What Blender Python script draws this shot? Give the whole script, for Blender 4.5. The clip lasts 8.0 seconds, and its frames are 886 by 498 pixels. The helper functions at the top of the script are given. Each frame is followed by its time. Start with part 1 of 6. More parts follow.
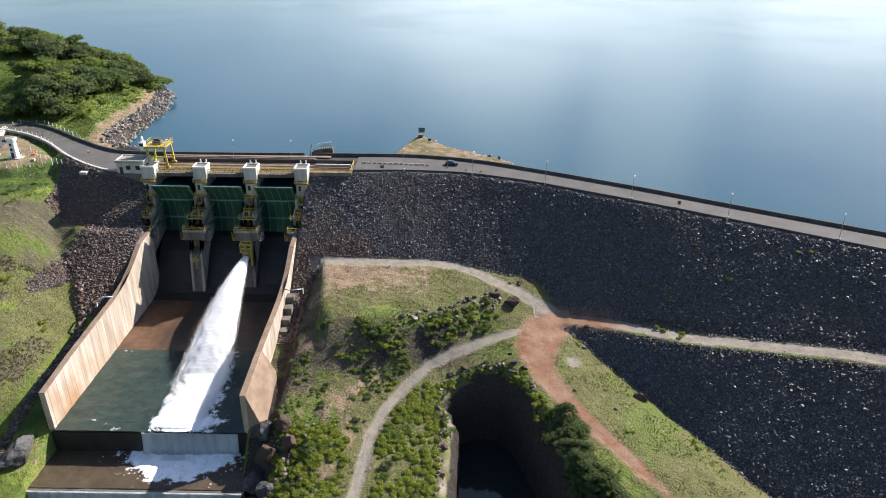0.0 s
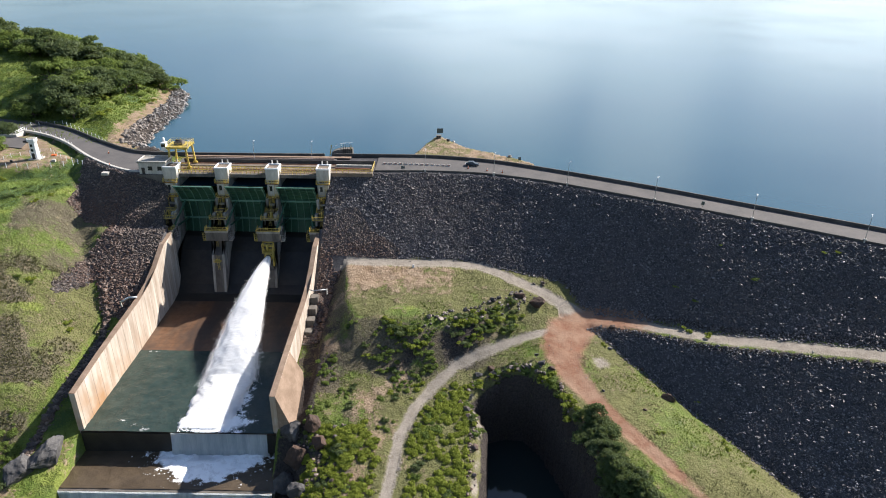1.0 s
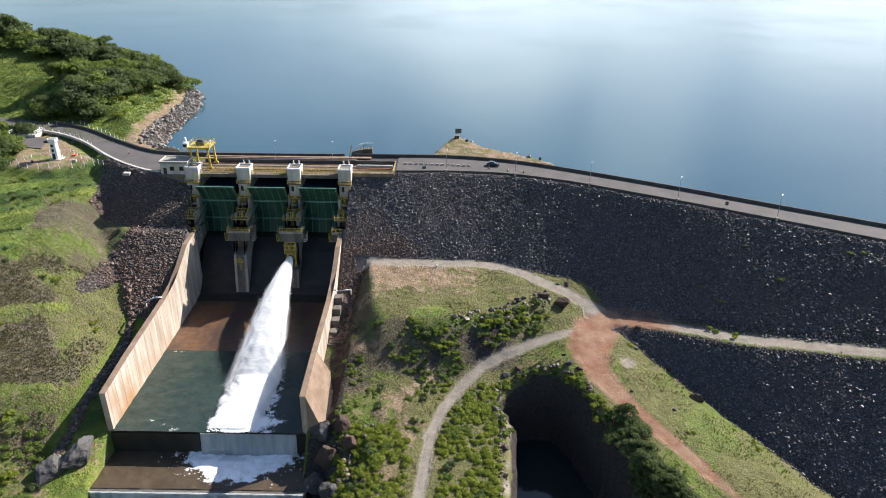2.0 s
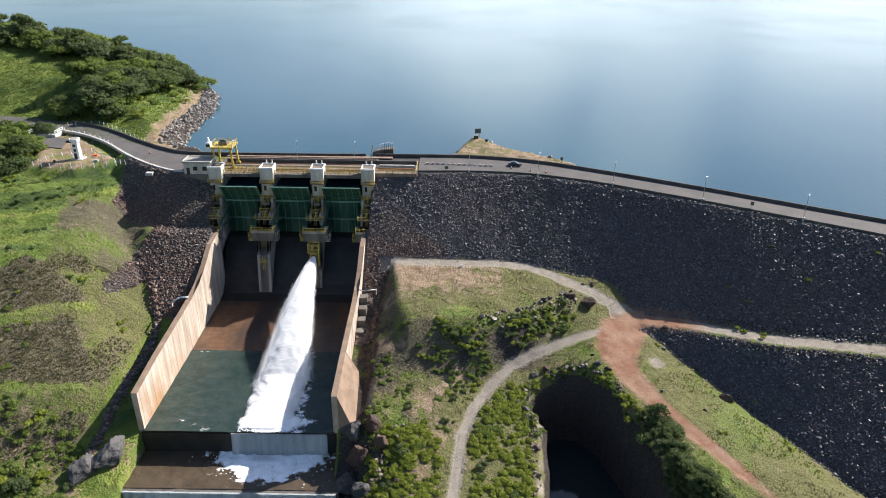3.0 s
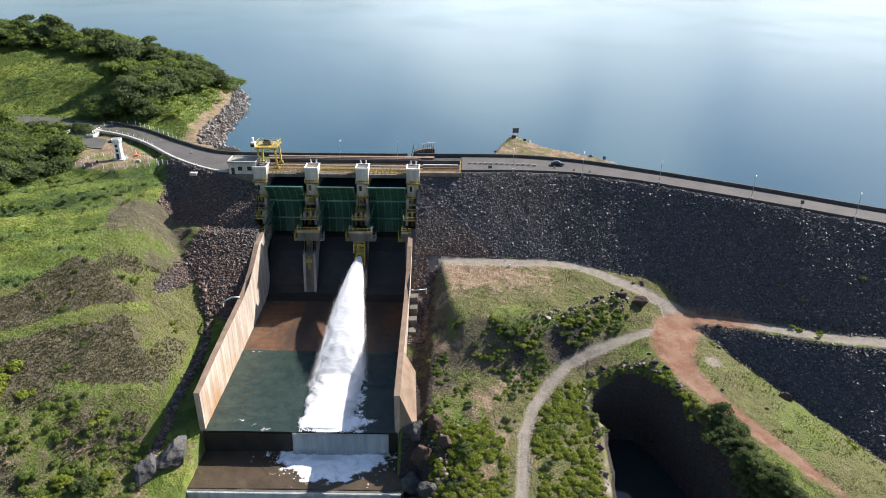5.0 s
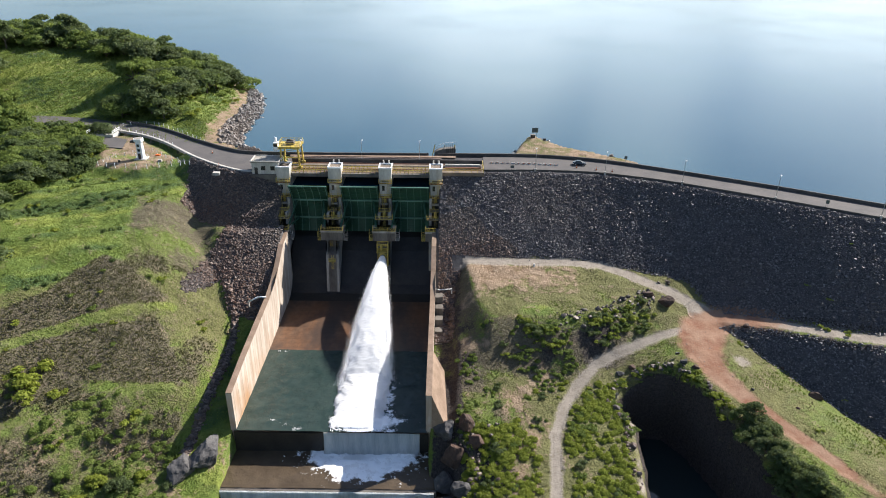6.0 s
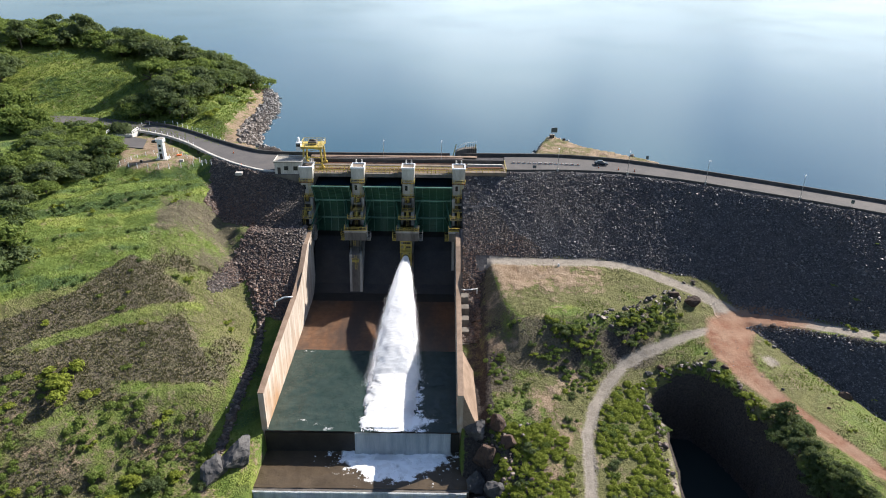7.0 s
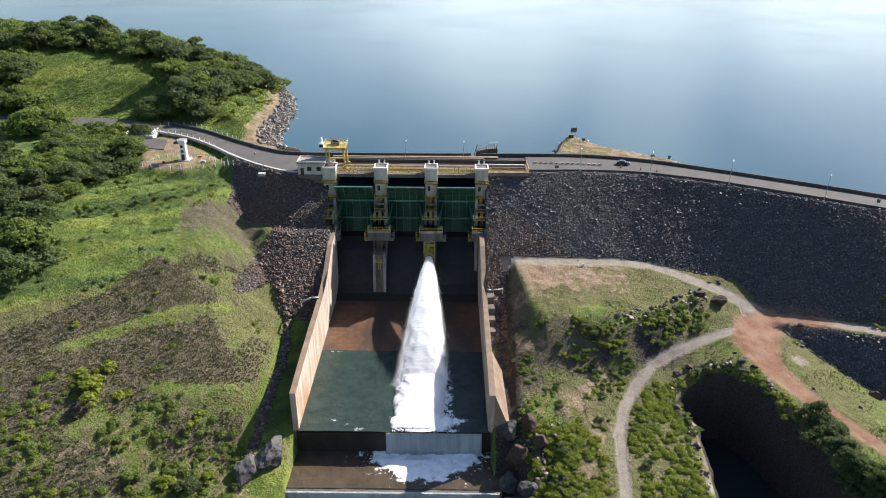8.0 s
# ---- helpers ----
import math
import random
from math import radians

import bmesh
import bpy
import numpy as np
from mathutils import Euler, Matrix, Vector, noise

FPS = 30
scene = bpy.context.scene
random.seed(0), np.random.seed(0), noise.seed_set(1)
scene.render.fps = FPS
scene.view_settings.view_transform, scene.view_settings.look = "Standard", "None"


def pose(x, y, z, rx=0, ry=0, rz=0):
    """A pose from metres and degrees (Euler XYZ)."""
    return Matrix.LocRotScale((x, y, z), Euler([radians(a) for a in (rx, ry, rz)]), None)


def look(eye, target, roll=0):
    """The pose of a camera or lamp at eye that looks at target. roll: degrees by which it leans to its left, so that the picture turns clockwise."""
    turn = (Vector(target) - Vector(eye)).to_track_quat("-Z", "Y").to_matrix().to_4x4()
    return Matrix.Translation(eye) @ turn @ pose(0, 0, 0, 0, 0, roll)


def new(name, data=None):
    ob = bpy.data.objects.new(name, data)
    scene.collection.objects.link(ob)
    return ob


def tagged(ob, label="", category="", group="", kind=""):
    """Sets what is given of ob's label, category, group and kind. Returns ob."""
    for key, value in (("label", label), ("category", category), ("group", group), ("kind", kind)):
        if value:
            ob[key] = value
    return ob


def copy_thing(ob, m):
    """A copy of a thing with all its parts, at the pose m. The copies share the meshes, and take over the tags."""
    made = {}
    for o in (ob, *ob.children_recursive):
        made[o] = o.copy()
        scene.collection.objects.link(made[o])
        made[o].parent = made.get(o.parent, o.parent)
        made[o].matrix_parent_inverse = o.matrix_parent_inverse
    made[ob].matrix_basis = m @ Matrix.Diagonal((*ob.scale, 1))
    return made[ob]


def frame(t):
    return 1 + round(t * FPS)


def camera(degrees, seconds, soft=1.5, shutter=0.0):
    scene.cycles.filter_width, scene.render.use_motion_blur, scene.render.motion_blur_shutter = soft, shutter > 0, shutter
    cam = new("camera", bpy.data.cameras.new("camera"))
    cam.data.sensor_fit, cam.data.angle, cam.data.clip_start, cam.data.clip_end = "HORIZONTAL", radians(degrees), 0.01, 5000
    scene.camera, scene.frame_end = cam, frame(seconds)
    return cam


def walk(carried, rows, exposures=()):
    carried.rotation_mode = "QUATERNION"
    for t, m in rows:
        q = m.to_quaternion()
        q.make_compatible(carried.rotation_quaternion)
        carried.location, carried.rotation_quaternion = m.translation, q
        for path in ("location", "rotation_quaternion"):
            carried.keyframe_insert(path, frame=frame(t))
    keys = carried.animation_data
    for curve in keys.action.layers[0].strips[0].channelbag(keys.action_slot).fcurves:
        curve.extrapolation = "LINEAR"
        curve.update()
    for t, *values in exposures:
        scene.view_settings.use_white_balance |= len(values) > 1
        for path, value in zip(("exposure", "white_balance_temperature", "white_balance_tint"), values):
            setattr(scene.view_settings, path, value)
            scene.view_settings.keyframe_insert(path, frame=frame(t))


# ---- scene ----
cam = camera(66.0, 8.0, soft=1.0)
PATH = [
    (0, (-0.023, -0.808, 72.229), (-0.026, 0.99, 71.355), 0.8),
    (0.5, (-3.132, -0.823, 72.237), (-3.137, 0.975, 71.363), 0.8),
    (1, (-6.581, -0.943, 72.19), (-6.585, 0.857, 71.317), 0.8),
    (1.5, (-9.941, -1.057, 72.14), (-9.944, 0.743, 71.268), 0.8),
    (3, (-20.266, -1.136, 72.145), (-20.271, 0.663, 71.272), 0.8),
    (3.5, (-23.705, -1.209, 72.019), (-23.71, 0.591, 71.147), 0.8),
    (4, (-27.183, -1.192, 71.869), (-27.187, 0.608, 70.997), 0.8),
    (4.5, (-30.769, -1.205, 71.776), (-30.773, 0.595, 70.904), 0.7),
    (6, (-41.492, -1.376, 71.624), (-41.495, 0.424, 70.751), 0.7),
    (6.5, (-45.098, -1.406, 71.635), (-45.101, 0.394, 70.762), 0.7),
    (7, (-48.672, -1.439, 71.705), (-48.674, 0.36, 70.831), 0.7),
    (7.5, (-52.101, -1.478, 71.68), (-52.103, 0.321, 70.806), 0.6),
    (8, (-55.388, -1.586, 71.649), (-55.394, 0.213, 70.776), 0.5),
]
walk(cam, [(t, look(eye, target, roll)) for t, eye, target, roll in PATH])

# ---------------- world, sun ----------------
SUN_EL, SUN_AZ = 35.0, math.atan2(0.79, 0.61)      # azimuth from +y towards +x
sun_dir = Vector((math.sin(SUN_AZ) * math.cos(radians(SUN_EL)), math.cos(SUN_AZ) * math.cos(radians(SUN_EL)), math.sin(radians(SUN_EL))))
world = bpy.data.worlds.new("world")
scene.world = world
world.use_nodes = True
wn, wl = world.node_tree.nodes, world.node_tree.links
wn.clear()
w_out = wn.new("ShaderNodeOutputWorld")
w_bg = wn.new("ShaderNodeBackground")
w_sky = wn.new("ShaderNodeTexSky")
w_sky.sky_type = "NISHITA"
w_sky.sun_disc = False
w_sky.sun_elevation = radians(SUN_EL)
w_sky.sun_rotation = SUN_AZ
w_sky.dust_density = 0.8
w_sky.ozone_density = 2.0
w_tc = wn.new("ShaderNodeTexCoord")


def w_math(op, a, b):
    x = wn.new("ShaderNodeMath")
    x.operation = op
    for sock, v in zip(x.inputs, (a, b)):
        if isinstance(v, (int, float)):
            sock.default_value = v
        else:
            wl.new(v, sock)
    return x.outputs["Value"]


def w_range(sock, lo, hi, a=0.0, b=1.0):
    x = wn.new("ShaderNodeMapRange")
    x.interpolation_type = "SMOOTHSTEP"
    for k, v in (("From Min", lo), ("From Max", hi), ("To Min", a), ("To Max", b)):
        x.inputs[k].default_value = v
    wl.new(sock, x.inputs["Value"])
    return x.outputs["Result"]


# broken haze and thin cloud low over the lake, brighter towards the sun, clear blue above
w_map = wn.new("ShaderNodeMapping")
w_map.inputs["Scale"].default_value = (1.9, 1.9, 2.6)
w_map.inputs["Location"].default_value = (0.62, 0.2, 0.15)
w_noise = wn.new("ShaderNodeTexNoise")
w_noise.inputs["Scale"].default_value = 1.5
w_noise.inputs["Detail"].default_value = 4.0
w_noise.inputs["Roughness"].default_value = 0.5
w_sep = wn.new("ShaderNodeSeparateXYZ")
w_dot = wn.new("ShaderNodeVectorMath")
w_dot.operation = "DOT_PRODUCT"
w_dot.inputs[1].default_value = (math.sin(SUN_AZ - 0.75), math.cos(SUN_AZ - 0.75), 0.0)
wl.new(w_tc.outputs["Generated"], w_map.inputs["Vector"])
wl.new(w_tc.outputs["Generated"], w_sep.inputs["Vector"])
wl.new(w_tc.outputs["Generated"], w_dot.inputs[0])
wl.new(w_map.outputs["Vector"], w_noise.inputs["Vector"])
w_cloud = w_range(w_noise.outputs["Fac"], 0.36, 0.66)
w_side = w_range(w_dot.outputs["Value"], 0.62, 1.0, 0.12, 1.0)
w_low = w_range(w_sep.outputs["Z"], 0.16, 0.62, 1.0, 0.0)
w_veil = w_math("MULTIPLY", w_math("MULTIPLY", w_math("ADD", w_math("MULTIPLY", w_cloud, 0.3), 0.16), w_side), w_low)


def w_bank(x, z, half_x, half_z, amount):
    """A soft-edged bank of thin cloud round one direction over the lake."""
    dx = w_math("DIVIDE", w_math("SUBTRACT", w_math("DIVIDE", w_sep.outputs["X"], w_math("MAXIMUM", w_sep.outputs["Y"], 0.05)), x), half_x)
    dz = w_math("DIVIDE", w_math("SUBTRACT", w_sep.outputs["Z"], z), half_z)
    far = w_math("SQRT", w_math("ADD", w_math("MULTIPLY", dx, dx), w_math("MULTIPLY", dz, dz)), 0.0)
    ragged = w_math("ADD", far, w_math("MULTIPLY", w_math("SUBTRACT", 0.5, w_noise.outputs["Fac"]), 1.6))
    return w_range(ragged, 0.1, 1.25, amount, 0.0)


w_fac = w_veil
for bank in ((0.05, 0.19, 0.24, 0.22, 0.8), (0.30, 0.27, 0.14, 0.24, 0.6), (0.57, 0.12, 0.18, 0.06, 0.95), (0.24, 0.14, 0.26, 0.05, 0.4)):
    w_fac = w_math("MAXIMUM", w_fac, w_math("ADD", w_math("MULTIPLY", w_fac, 0.55), w_bank(*bank)))
w_mix = wn.new("ShaderNodeMix")
w_mix.data_type = "RGBA"
w_mix.inputs["B"].default_value = (10.5, 12.3, 13.2, 1)
wl.new(w_fac, w_mix.inputs["Factor"])
wl.new(w_sky.outputs["Color"], w_mix.inputs["A"])
wl.new(w_mix.outputs["Result"], w_bg.inputs["Color"])
w_bg.inputs["Strength"].default_value = 0.075
wl.new(w_bg.outputs["Background"], w_out.inputs["Surface"])

sun = new("sun", bpy.data.lights.new("sun", "SUN"))
sun.data.energy, sun.data.angle, sun.data.color = 5.0, radians(0.6), (1.0, 0.95, 0.87)
sun.matrix_world = look((0, 0, 300), Vector((0, 0, 300)) - sun_dir)
scene.view_settings.exposure = 1.05
scene.view_settings.use_white_balance = True
scene.view_settings.white_balance_tint = 12.5


# ---------------- materials ----------------
class Mat:
    """A small wrapper for building node materials."""

    def __init__(self, name, rough=0.8, metal=0.0, spec=0.3):
        self.m = bpy.data.materials.new(name)
        self.m.use_nodes = True
        self.n, self.l = self.m.node_tree.nodes, self.m.node_tree.links
        self.p = self.n["Principled BSDF"]
        self.p.inputs["Roughness"].default_value = rough
        self.p.inputs["Metallic"].default_value = metal
        self.p.inputs["Specular IOR Level"].default_value = spec
        self.geo = self.n.new("ShaderNodeNewGeometry").outputs["Position"]

    def noise(self, scale, detail=4.0, rough=0.55, lo=0.35, hi=0.65, vec=None, stretch=None):
        node = self.n.new("ShaderNodeTexNoise")
        node.inputs["Scale"].default_value = scale
        node.inputs["Detail"].default_value = detail
        node.inputs["Roughness"].default_value = rough
        src = vec or self.geo
        if stretch:
            mp = self.n.new("ShaderNodeMapping")
            mp.inputs["Scale"].default_value = stretch
            self.l.new(src, mp.inputs["Vector"])
            src = mp.outputs["Vector"]
        self.l.new(src, node.inputs["Vector"])
        return self.ramp(node.outputs["Fac"], lo, hi)

    def ramp(self, sock, lo, hi, a=0.0, b=1.0):
        r = self.n.new("ShaderNodeMapRange")
        for k, v in (("From Min", lo), ("From Max", hi), ("To Min", a), ("To Max", b)):
            r.inputs[k].default_value = v
        self.l.new(sock, r.inputs["Value"])
        return r.outputs["Result"]

    def put(self, sock, value):
        if isinstance(value, (int, float)):
            sock.default_value = value
        elif isinstance(value, (tuple, list)):
            sock.default_value = (*value, 1.0)[:4]
        else:
            self.l.new(value, sock)

    def mix(self, a, b, f):
        x = self.n.new("ShaderNodeMix")
        x.data_type = "RGBA"
        self.put(x.inputs["A"], a)
        self.put(x.inputs["B"], b)
        self.put(x.inputs["Factor"], f)
        return x.outputs["Result"]

    def math(self, op, a, b=0.0, clamp=False):
        x = self.n.new("ShaderNodeMath")
        x.operation, x.use_clamp = op, clamp
        self.put(x.inputs[0], a)
        self.put(x.inputs[1], b)
        return x.outputs["Value"]

    def attr(self, name):
        x = self.n.new("ShaderNodeAttribute")
        x.attribute_name = name
        return x.outputs["Fac"]

    def island(self):
        return self.n.new("ShaderNodeNewGeometry").outputs["Random Per Island"]

    def objrand(self):
        return self.n.new("ShaderNodeObjectInfo").outputs["Random"]

    def color(self, v):
        self.put(self.p.inputs["Base Color"], v)
        return self

    def rough(self, v):
        self.put(self.p.inputs["Roughness"], v)
        return self

    def bump(self, height, strength=0.5, dist=0.1):
        b = self.n.new("ShaderNodeBump")
        b.inputs["Strength"].default_value = strength
        b.inputs["Distance"].default_value = dist
        self.l.new(height, b.inputs["Height"])
        self.l.new(b.outputs["Normal"], self.p.inputs["Normal"])
        return self


def plain(name, a, b, scale=1.0, rough=0.7, metal=0.0, spec=0.3, streak=None, bump=0.2):
    """Two colours broken by noise at two scales, with fine relief."""
    m = Mat(name, rough, metal, spec)
    big = m.noise(scale * 0.35, 3.0, stretch=streak)
    fine = m.noise(scale * 3.0, 5.0, 0.6, stretch=streak)
    m.color(m.mix(a, b, m.math("ADD", m.math("MULTIPLY", big, 0.6), m.math("MULTIPLY", fine, 0.4))))
    m.bump(fine, bump, 0.03)
    return m.m


concrete = plain("weathered_concrete", (0.38, 0.355, 0.31), (0.15, 0.135, 0.115), 0.9, 0.85, streak=(1, 1, 0.25))
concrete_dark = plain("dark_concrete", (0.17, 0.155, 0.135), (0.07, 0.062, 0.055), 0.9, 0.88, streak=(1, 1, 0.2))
concrete_pale = plain("pale_concrete", (0.62, 0.60, 0.55), (0.34, 0.32, 0.28), 1.2, 0.8, streak=(1, 1, 0.2))
white_paint = plain("white_paint", (0.82, 0.83, 0.84), (0.62, 0.63, 0.63), 0.8, 0.6)
yellow_paint = plain("yellow_paint", (0.58, 0.43, 0.08), (0.33, 0.25, 0.07), 1.5, 0.45, spec=0.5)
green_paint = plain("green_gate_paint", (0.032, 0.105, 0.062), (0.018, 0.062, 0.04), 0.8, 0.5, spec=0.4, streak=(1, 1, 0.2))
green_rib = plain("pale_green_paint", (0.12, 0.25, 0.19), (0.07, 0.16, 0.12), 0.8, 0.5, spec=0.4)
steel = plain("galvanised_steel", (0.45, 0.46, 0.47), (0.3, 0.3, 0.31), 2.0, 0.45, 0.7)
dark_metal = plain("dark_metal", (0.03, 0.03, 0.032), (0.07, 0.06, 0.055), 2.0, 0.55, 0.3)
asphalt = plain("asphalt", (0.075, 0.072, 0.072), (0.115, 0.105, 0.10), 0.5, 0.9, streak=(1, 1, 1))
parapet_mat = plain("stained_parapet_concrete", (0.045, 0.043, 0.042), (0.10, 0.095, 0.088), 0.7, 0.9)
kerb_mat = plain("kerb_concrete", (0.5, 0.48, 0.44), (0.33, 0.31, 0.28), 0.8, 0.85)
rust_mat = plain("rusty_steel", (0.20, 0.075, 0.035), (0.10, 0.045, 0.03), 1.5, 0.8)
orange_plastic = plain("orange_plastic", (0.75, 0.16, 0.03), (0.6, 0.12, 0.03), 3.0, 0.5)
sign_back = plain("sign_panel", (0.10, 0.13, 0.13), (0.06, 0.08, 0.08), 2.0, 0.5)
wood = plain("post_wood", (0.42, 0.38, 0.33), (0.25, 0.21, 0.17), 3.0, 0.85)


def wall_face():
    m = Mat("chute_wall_concrete", 0.85)
    streak = m.noise(0.55, 5.0, 0.6, 0.3, 0.7, stretch=(1, 1, 0.12))
    blot = m.noise(0.12, 4.0, 0.6)
    lines = m.n.new("ShaderNodeTexWave")
    lines.bands_direction = "Y"
    lines.inputs["Scale"].default_value = 0.09
    lines.inputs["Distortion"].default_value = 0.3
    m.l.new(m.geo, lines.inputs["Vector"])
    joint = m.ramp(lines.outputs["Fac"], 0.0, 0.02, 1.0, 0.0)
    sep = m.n.new("ShaderNodeSeparateXYZ")
    m.l.new(m.geo, sep.inputs["Vector"])
    low = m.math("MULTIPLY", m.ramp(sep.outputs["Z"], -24.0, -31.0), m.ramp(sep.outputs["Y"], 165.0, 130.0))
    c = m.mix((0.56, 0.50, 0.43), (0.28, 0.22, 0.17), streak)
    c = m.mix(c, (0.34, 0.19, 0.09), m.math("MULTIPLY", blot, m.math("MULTIPLY", low, 0.9)))
    c = m.mix(c, (0.12, 0.10, 0.08), m.math("MULTIPLY", joint, 0.6))
    m.color(c).bump(streak, 0.25, 0.05)
    return m.m


def floor_mat():
    m = Mat("algae_stained_concrete", 0.45, spec=0.4)
    a = m.noise(0.12, 5.0, 0.6, 0.35, 0.62, stretch=(1, 0.35, 1))
    b = m.noise(0.5, 5.0, 0.6)
    c = m.mix((0.10, 0.07, 0.05), (0.038, 0.029, 0.024), b)
    c = m.mix(c, (0.25, 0.10, 0.032), m.math("MULTIPLY", a, 0.38))
    c = m.mix(c, (0.035, 0.03, 0.028), m.math("MULTIPLY", m.noise(0.07, 4.0, 0.6, 0.44, 0.62, stretch=(1.6, 0.5, 1)), 0.85))
    br = m.n.new("ShaderNodeTexBrick")
    br.inputs["Scale"].default_value = 0.12
    br.inputs["Mortar Size"].default_value = 0.008
    m.l.new(m.geo, br.inputs["Vector"])
    c = m.mix(c, (0.05, 0.035, 0.025), m.math("MULTIPLY", br.outputs["Fac"], 0.45))
    m.color(c).bump(b, 0.3, 0.05)
    return m.m


def rock_mat(name, a, b, warm):
    m = Mat(name, 0.52, spec=0.5)
    r = m.island()
    f = m.noise(1.3, 5.0, 0.65)
    big = m.noise(0.035, 3.0, 0.5, 0.4, 0.62)
    c = m.mix(a, b, m.math("POWER", r, 3.6))
    c = m.mix(c, warm, m.math("MULTIPLY", big, m.math("MULTIPLY", f, 0.75)))
    m.color(c).bump(f, 0.6, 0.12)
    return m.m


riprap_mat = rock_mat("basalt_riprap", (0.046, 0.045, 0.054), (0.225, 0.218, 0.225), (0.10, 0.078, 0.068))
riprap_warm = rock_mat("brown_riprap", (0.045, 0.038, 0.034), (0.24, 0.19, 0.16), (0.16, 0.075, 0.042))
shore_mat = rock_mat("shore_stone", (0.10, 0.093, 0.087), (0.29, 0.27, 0.25), (0.24, 0.18, 0.13))


def terrain_mat():
    """Grass, dry grass, soil, gravel and rock mixed by painted ground cover."""
    m = Mat("ground_cover", 0.9, spec=0.15)
    n1 = m.noise(0.05, 4.0, 0.6)
    n2 = m.noise(0.35, 5.0, 0.65)
    n3 = m.noise(2.2, 5.0, 0.7)
    n4 = m.noise(0.13, 4.0, 0.6, 0.42, 0.6)

    def edge(name, soft=0.5):
        v = m.math("ADD", m.attr(name), m.math("MULTIPLY", m.math("SUBTRACT", n2, 0.5), soft))
        v = m.math("ADD", v, m.math("MULTIPLY", m.math("SUBTRACT", n3, 0.5), soft * 0.5))
        return m.ramp(v, 0.3, 0.7)

    lush_c = m.mix(m.mix((0.115, 0.17, 0.034), (0.165, 0.215, 0.05), n2), (0.07, 0.105, 0.03), m.math("MULTIPLY", n3, 0.5))
    grass = m.mix(m.mix((0.10, 0.152, 0.027), (0.17, 0.207, 0.045), n2), (0.057, 0.083, 0.022), m.math("MULTIPLY", n3, 0.55))
    dry = m.mix(m.mix((0.175, 0.165, 0.07), (0.115, 0.11, 0.05), n2), (0.08, 0.095, 0.032), m.math("MULTIPLY", n3, 0.55))
    heath = m.mix(m.mix((0.145, 0.12, 0.088), (0.078, 0.064, 0.048), n3), (0.095, 0.10, 0.045), m.math("MULTIPLY", n2, 0.5))
    soil = m.mix((0.22, 0.145, 0.095), (0.33, 0.25, 0.175), n2)
    soil = m.mix(soil, (0.13, 0.10, 0.06), m.math("MULTIPLY", n3, 0.4))
    red = m.mix((0.20, 0.092, 0.056), (0.27, 0.16, 0.105), n2)
    red = m.mix(red, (0.13, 0.065, 0.042), m.math("MULTIPLY", n3, 0.4))
    red = m.mix(red, (0.30, 0.21, 0.15), m.math("MULTIPLY", n4, 0.5))
    gravel = m.mix((0.27, 0.235, 0.195), (0.17, 0.145, 0.115), n2)
    gravel = m.mix(gravel, (0.36, 0.33, 0.29), m.math("MULTIPLY", n3, 0.35))
    rock = m.mix((0.075, 0.062, 0.055), (0.028, 0.025, 0.024), n3)
    c = m.mix(grass, dry, m.math("MAXIMUM", edge("dry"), m.math("MULTIPLY", n4, 0.3)))
    lush_c = m.mix(lush_c, (0.055, 0.095, 0.036), m.math("MULTIPLY", m.ramp(m.attr("streak"), 0.08, 0.5), 0.8))
    lush_c = m.mix(lush_c, (0.24, 0.27, 0.06), m.math("MULTIPLY", m.ramp(m.attr("streak"), -0.15, -0.6), 0.6))
    c = m.mix(c, lush_c, edge("lush"))
    c = m.mix(c, heath, edge("heath"))
    c = m.mix(c, soil, edge("soil", 0.9))
    c = m.mix(c, rock, edge("rock", 0.6))
    c = m.mix(c, gravel, edge("gravel", 0.35))
    c = m.mix(c, red, edge("red", 0.3))
    m.color(c)
    worn = m.math("MAXIMUM", m.attr("gravel"), m.attr("red"))
    relief = m.math("ADD", n3, m.math("MULTIPLY", n2, 2.0))
    m.bump(m.math("MULTIPLY", relief, m.ramp(worn, 0.2, 0.8, 1.0, 0.18)), 0.7, 0.25)
    return m.m


def let_through(m, colour, amount):
    """Thin stuff that passes part of the light on."""
    see_ = m.n.new("ShaderNodeBsdfTranslucent")
    m.put(see_.inputs["Color"], colour)
    mix_ = m.n.new("ShaderNodeMixShader")
    mix_.inputs[0].default_value = amount
    m.l.new(m.p.outputs[0], mix_.inputs[1])
    m.l.new(see_.outputs[0], mix_.inputs[2])
    m.l.new(mix_.outputs[0], m.n["Material Output"].inputs["Surface"])


def leaf_mat(name, a, b, c2, thin=0.4):
    m = Mat(name, 0.65, spec=0.15)
    r = m.island()
    c = m.mix(a, b, r)
    c = m.mix(c, c2, m.math("MULTIPLY", m.objrand(), 0.7))
    c = m.mix(c, a, m.math("MULTIPLY", m.noise(0.5, 3.0), 0.45))
    m.color(c)
    let_through(m, m.mix(c, (0.24, 0.29, 0.05), 0.3), thin)
    return m.m


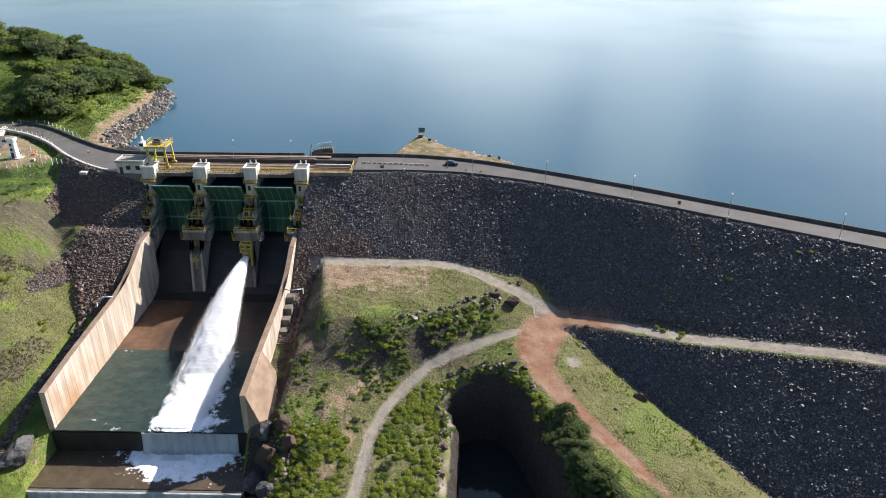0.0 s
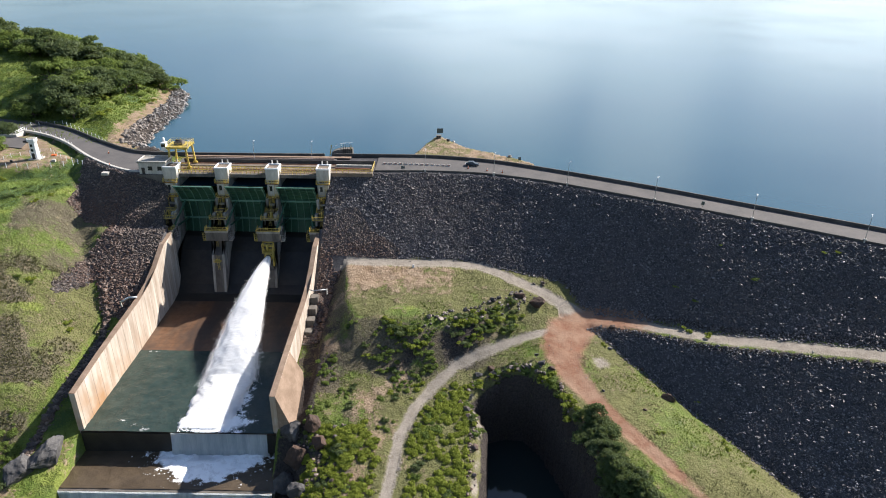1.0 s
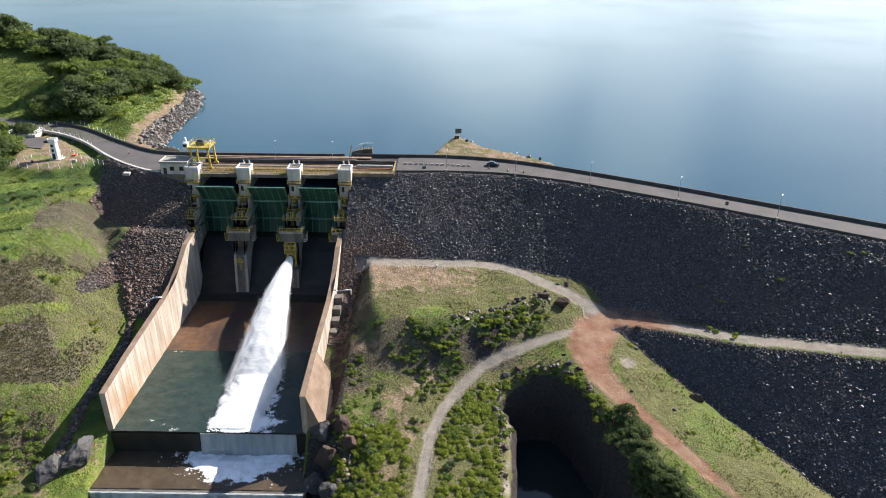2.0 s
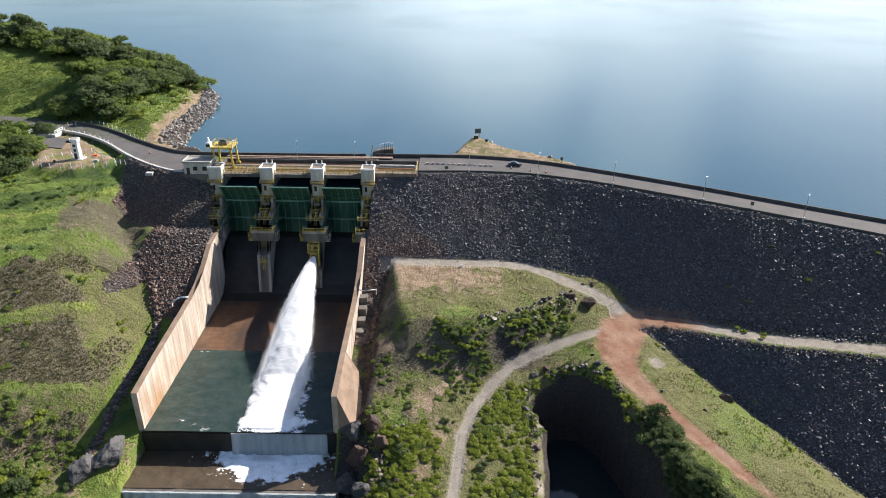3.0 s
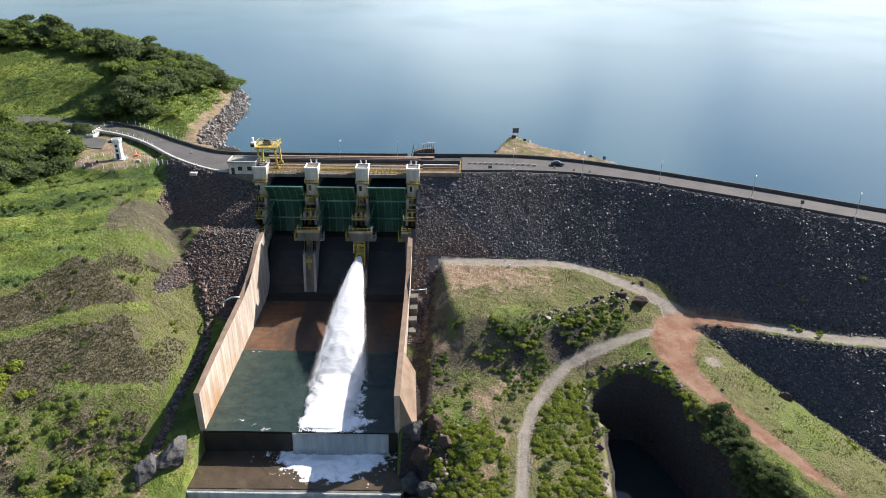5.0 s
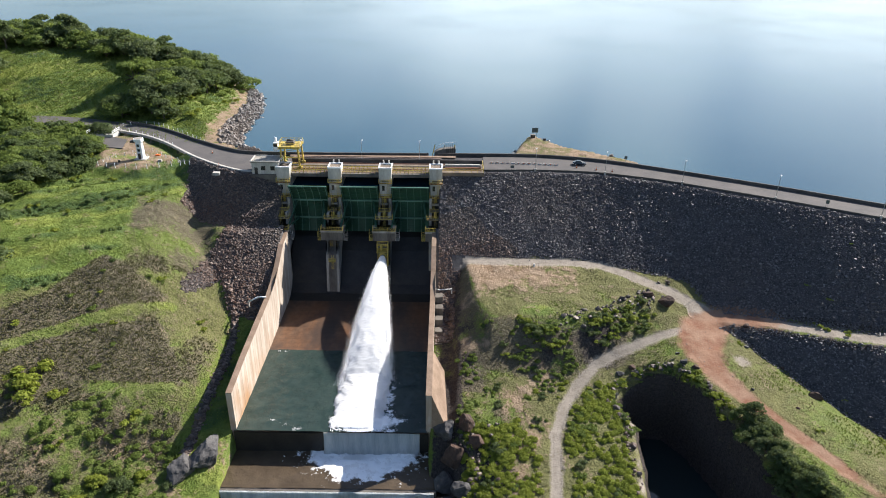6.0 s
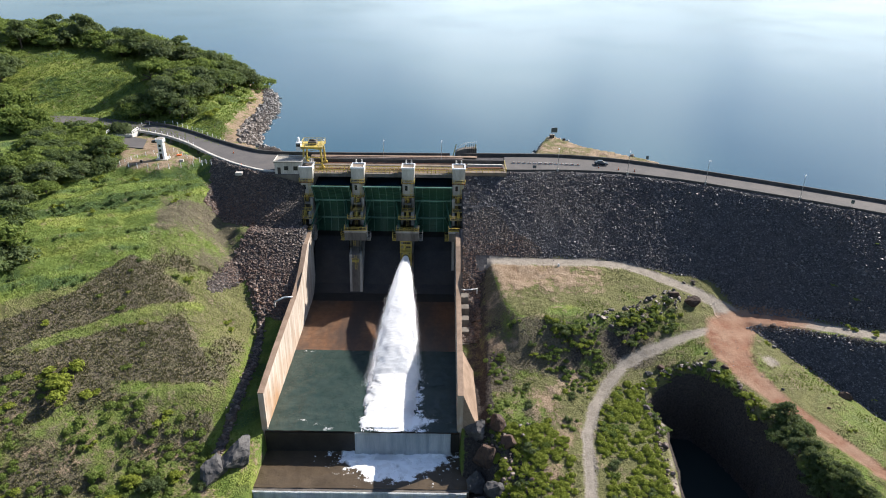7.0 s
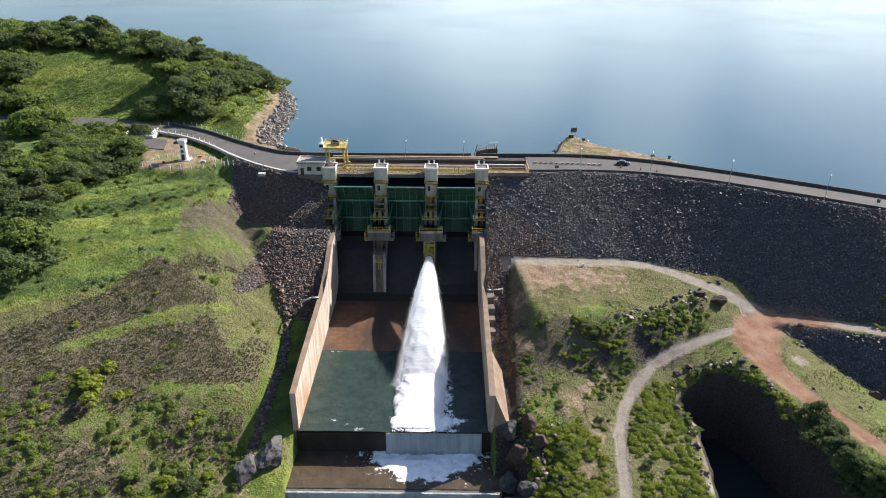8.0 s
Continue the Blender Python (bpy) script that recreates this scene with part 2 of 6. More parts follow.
leaf_a = leaf_mat("tree_leaves", (0.095, 0.145, 0.036), (0.205, 0.26, 0.064), (0.175, 0.23, 0.054), 0.45)
leaf_b = leaf_mat("dark_tree_leaves", (0.055, 0.09, 0.03), (0.125, 0.17, 0.056), (0.125, 0.15, 0.08), 0.42)
leaf_c = leaf_mat("bright_shrub_leaves", (0.17, 0.215, 0.036), (0.34, 0.37, 0.06), (0.23, 0.275, 0.042), 0.48)
grass_mat = leaf_mat("grass_blades", (0.10, 0.155, 0.026), (0.20, 0.25, 0.045), (0.15, 0.20, 0.038))
lush_mat = leaf_mat("lush_grass_blades", (0.11, 0.16, 0.034), (0.20, 0.25, 0.055), (0.14, 0.19, 0.04), 0.45)
drygrass_mat = leaf_mat("dry_scrub", (0.11, 0.095, 0.058), (0.20, 0.175, 0.10), (0.13, 0.135, 0.055), 0.3)
bark = plain("bark", (0.14, 0.11, 0.08), (0.07, 0.055, 0.04), 2.0, 0.9)


def lake_mat():
    m = Mat("lake_water", 0.05, spec=0.5)
    m.p.inputs["IOR"].default_value = 1.33
    big = m.noise(0.012, 3.0, 0.5)
    rip = m.noise(0.9, 4.0, 0.6, 0.2, 0.8, stretch=(1.0, 0.6, 1.0))
    m.color(m.mix((0.008, 0.05, 0.085), (0.014, 0.062, 0.095), big))
    m.rough(m.ramp(big, 0.0, 1.0, 0.08, 0.16))
    m.bump(rip, 0.06, 0.05)
    return m.m


def pool_mat(name, deep, shallow, jet):
    m = Mat(name, 0.08, spec=0.5)
    m.p.inputs["IOR"].default_value = 1.33
    n = m.noise(0.22, 5.0, 0.65, 0.3, 0.7)
    f = m.noise(0.55, 6.0, 0.7, 0.45, 0.62)
    foam = m.ramp(m.math("ADD", m.attr("foam"), m.math("MULTIPLY", m.math("SUBTRACT", f, 0.5), 0.62)), 0.35, 0.75)
    c = m.mix(deep, shallow, n)
    m.color(m.mix(c, (0.96, 0.97, 0.975), foam))
    m.rough(m.ramp(foam, 0.0, 1.0, 0.1, 0.8))
    m.bump(m.math("ADD", n, m.math("MULTIPLY", f, 0.6)), 0.35, 0.25)
    return m.m


basin_mat = pool_mat("basin_water", (0.018, 0.034, 0.030), (0.040, 0.058, 0.050), True)
tail_mat = pool_mat("brown_tail_water", (0.06, 0.045, 0.03), (0.09, 0.068, 0.046), True)
white_water = plain("white_water", (0.98, 0.985, 0.99), (0.95, 0.965, 0.975), 0.8, 0.8, bump=0.3)
nt = white_water.node_tree
see = nt.nodes.new("ShaderNodeBsdfTranslucent")
see.inputs["Color"].default_value = (0.98, 0.985, 0.99, 1)
both = nt.nodes.new("ShaderNodeMixShader")
both.inputs[0].default_value = 0.5
nt.links.new(nt.nodes["Principled BSDF"].outputs[0], both.inputs[1])
nt.links.new(see.outputs[0], both.inputs[2])
nt.links.new(both.outputs[0], nt.nodes["Material Output"].inputs["Surface"])
# wet concrete, taken near black to carry the shade on sill and ogee
wet_shade_black = plain("wet_shade_dark_concrete", (0.018, 0.017, 0.016), (0.04, 0.035, 0.03), 0.8, 0.4)
curtain_mat = plain("falling_water", (0.96, 0.97, 0.98), (0.35, 0.43, 0.48), 1.2, 0.4, streak=(1.6, 1, 0.06))
ct = curtain_mat.node_tree
see2 = ct.nodes.new("ShaderNodeBsdfTranslucent")
see2.inputs["Color"].default_value = (0.93, 0.96, 0.98, 1)
both2 = ct.nodes.new("ShaderNodeMixShader")
both2.inputs[0].default_value = 0.5
ct.links.new(ct.nodes["Principled BSDF"].outputs[0], both2.inputs[1])
ct.links.new(see2.outputs[0], both2.inputs[2])
ct.links.new(both2.outputs[0], ct.nodes["Material Output"].inputs["Surface"])
pit_water = Mat("pit_water", 0.06, spec=0.5).color((0.02, 0.03, 0.03)).m
glass_dark = Mat("dark_window_glass", 0.1, spec=0.5).color((0.02, 0.025, 0.03)).m
car_paint = Mat("dark_blue_car_paint", 0.25, 0.3, 0.5).color((0.03, 0.04, 0.055)).m
car_glass = Mat("car_glass", 0.05, spec=0.6).color((0.02, 0.025, 0.03)).m
rubber = Mat("rubber", 0.85).color((0.02, 0.02, 0.02)).m


# ---------------- mesh helpers ----------------
def finish(bm, name, mat, smooth=False):
    me = bpy.data.meshes.new(name)
    bmesh.ops.recalc_face_normals(bm, faces=bm.faces)
    bm.to_mesh(me)
    bm.free()
    me.materials.append(mat)
    if smooth:
        me.polygons.foreach_set("use_smooth", [True] * len(me.polygons))
    return me


def part(name, bm, mat, parent=None, label="", smooth=False):
    """Links a bmesh as one mesh object under a thing or a part."""
    ob = new(name, finish(bm, name, mat, smooth))
    if parent:
        ob.parent = parent
    if label:
        ob["label"] = label
    return ob


def again(ob, parent, m):
    """Another object on the same mesh."""
    o = new(ob.name.split(".")[0], ob.data)
    o.parent = parent
    o.matrix_basis = m
    return o


def empty(name, loc=(0, 0, 0)):
    ob = new(name)
    ob.location = loc
    return ob


def box(bm, x0, x1, y0, y1, z0, z1):
    vs = [bm.verts.new(p) for p in ((x0, y0, z0), (x1, y0, z0), (x1, y1, z0), (x0, y1, z0), (x0, y0, z1), (x1, y0, z1), (x1, y1, z1), (x0, y1, z1))]
    for f in ((3, 2, 1, 0), (4, 5, 6, 7), (0, 1, 5, 4), (1, 2, 6, 5), (2, 3, 7, 6), (3, 0, 4, 7)):
        bm.faces.new([vs[i] for i in f])


def bbox(x0, x1, y0, y1, z0, z1, bevel=0.0):
    bm = bmesh.new()
    box(bm, x0, x1, y0, y1, z0, z1)
    if bevel:
        bmesh.ops.bevel(bm, geom=bm.edges[:], offset=bevel, segments=1, affect="EDGES")
    return bm


def prism_x(profile, x0, x1):
    """A y-z outline drawn out along x."""
    bm = bmesh.new()
    a = [bm.verts.new((x0, y, z)) for y, z in profile]
    b = [bm.verts.new((x1, y, z)) for y, z in profile]
    n = len(profile)
    for i in range(n):
        bm.faces.new((a[i], a[(i + 1) % n], b[(i + 1) % n], b[i]))
    bm.faces.new(a[::-1])
    bm.faces.new(b)
    bmesh.ops.triangulate(bm, faces=[f for f in bm.faces if len(f.verts) > 4])
    return bm


def beam(bm, p, q, w, h=None):
    """A square bar from p to q."""
    p, q = Vector(p), Vector(q)
    d = q - p
    m = Matrix.Translation((p + q) / 2) @ d.to_track_quat("Z", "Y").to_matrix().to_4x4() @ Matrix.Diagonal((w, h or w, d.length, 1))
    bmesh.ops.create_cube(bm, size=1.0, matrix=m)


def tube(bm, p, q, r, r2=None, seg=8):
    p, q = Vector(p), Vector(q)
    d = q - p
    m = Matrix.Translation((p + q) / 2) @ d.to_track_quat("Z", "Y").to_matrix().to_4x4()
    bmesh.ops.create_cone(bm, cap_ends=True, segments=seg, radius1=r, radius2=r if r2 is None else r2, depth=d.length, matrix=m)


def curve_pts(pts, step):
    """A smooth (Catmull-Rom) line through pts, about step metres between points."""
    P = [Vector(p) for p in pts]
    P = [2 * P[0] - P[1]] + P + [2 * P[-1] - P[-2]]
    out = []
    for i in range(1, len(P) - 2):
        n = max(2, int((P[i + 1] - P[i]).length / step))
        for k in range(n):
            t = k / n
            a, b, c, d = P[i - 1], P[i], P[i + 1], P[i + 2]
            out.append(0.5 * ((2 * b) + (c - a) * t + (2 * a - 5 * b + 4 * c - d) * t * t + (3 * b - a - 3 * c + d) * t ** 3))
    out.append(P[-2])
    return out


def sweep(line, profile, closed=True):
    """A (side, up) outline carried along a line of points."""
    bm = bmesh.new()
    rings = []
    n = len(line)
    for i, p in enumerate(line):
        d = line[min(i + 1, n - 1)] - line[max(i - 1, 0)]
        s = Vector((d.y, -d.x, 0)).normalized()
        z = p.z if len(p) > 2 else 0.0
        rings.append([bm.verts.new((p.x + s.x * a, p.y + s.y * a, z + b)) for a, b in profile])
    k = len(profile)
    for i in range(n - 1):
        for j in range(k if closed else k - 1):
            bm.faces.new((rings[i][j], rings[i][(j + 1) % k], rings[i + 1][(j + 1) % k], rings[i + 1][j]))
    if closed:
        bm.faces.new(rings[0][::-1])
        bm.faces.new(rings[-1])
    return bm


# ---------------- the lie of the land ----------------
V2 = lambda pts: [Vector((x, y)) for x, y in pts]
EDGE_D = curve_pts(V2([(-230, 252), (-190, 250), (-160.5, 242), (-142.5, 231.5), (-124, 213.5), (-111, 203.5), (-101, 199.5), (-91, 202.5), (-60, 202.6), (-29, 203), (-12, 203.6), (5, 202.2), (20, 197.6), (30, 193.3), (53, 181.4), (76, 168.6), (99, 155.6), (150, 127), (230, 82), (420, -25)]), 3.0)
EDGE_U = curve_pts(V2([(-230, 262), (-190, 261), (-152.5, 248), (-128, 230), (-116, 221.5), (-107, 217.6), (-91, 217), (-60, 217.3), (-29, 218), (-10, 217.7), (8.5, 213.8), (25.5, 206.6), (56, 191.2), (81.5, 177), (113.5, 159.4), (165, 130.5), (245, 85.5), (435, -21.5)]), 3.0)


def sd_line(X, Y, line):
    """Distance from a line of points, positive on its right hand side."""
    best = np.full(X.shape, 1e9)
    side = np.ones(X.shape)
    for a, b in zip(line[:-1], line[1:]):
        dx, dy = b.x - a.x, b.y - a.y
        t = np.clip(((X - a.x) * dx + (Y - a.y) * dy) / (dx * dx + dy * dy), 0, 1)
        qx, qy = X - a.x - t * dx, Y - a.y - t * dy
        d = qx * qx + qy * qy
        m = d < best
        best = np.where(m, d, best)
        side = np.where(m, np.sign(dy * qx - dx * qy), side)
    return np.sqrt(best) * side


def sd_poly(X, Y, poly):
    """Distance from an outline, positive inside."""
    line = V2(poly) + [Vector(poly[0])]
    d = np.abs(sd_line(X, Y, line))
    inside = np.zeros(X.shape, bool)
    for a, b in zip(line[:-1], line[1:]):
        cond = (a.y > Y) != (b.y > Y)
        with np.errstate(divide="ignore", invalid="ignore"):
            xi = (b.x - a.x) * (Y - a.y) / (b.y - a.y if b.y != a.y else 1e-9) + a.x
        inside ^= cond & (X < xi)
    return np.where(inside, d, -d)


def sstep(v, a, b):
    t = np.clip((v - a) / (b - a), 0, 1)
    return t * t * (3 - 2 * t)


def hash2(ix, iy, s):
    h = (ix * 374761393 + iy * 668265263 + s * 974634777) & 0xFFFFFFFF
    h = ((h ^ (h >> 13)) * 1274126177) & 0xFFFFFFFF
    return ((h ^ (h >> 16)) & 0xFFFF) / 65535.0


def vnoise(X, Y, size, seed=0):
    """Smooth noise of about -1 to 1 with patches of that size."""
    u, v = X / size, Y / size
    iu, iv = np.floor(u).astype(np.int64), np.floor(v).astype(np.int64)
    fu, fv = u - iu, v - iv
    fu, fv = fu * fu * (3 - 2 * fu), fv * fv * (3 - 2 * fv)
    a, b = hash2(iu, iv, seed), hash2(iu + 1, iv, seed)
    c, d = hash2(iu, iv + 1, seed), hash2(iu + 1, iv + 1, seed)
    return 2 * ((a * (1 - fu) + b * fu) * (1 - fv) + (c * (1 - fu) + d * fu) * fv) - 1


PLATFORM = [(-37.5, 186), (-36, 175), (-33.2, 157), (-29.5, 149.5), (-14, 148), (0, 151.5), (9, 157), (20, 164), (34, 171), (34, 190)]
PIT = [(-1, 130), (1.8, 122), (0.8, 108), (-1.5, 92), (-4, 70), (42, 70), (33, 94), (27.8, 105), (24.6, 117), (20.5, 130), (15.5, 136.6), (9, 137), (3.5, 134.5)]
RED = [(52, 148, 0), (42, 153.2, 0), (33.5, 155.8, 0), (26.5, 150.5, 0), (23.2, 142, 0), (24.4, 133, 0), (29.2, 123.3, 0), (36.2, 113, 0), (43.5, 102.5, 0), (54, 88, 0)]
GRAVEL = [(22, 150), (12, 146.5), (3, 142.6), (-3.5, 139), (-8.8, 133), (-13, 126), (-16, 118), (-17, 108), (-18.5, 98), (-20, 86)]
TOE = [(-37, 176.5), (-20, 176), (-6, 176.2), (4.4, 174.6), (11, 170), (17, 165), (24, 160.8), (31.5, 157.2)]
SHORE = [(-100, 226), (-116.5, 236), (-120, 252), (-119.5, 272), (-121.5, 295), (-127, 317), (-150, 345), (-190, 372), (-245, 395), (-330, 420), (-700, 470), (-700, 240), (-260, 240), (-165, 232), (-120, 214)]
SPIT = [(-21, 219), (-17, 232), (-12.5, 246), (-8.5, 248.5), (-4, 243), (3, 234.5), (13, 227), (26, 215), (10, 205)]
ROCK_WEST = [(-126, 216), (-122.5, 201), (-121.5, 187.5), (-108.5, 185.5), (-106.5, 182), (-112.5, 161), (-110.5, 157.5), (-104, 167.5), (-99.5, 158), (-88, 156), (-88, 206), (-105, 206)]
TOWER_PAD = [(-153, 207), (-158, 222), (-166, 236), (-158, 240), (-143, 227), (-131, 214), (-140, 207)]


def chute_hole(X, Y):
    lo = np.where(Y < 186, -89.4, -91.4)
    hi = np.where(Y < 186, -44.4, -43.6)
    return (X > lo) & (X < hi) & (Y > 100) & (Y < 216)


def dam_height(X, Y):
    """The embankment: its crest, both faces, the berm road and the abutment by the spillway."""
    d = sd_line(X, Y, EDGE_D)
    u = -sd_line(X, Y, EDGE_U)
    right = X > -70
    zb = -23.6 + np.maximum(X - 34, -8) * 0.122
    k = np.interp(X, [10, 28, 42, 62], [1.36, 1.23, 1.23, 1.36])
    db = 1.0 - zb * k
    zr = np.where(d < db, -(d - 1.0) / k, np.where(d < db + 5.0, zb, zb - (d - db - 5.0) / 1.38))
    zl = np.where(d < 15.5, -(d - 1.0) / 1.2, np.where(d < 19.0, -12.1, -12.1 - (d - 19.0) / 1.62))
    z = np.where(right, zr, zl)
    z = np.where(d < 1.0, -0.02, z)
    z = np.where(u > 0.6, np.minimum(z, -(u - 0.6) / 1.6), z)
    return z, d, u, db


BENCHES = [[(-162, 112), (-153, 120.3), (-140, 132.7), (-128, 141.6), (-119, 147.5), (-112, 151)], [(-146, 98), (-138, 105.5), (-126.6, 114), (-116.9, 121.1), (-104.4, 126.1)]]


def bench_line(X, Y):
    """Distance from the grassy lips of the terraces."""
    return np.minimum(np.abs(sd_line(X, Y, V2(BENCHES[0]))), np.abs(sd_line(X, Y, V2(BENCHES[1]))))


def hill_height(X, Y):
    """The terraced hill beside the chute."""
    n = -0.54 * (X + 126) + 0.84 * (Y - 115)
    z2 = np.interp(n, [-60, -30, -12, -2, 2, 15, 18, 22, 38, 60, 100], [-44, -40, -33.5, -26.6, -25.6, -21.2, -19.6, -19.0, -10.5, -6, -2.5])
    foot = np.interp(Y, [95, 112, 125, 140, 157, 168, 185], [-101, -98, -96.6, -96.3, -98, -103, -112])
    e = foot - X
    z1 = np.interp(Y, [140, 150, 160, 168, 185, 200], [-30, -30, -27, -22, -15, -12]) + np.interp(e, [-30, 0, 0.1, 40, 60, 120], [-0.6, 0, 0.1, 27, 29.5, 32])
    k = 1.2
    z = -k * np.log(np.exp(-np.clip(z1, -60, 60) / k) + np.exp(-np.clip(z2, -60, 60) / k))
    z = np.where(Y < 118, np.minimum(z, -30 - (118 - Y) * 0.45 + np.maximum(e, 0) * 0.55), z)
    z = z + 0.55 * np.exp(-(bench_line(X, Y) / 1.5) ** 2) * (Y > 100)
    along, over = 0.84 * X + 0.54 * Y, n
    step_z = 1.3 * vnoise(along / 5.0, over, 4.6, 71) + 0.55 * vnoise(along / 3.5, over, 2.2, 72)
    z = z + step_z * sstep(n, 33, 40) * sstep(-(X + 127 + 0.24 * (Y - 159)), -1, 5)
    far = sstep(-X, 175, 330)
    return z * (1 - far) + (-3 + 0.012 * (-X - 175)) * far


def right_height(X, Y):
    low = np.interp(Y, [40, 95, 106, 132, 145, 160, 175, 200], [-42, -35, -33.8, -30.1, -26.7, -24.4, -22, -20])
    ridge = np.interp(Y, [40, 88, 102, 112, 124, 135, 150, 160, 200], [-36, -31.5, -29.8, -28.4, -26.9, -25.5, -24.2, -23.7, -22])
    w = sstep(X, 2, 21)
    z = low * (1 - w) + ridge * w
    rx = np.interp(Y, [88, 101.5, 112, 123.5, 133, 141, 150, 160], [52, 42, 35, 28.5, 23.5, 21, 22.5, 30])
    e = np.maximum(X - rx - 2.5, 0)
    z = z - np.where(Y < 152, np.minimum(0.03 * e + 0.0085 * e * e, 6 + 0.22 * e), 0)
    p = sd_poly(X, Y, PLATFORM)
    top = -18.1 - (178 - Y) * 0.105
    soft = np.where(X < -30, np.interp(Y, [140, 150, 160, 178], [13.0, 7.0, 4.5, 1.5]), 13.0)
    mk = sstep(p, -soft, 1.5)
    z = z * (1 - mk) + np.maximum(top, z) * mk
    trench = np.interp(Y, [110, 121, 140, 152, 166, 178, 186], [-36, -33, -31, -29.5, -26, -20, -15.5])
    tm = sstep(-X, 37.2, 39.8)
    z = z * (1 - tm) + trench * tm
    river = sstep(-X, 26, 42) * sstep(-Y, -122, -108)
    z = z - river * 6.0
    pit = sd_poly(X, Y, PIT)
    z = z - 2.6 * sstep(pit, -0.6, 2.2) - 18.0 * sstep(pit, 2.0, 3.2) - 1.2 * vnoise(X, Y, 2.3, 8) * sstep(pit, 0.6, 2.0) * (1 - sstep(pit, 3.2, 4.5))
    return z, pit


def land(X, Y):
    """Height, and the cover of the ground at every place."""
    zd, d, u, db = dam_height(X, Y)
    zh = hill_height(X, Y)
    zr, pit = right_height(X, Y)
    rough = 0.35 * vnoise(X, Y, 9, 1) + 0.22 * vnoise(X, Y, 3.5, 2) + 0.12 * vnoise(X, Y, 1.6, 3)
    nat = np.where(X < -67, zh, zr)
    shore = sd_poly(X, Y, SHORE)
    spit = sd_poly(X, Y, SPIT)
    upland = -4 + np.where(shore > 0, 3.2 * sstep(shore, 0, 4) + 15.0 * (1 - np.exp(-np.maximum(shore - 6, 0) / 46)), np.maximum(shore * 0.4, -8))
    upland = upland + 7.0 * sstep(Y, 285, 330) * sstep(shore, 8, 40)
    near_road = sstep(np.minimum(np.abs(d), np.abs(u)), 3, 60)
    upland = np.where(shore > 0, np.minimum(upland, -0.3 + 24 * near_road), upland)
    mound = -4 + np.where(spit > 0, 3.1 * sstep(spit, 0, 2.2), np.maximum(spit * 0.5, -8))
    up = (u > 0) | ((d < 0) & (X < -95))
    nat = np.where(up, np.maximum(np.maximum(upland, mound), -13), nat)
    pad = sstep(sd_poly(X, Y, TOWER_PAD), -5, 1)
    nat = nat * (1 - pad) + (-0.9) * pad
    roads = np.minimum(np.abs(sd_line(X, Y, V2([p[:2] for p in RED]))), np.abs(sd_line(X, Y, V2(GRAVEL))))
    toe = np.abs(sd_line(X, Y, V2(TOE)))
    quiet = sstep(np.minimum(roads, toe), 1.5, 5) * (1 - 0.7 * pad)
    on_dam = (zd > nat + 0.05) & ~up & (d < 75) & (pit < -0.5)
    west = X < -67
    on_dam = np.where(west, (sd_poly(X, Y, ROCK_WEST) > 0) & ~up & ~((X < -106.5) & (d > 15.5) & (d < 19)), on_dam)
    zd = np.where(west, np.maximum(zd, nat), zd)
    nat = np.where(west & ~up & (d > 0), np.maximum(nat, np.minimum(zd, nat + 6.0 * sstep(sd_poly(X, Y, ROCK_WEST), -6, 0))), nat)
    dz = rough * np.where((d < 1.5) & (u < 1.5), 0.0, 0.55)
    z = np.where(on_dam | ((d <= 0) & (u <= 0)), zd + dz, nat + rough * quiet)
    z = np.where(up, z, np.where(pit > 0, np.minimum(z, nat + rough), z))
    crest = (d <= 0.0) & (u <= 0.0)
    z = np.where(crest, -0.25, z)
    z = np.where(chute_hole(X, Y), np.minimum(z, -44.0), z)
    return dict(z=z, d=d, u=u, on_dam=on_dam, pit=pit, shore=shore, spit=spit, roads=roads, toe=toe, pad=pad, up=up, crest=crest, berm_d=np.abs(d - db - 2.5))


# ---------------- ground, embankment, water ----------------
def axis(pieces):
    out = []
    for a, b, s in pieces:
        out.append(np.arange(a, b, s))
    return np.unique(np.round(np.concatenate(out), 3))


GX = axis([(-3000, -500, 250), (-500, -260, 12), (-260, -172, 3), (-172, 118, 0.8), (118, 260, 4), (260, 500, 20), (500, 3001, 250)])
GY = axis([(-3000, -100, 250), (-100, 40, 14), (40, 86, 3), (86, 222, 0.8), (222, 330, 1.6), (330, 480, 4), (480, 900, 30), (900, 3001, 250)])
TX, TY = np.meshgrid(GX, GY)
L = land(TX, TY)
TZ = L["z"]


def grid_mesh(name, keep, attrs, mat):
    """A sheet of the land's grid, of the faces that are kept."""
    ny, nx = TZ.shape
    idx = np.arange(ny * nx).reshape(ny, nx)
    f = np.stack([idx[:-1, :-1], idx[:-1, 1:], idx[1:, 1:], idx[1:, :-1]], -1)[keep]
    used = np.unique(f)
    remap = np.zeros(ny * nx, np.int64)
    remap[used] = np.arange(len(used))
    co = np.stack([TX.ravel(), TY.ravel(), TZ.ravel()], -1)[used]
    me = bpy.data.meshes.new(name)
    me.from_pydata(co.tolist(), [], remap[f].tolist())
    me.polygons.foreach_set("use_smooth", [True] * len(me.polygons))
    for k, v in attrs.items():
        a = me.attributes.new(k, "FLOAT", "POINT")
        a.data.foreach_set("value", v.ravel()[used].astype(np.float32))
    me.materials.append(mat)
    return new(name, me)


big = vnoise(TX, TY, 17, 11)
mid = vnoise(TX, TY, 6, 12)
nrm = -0.54 * (TX + 126) + 0.84 * (TY - 115)
footx = np.interp(TY, [95, 112, 125, 140, 157, 168, 185], [-101, -98, -96.6, -96.3, -98, -103, -112])
east = footx - TX
left_side = (TX < -67) & ~L["up"]
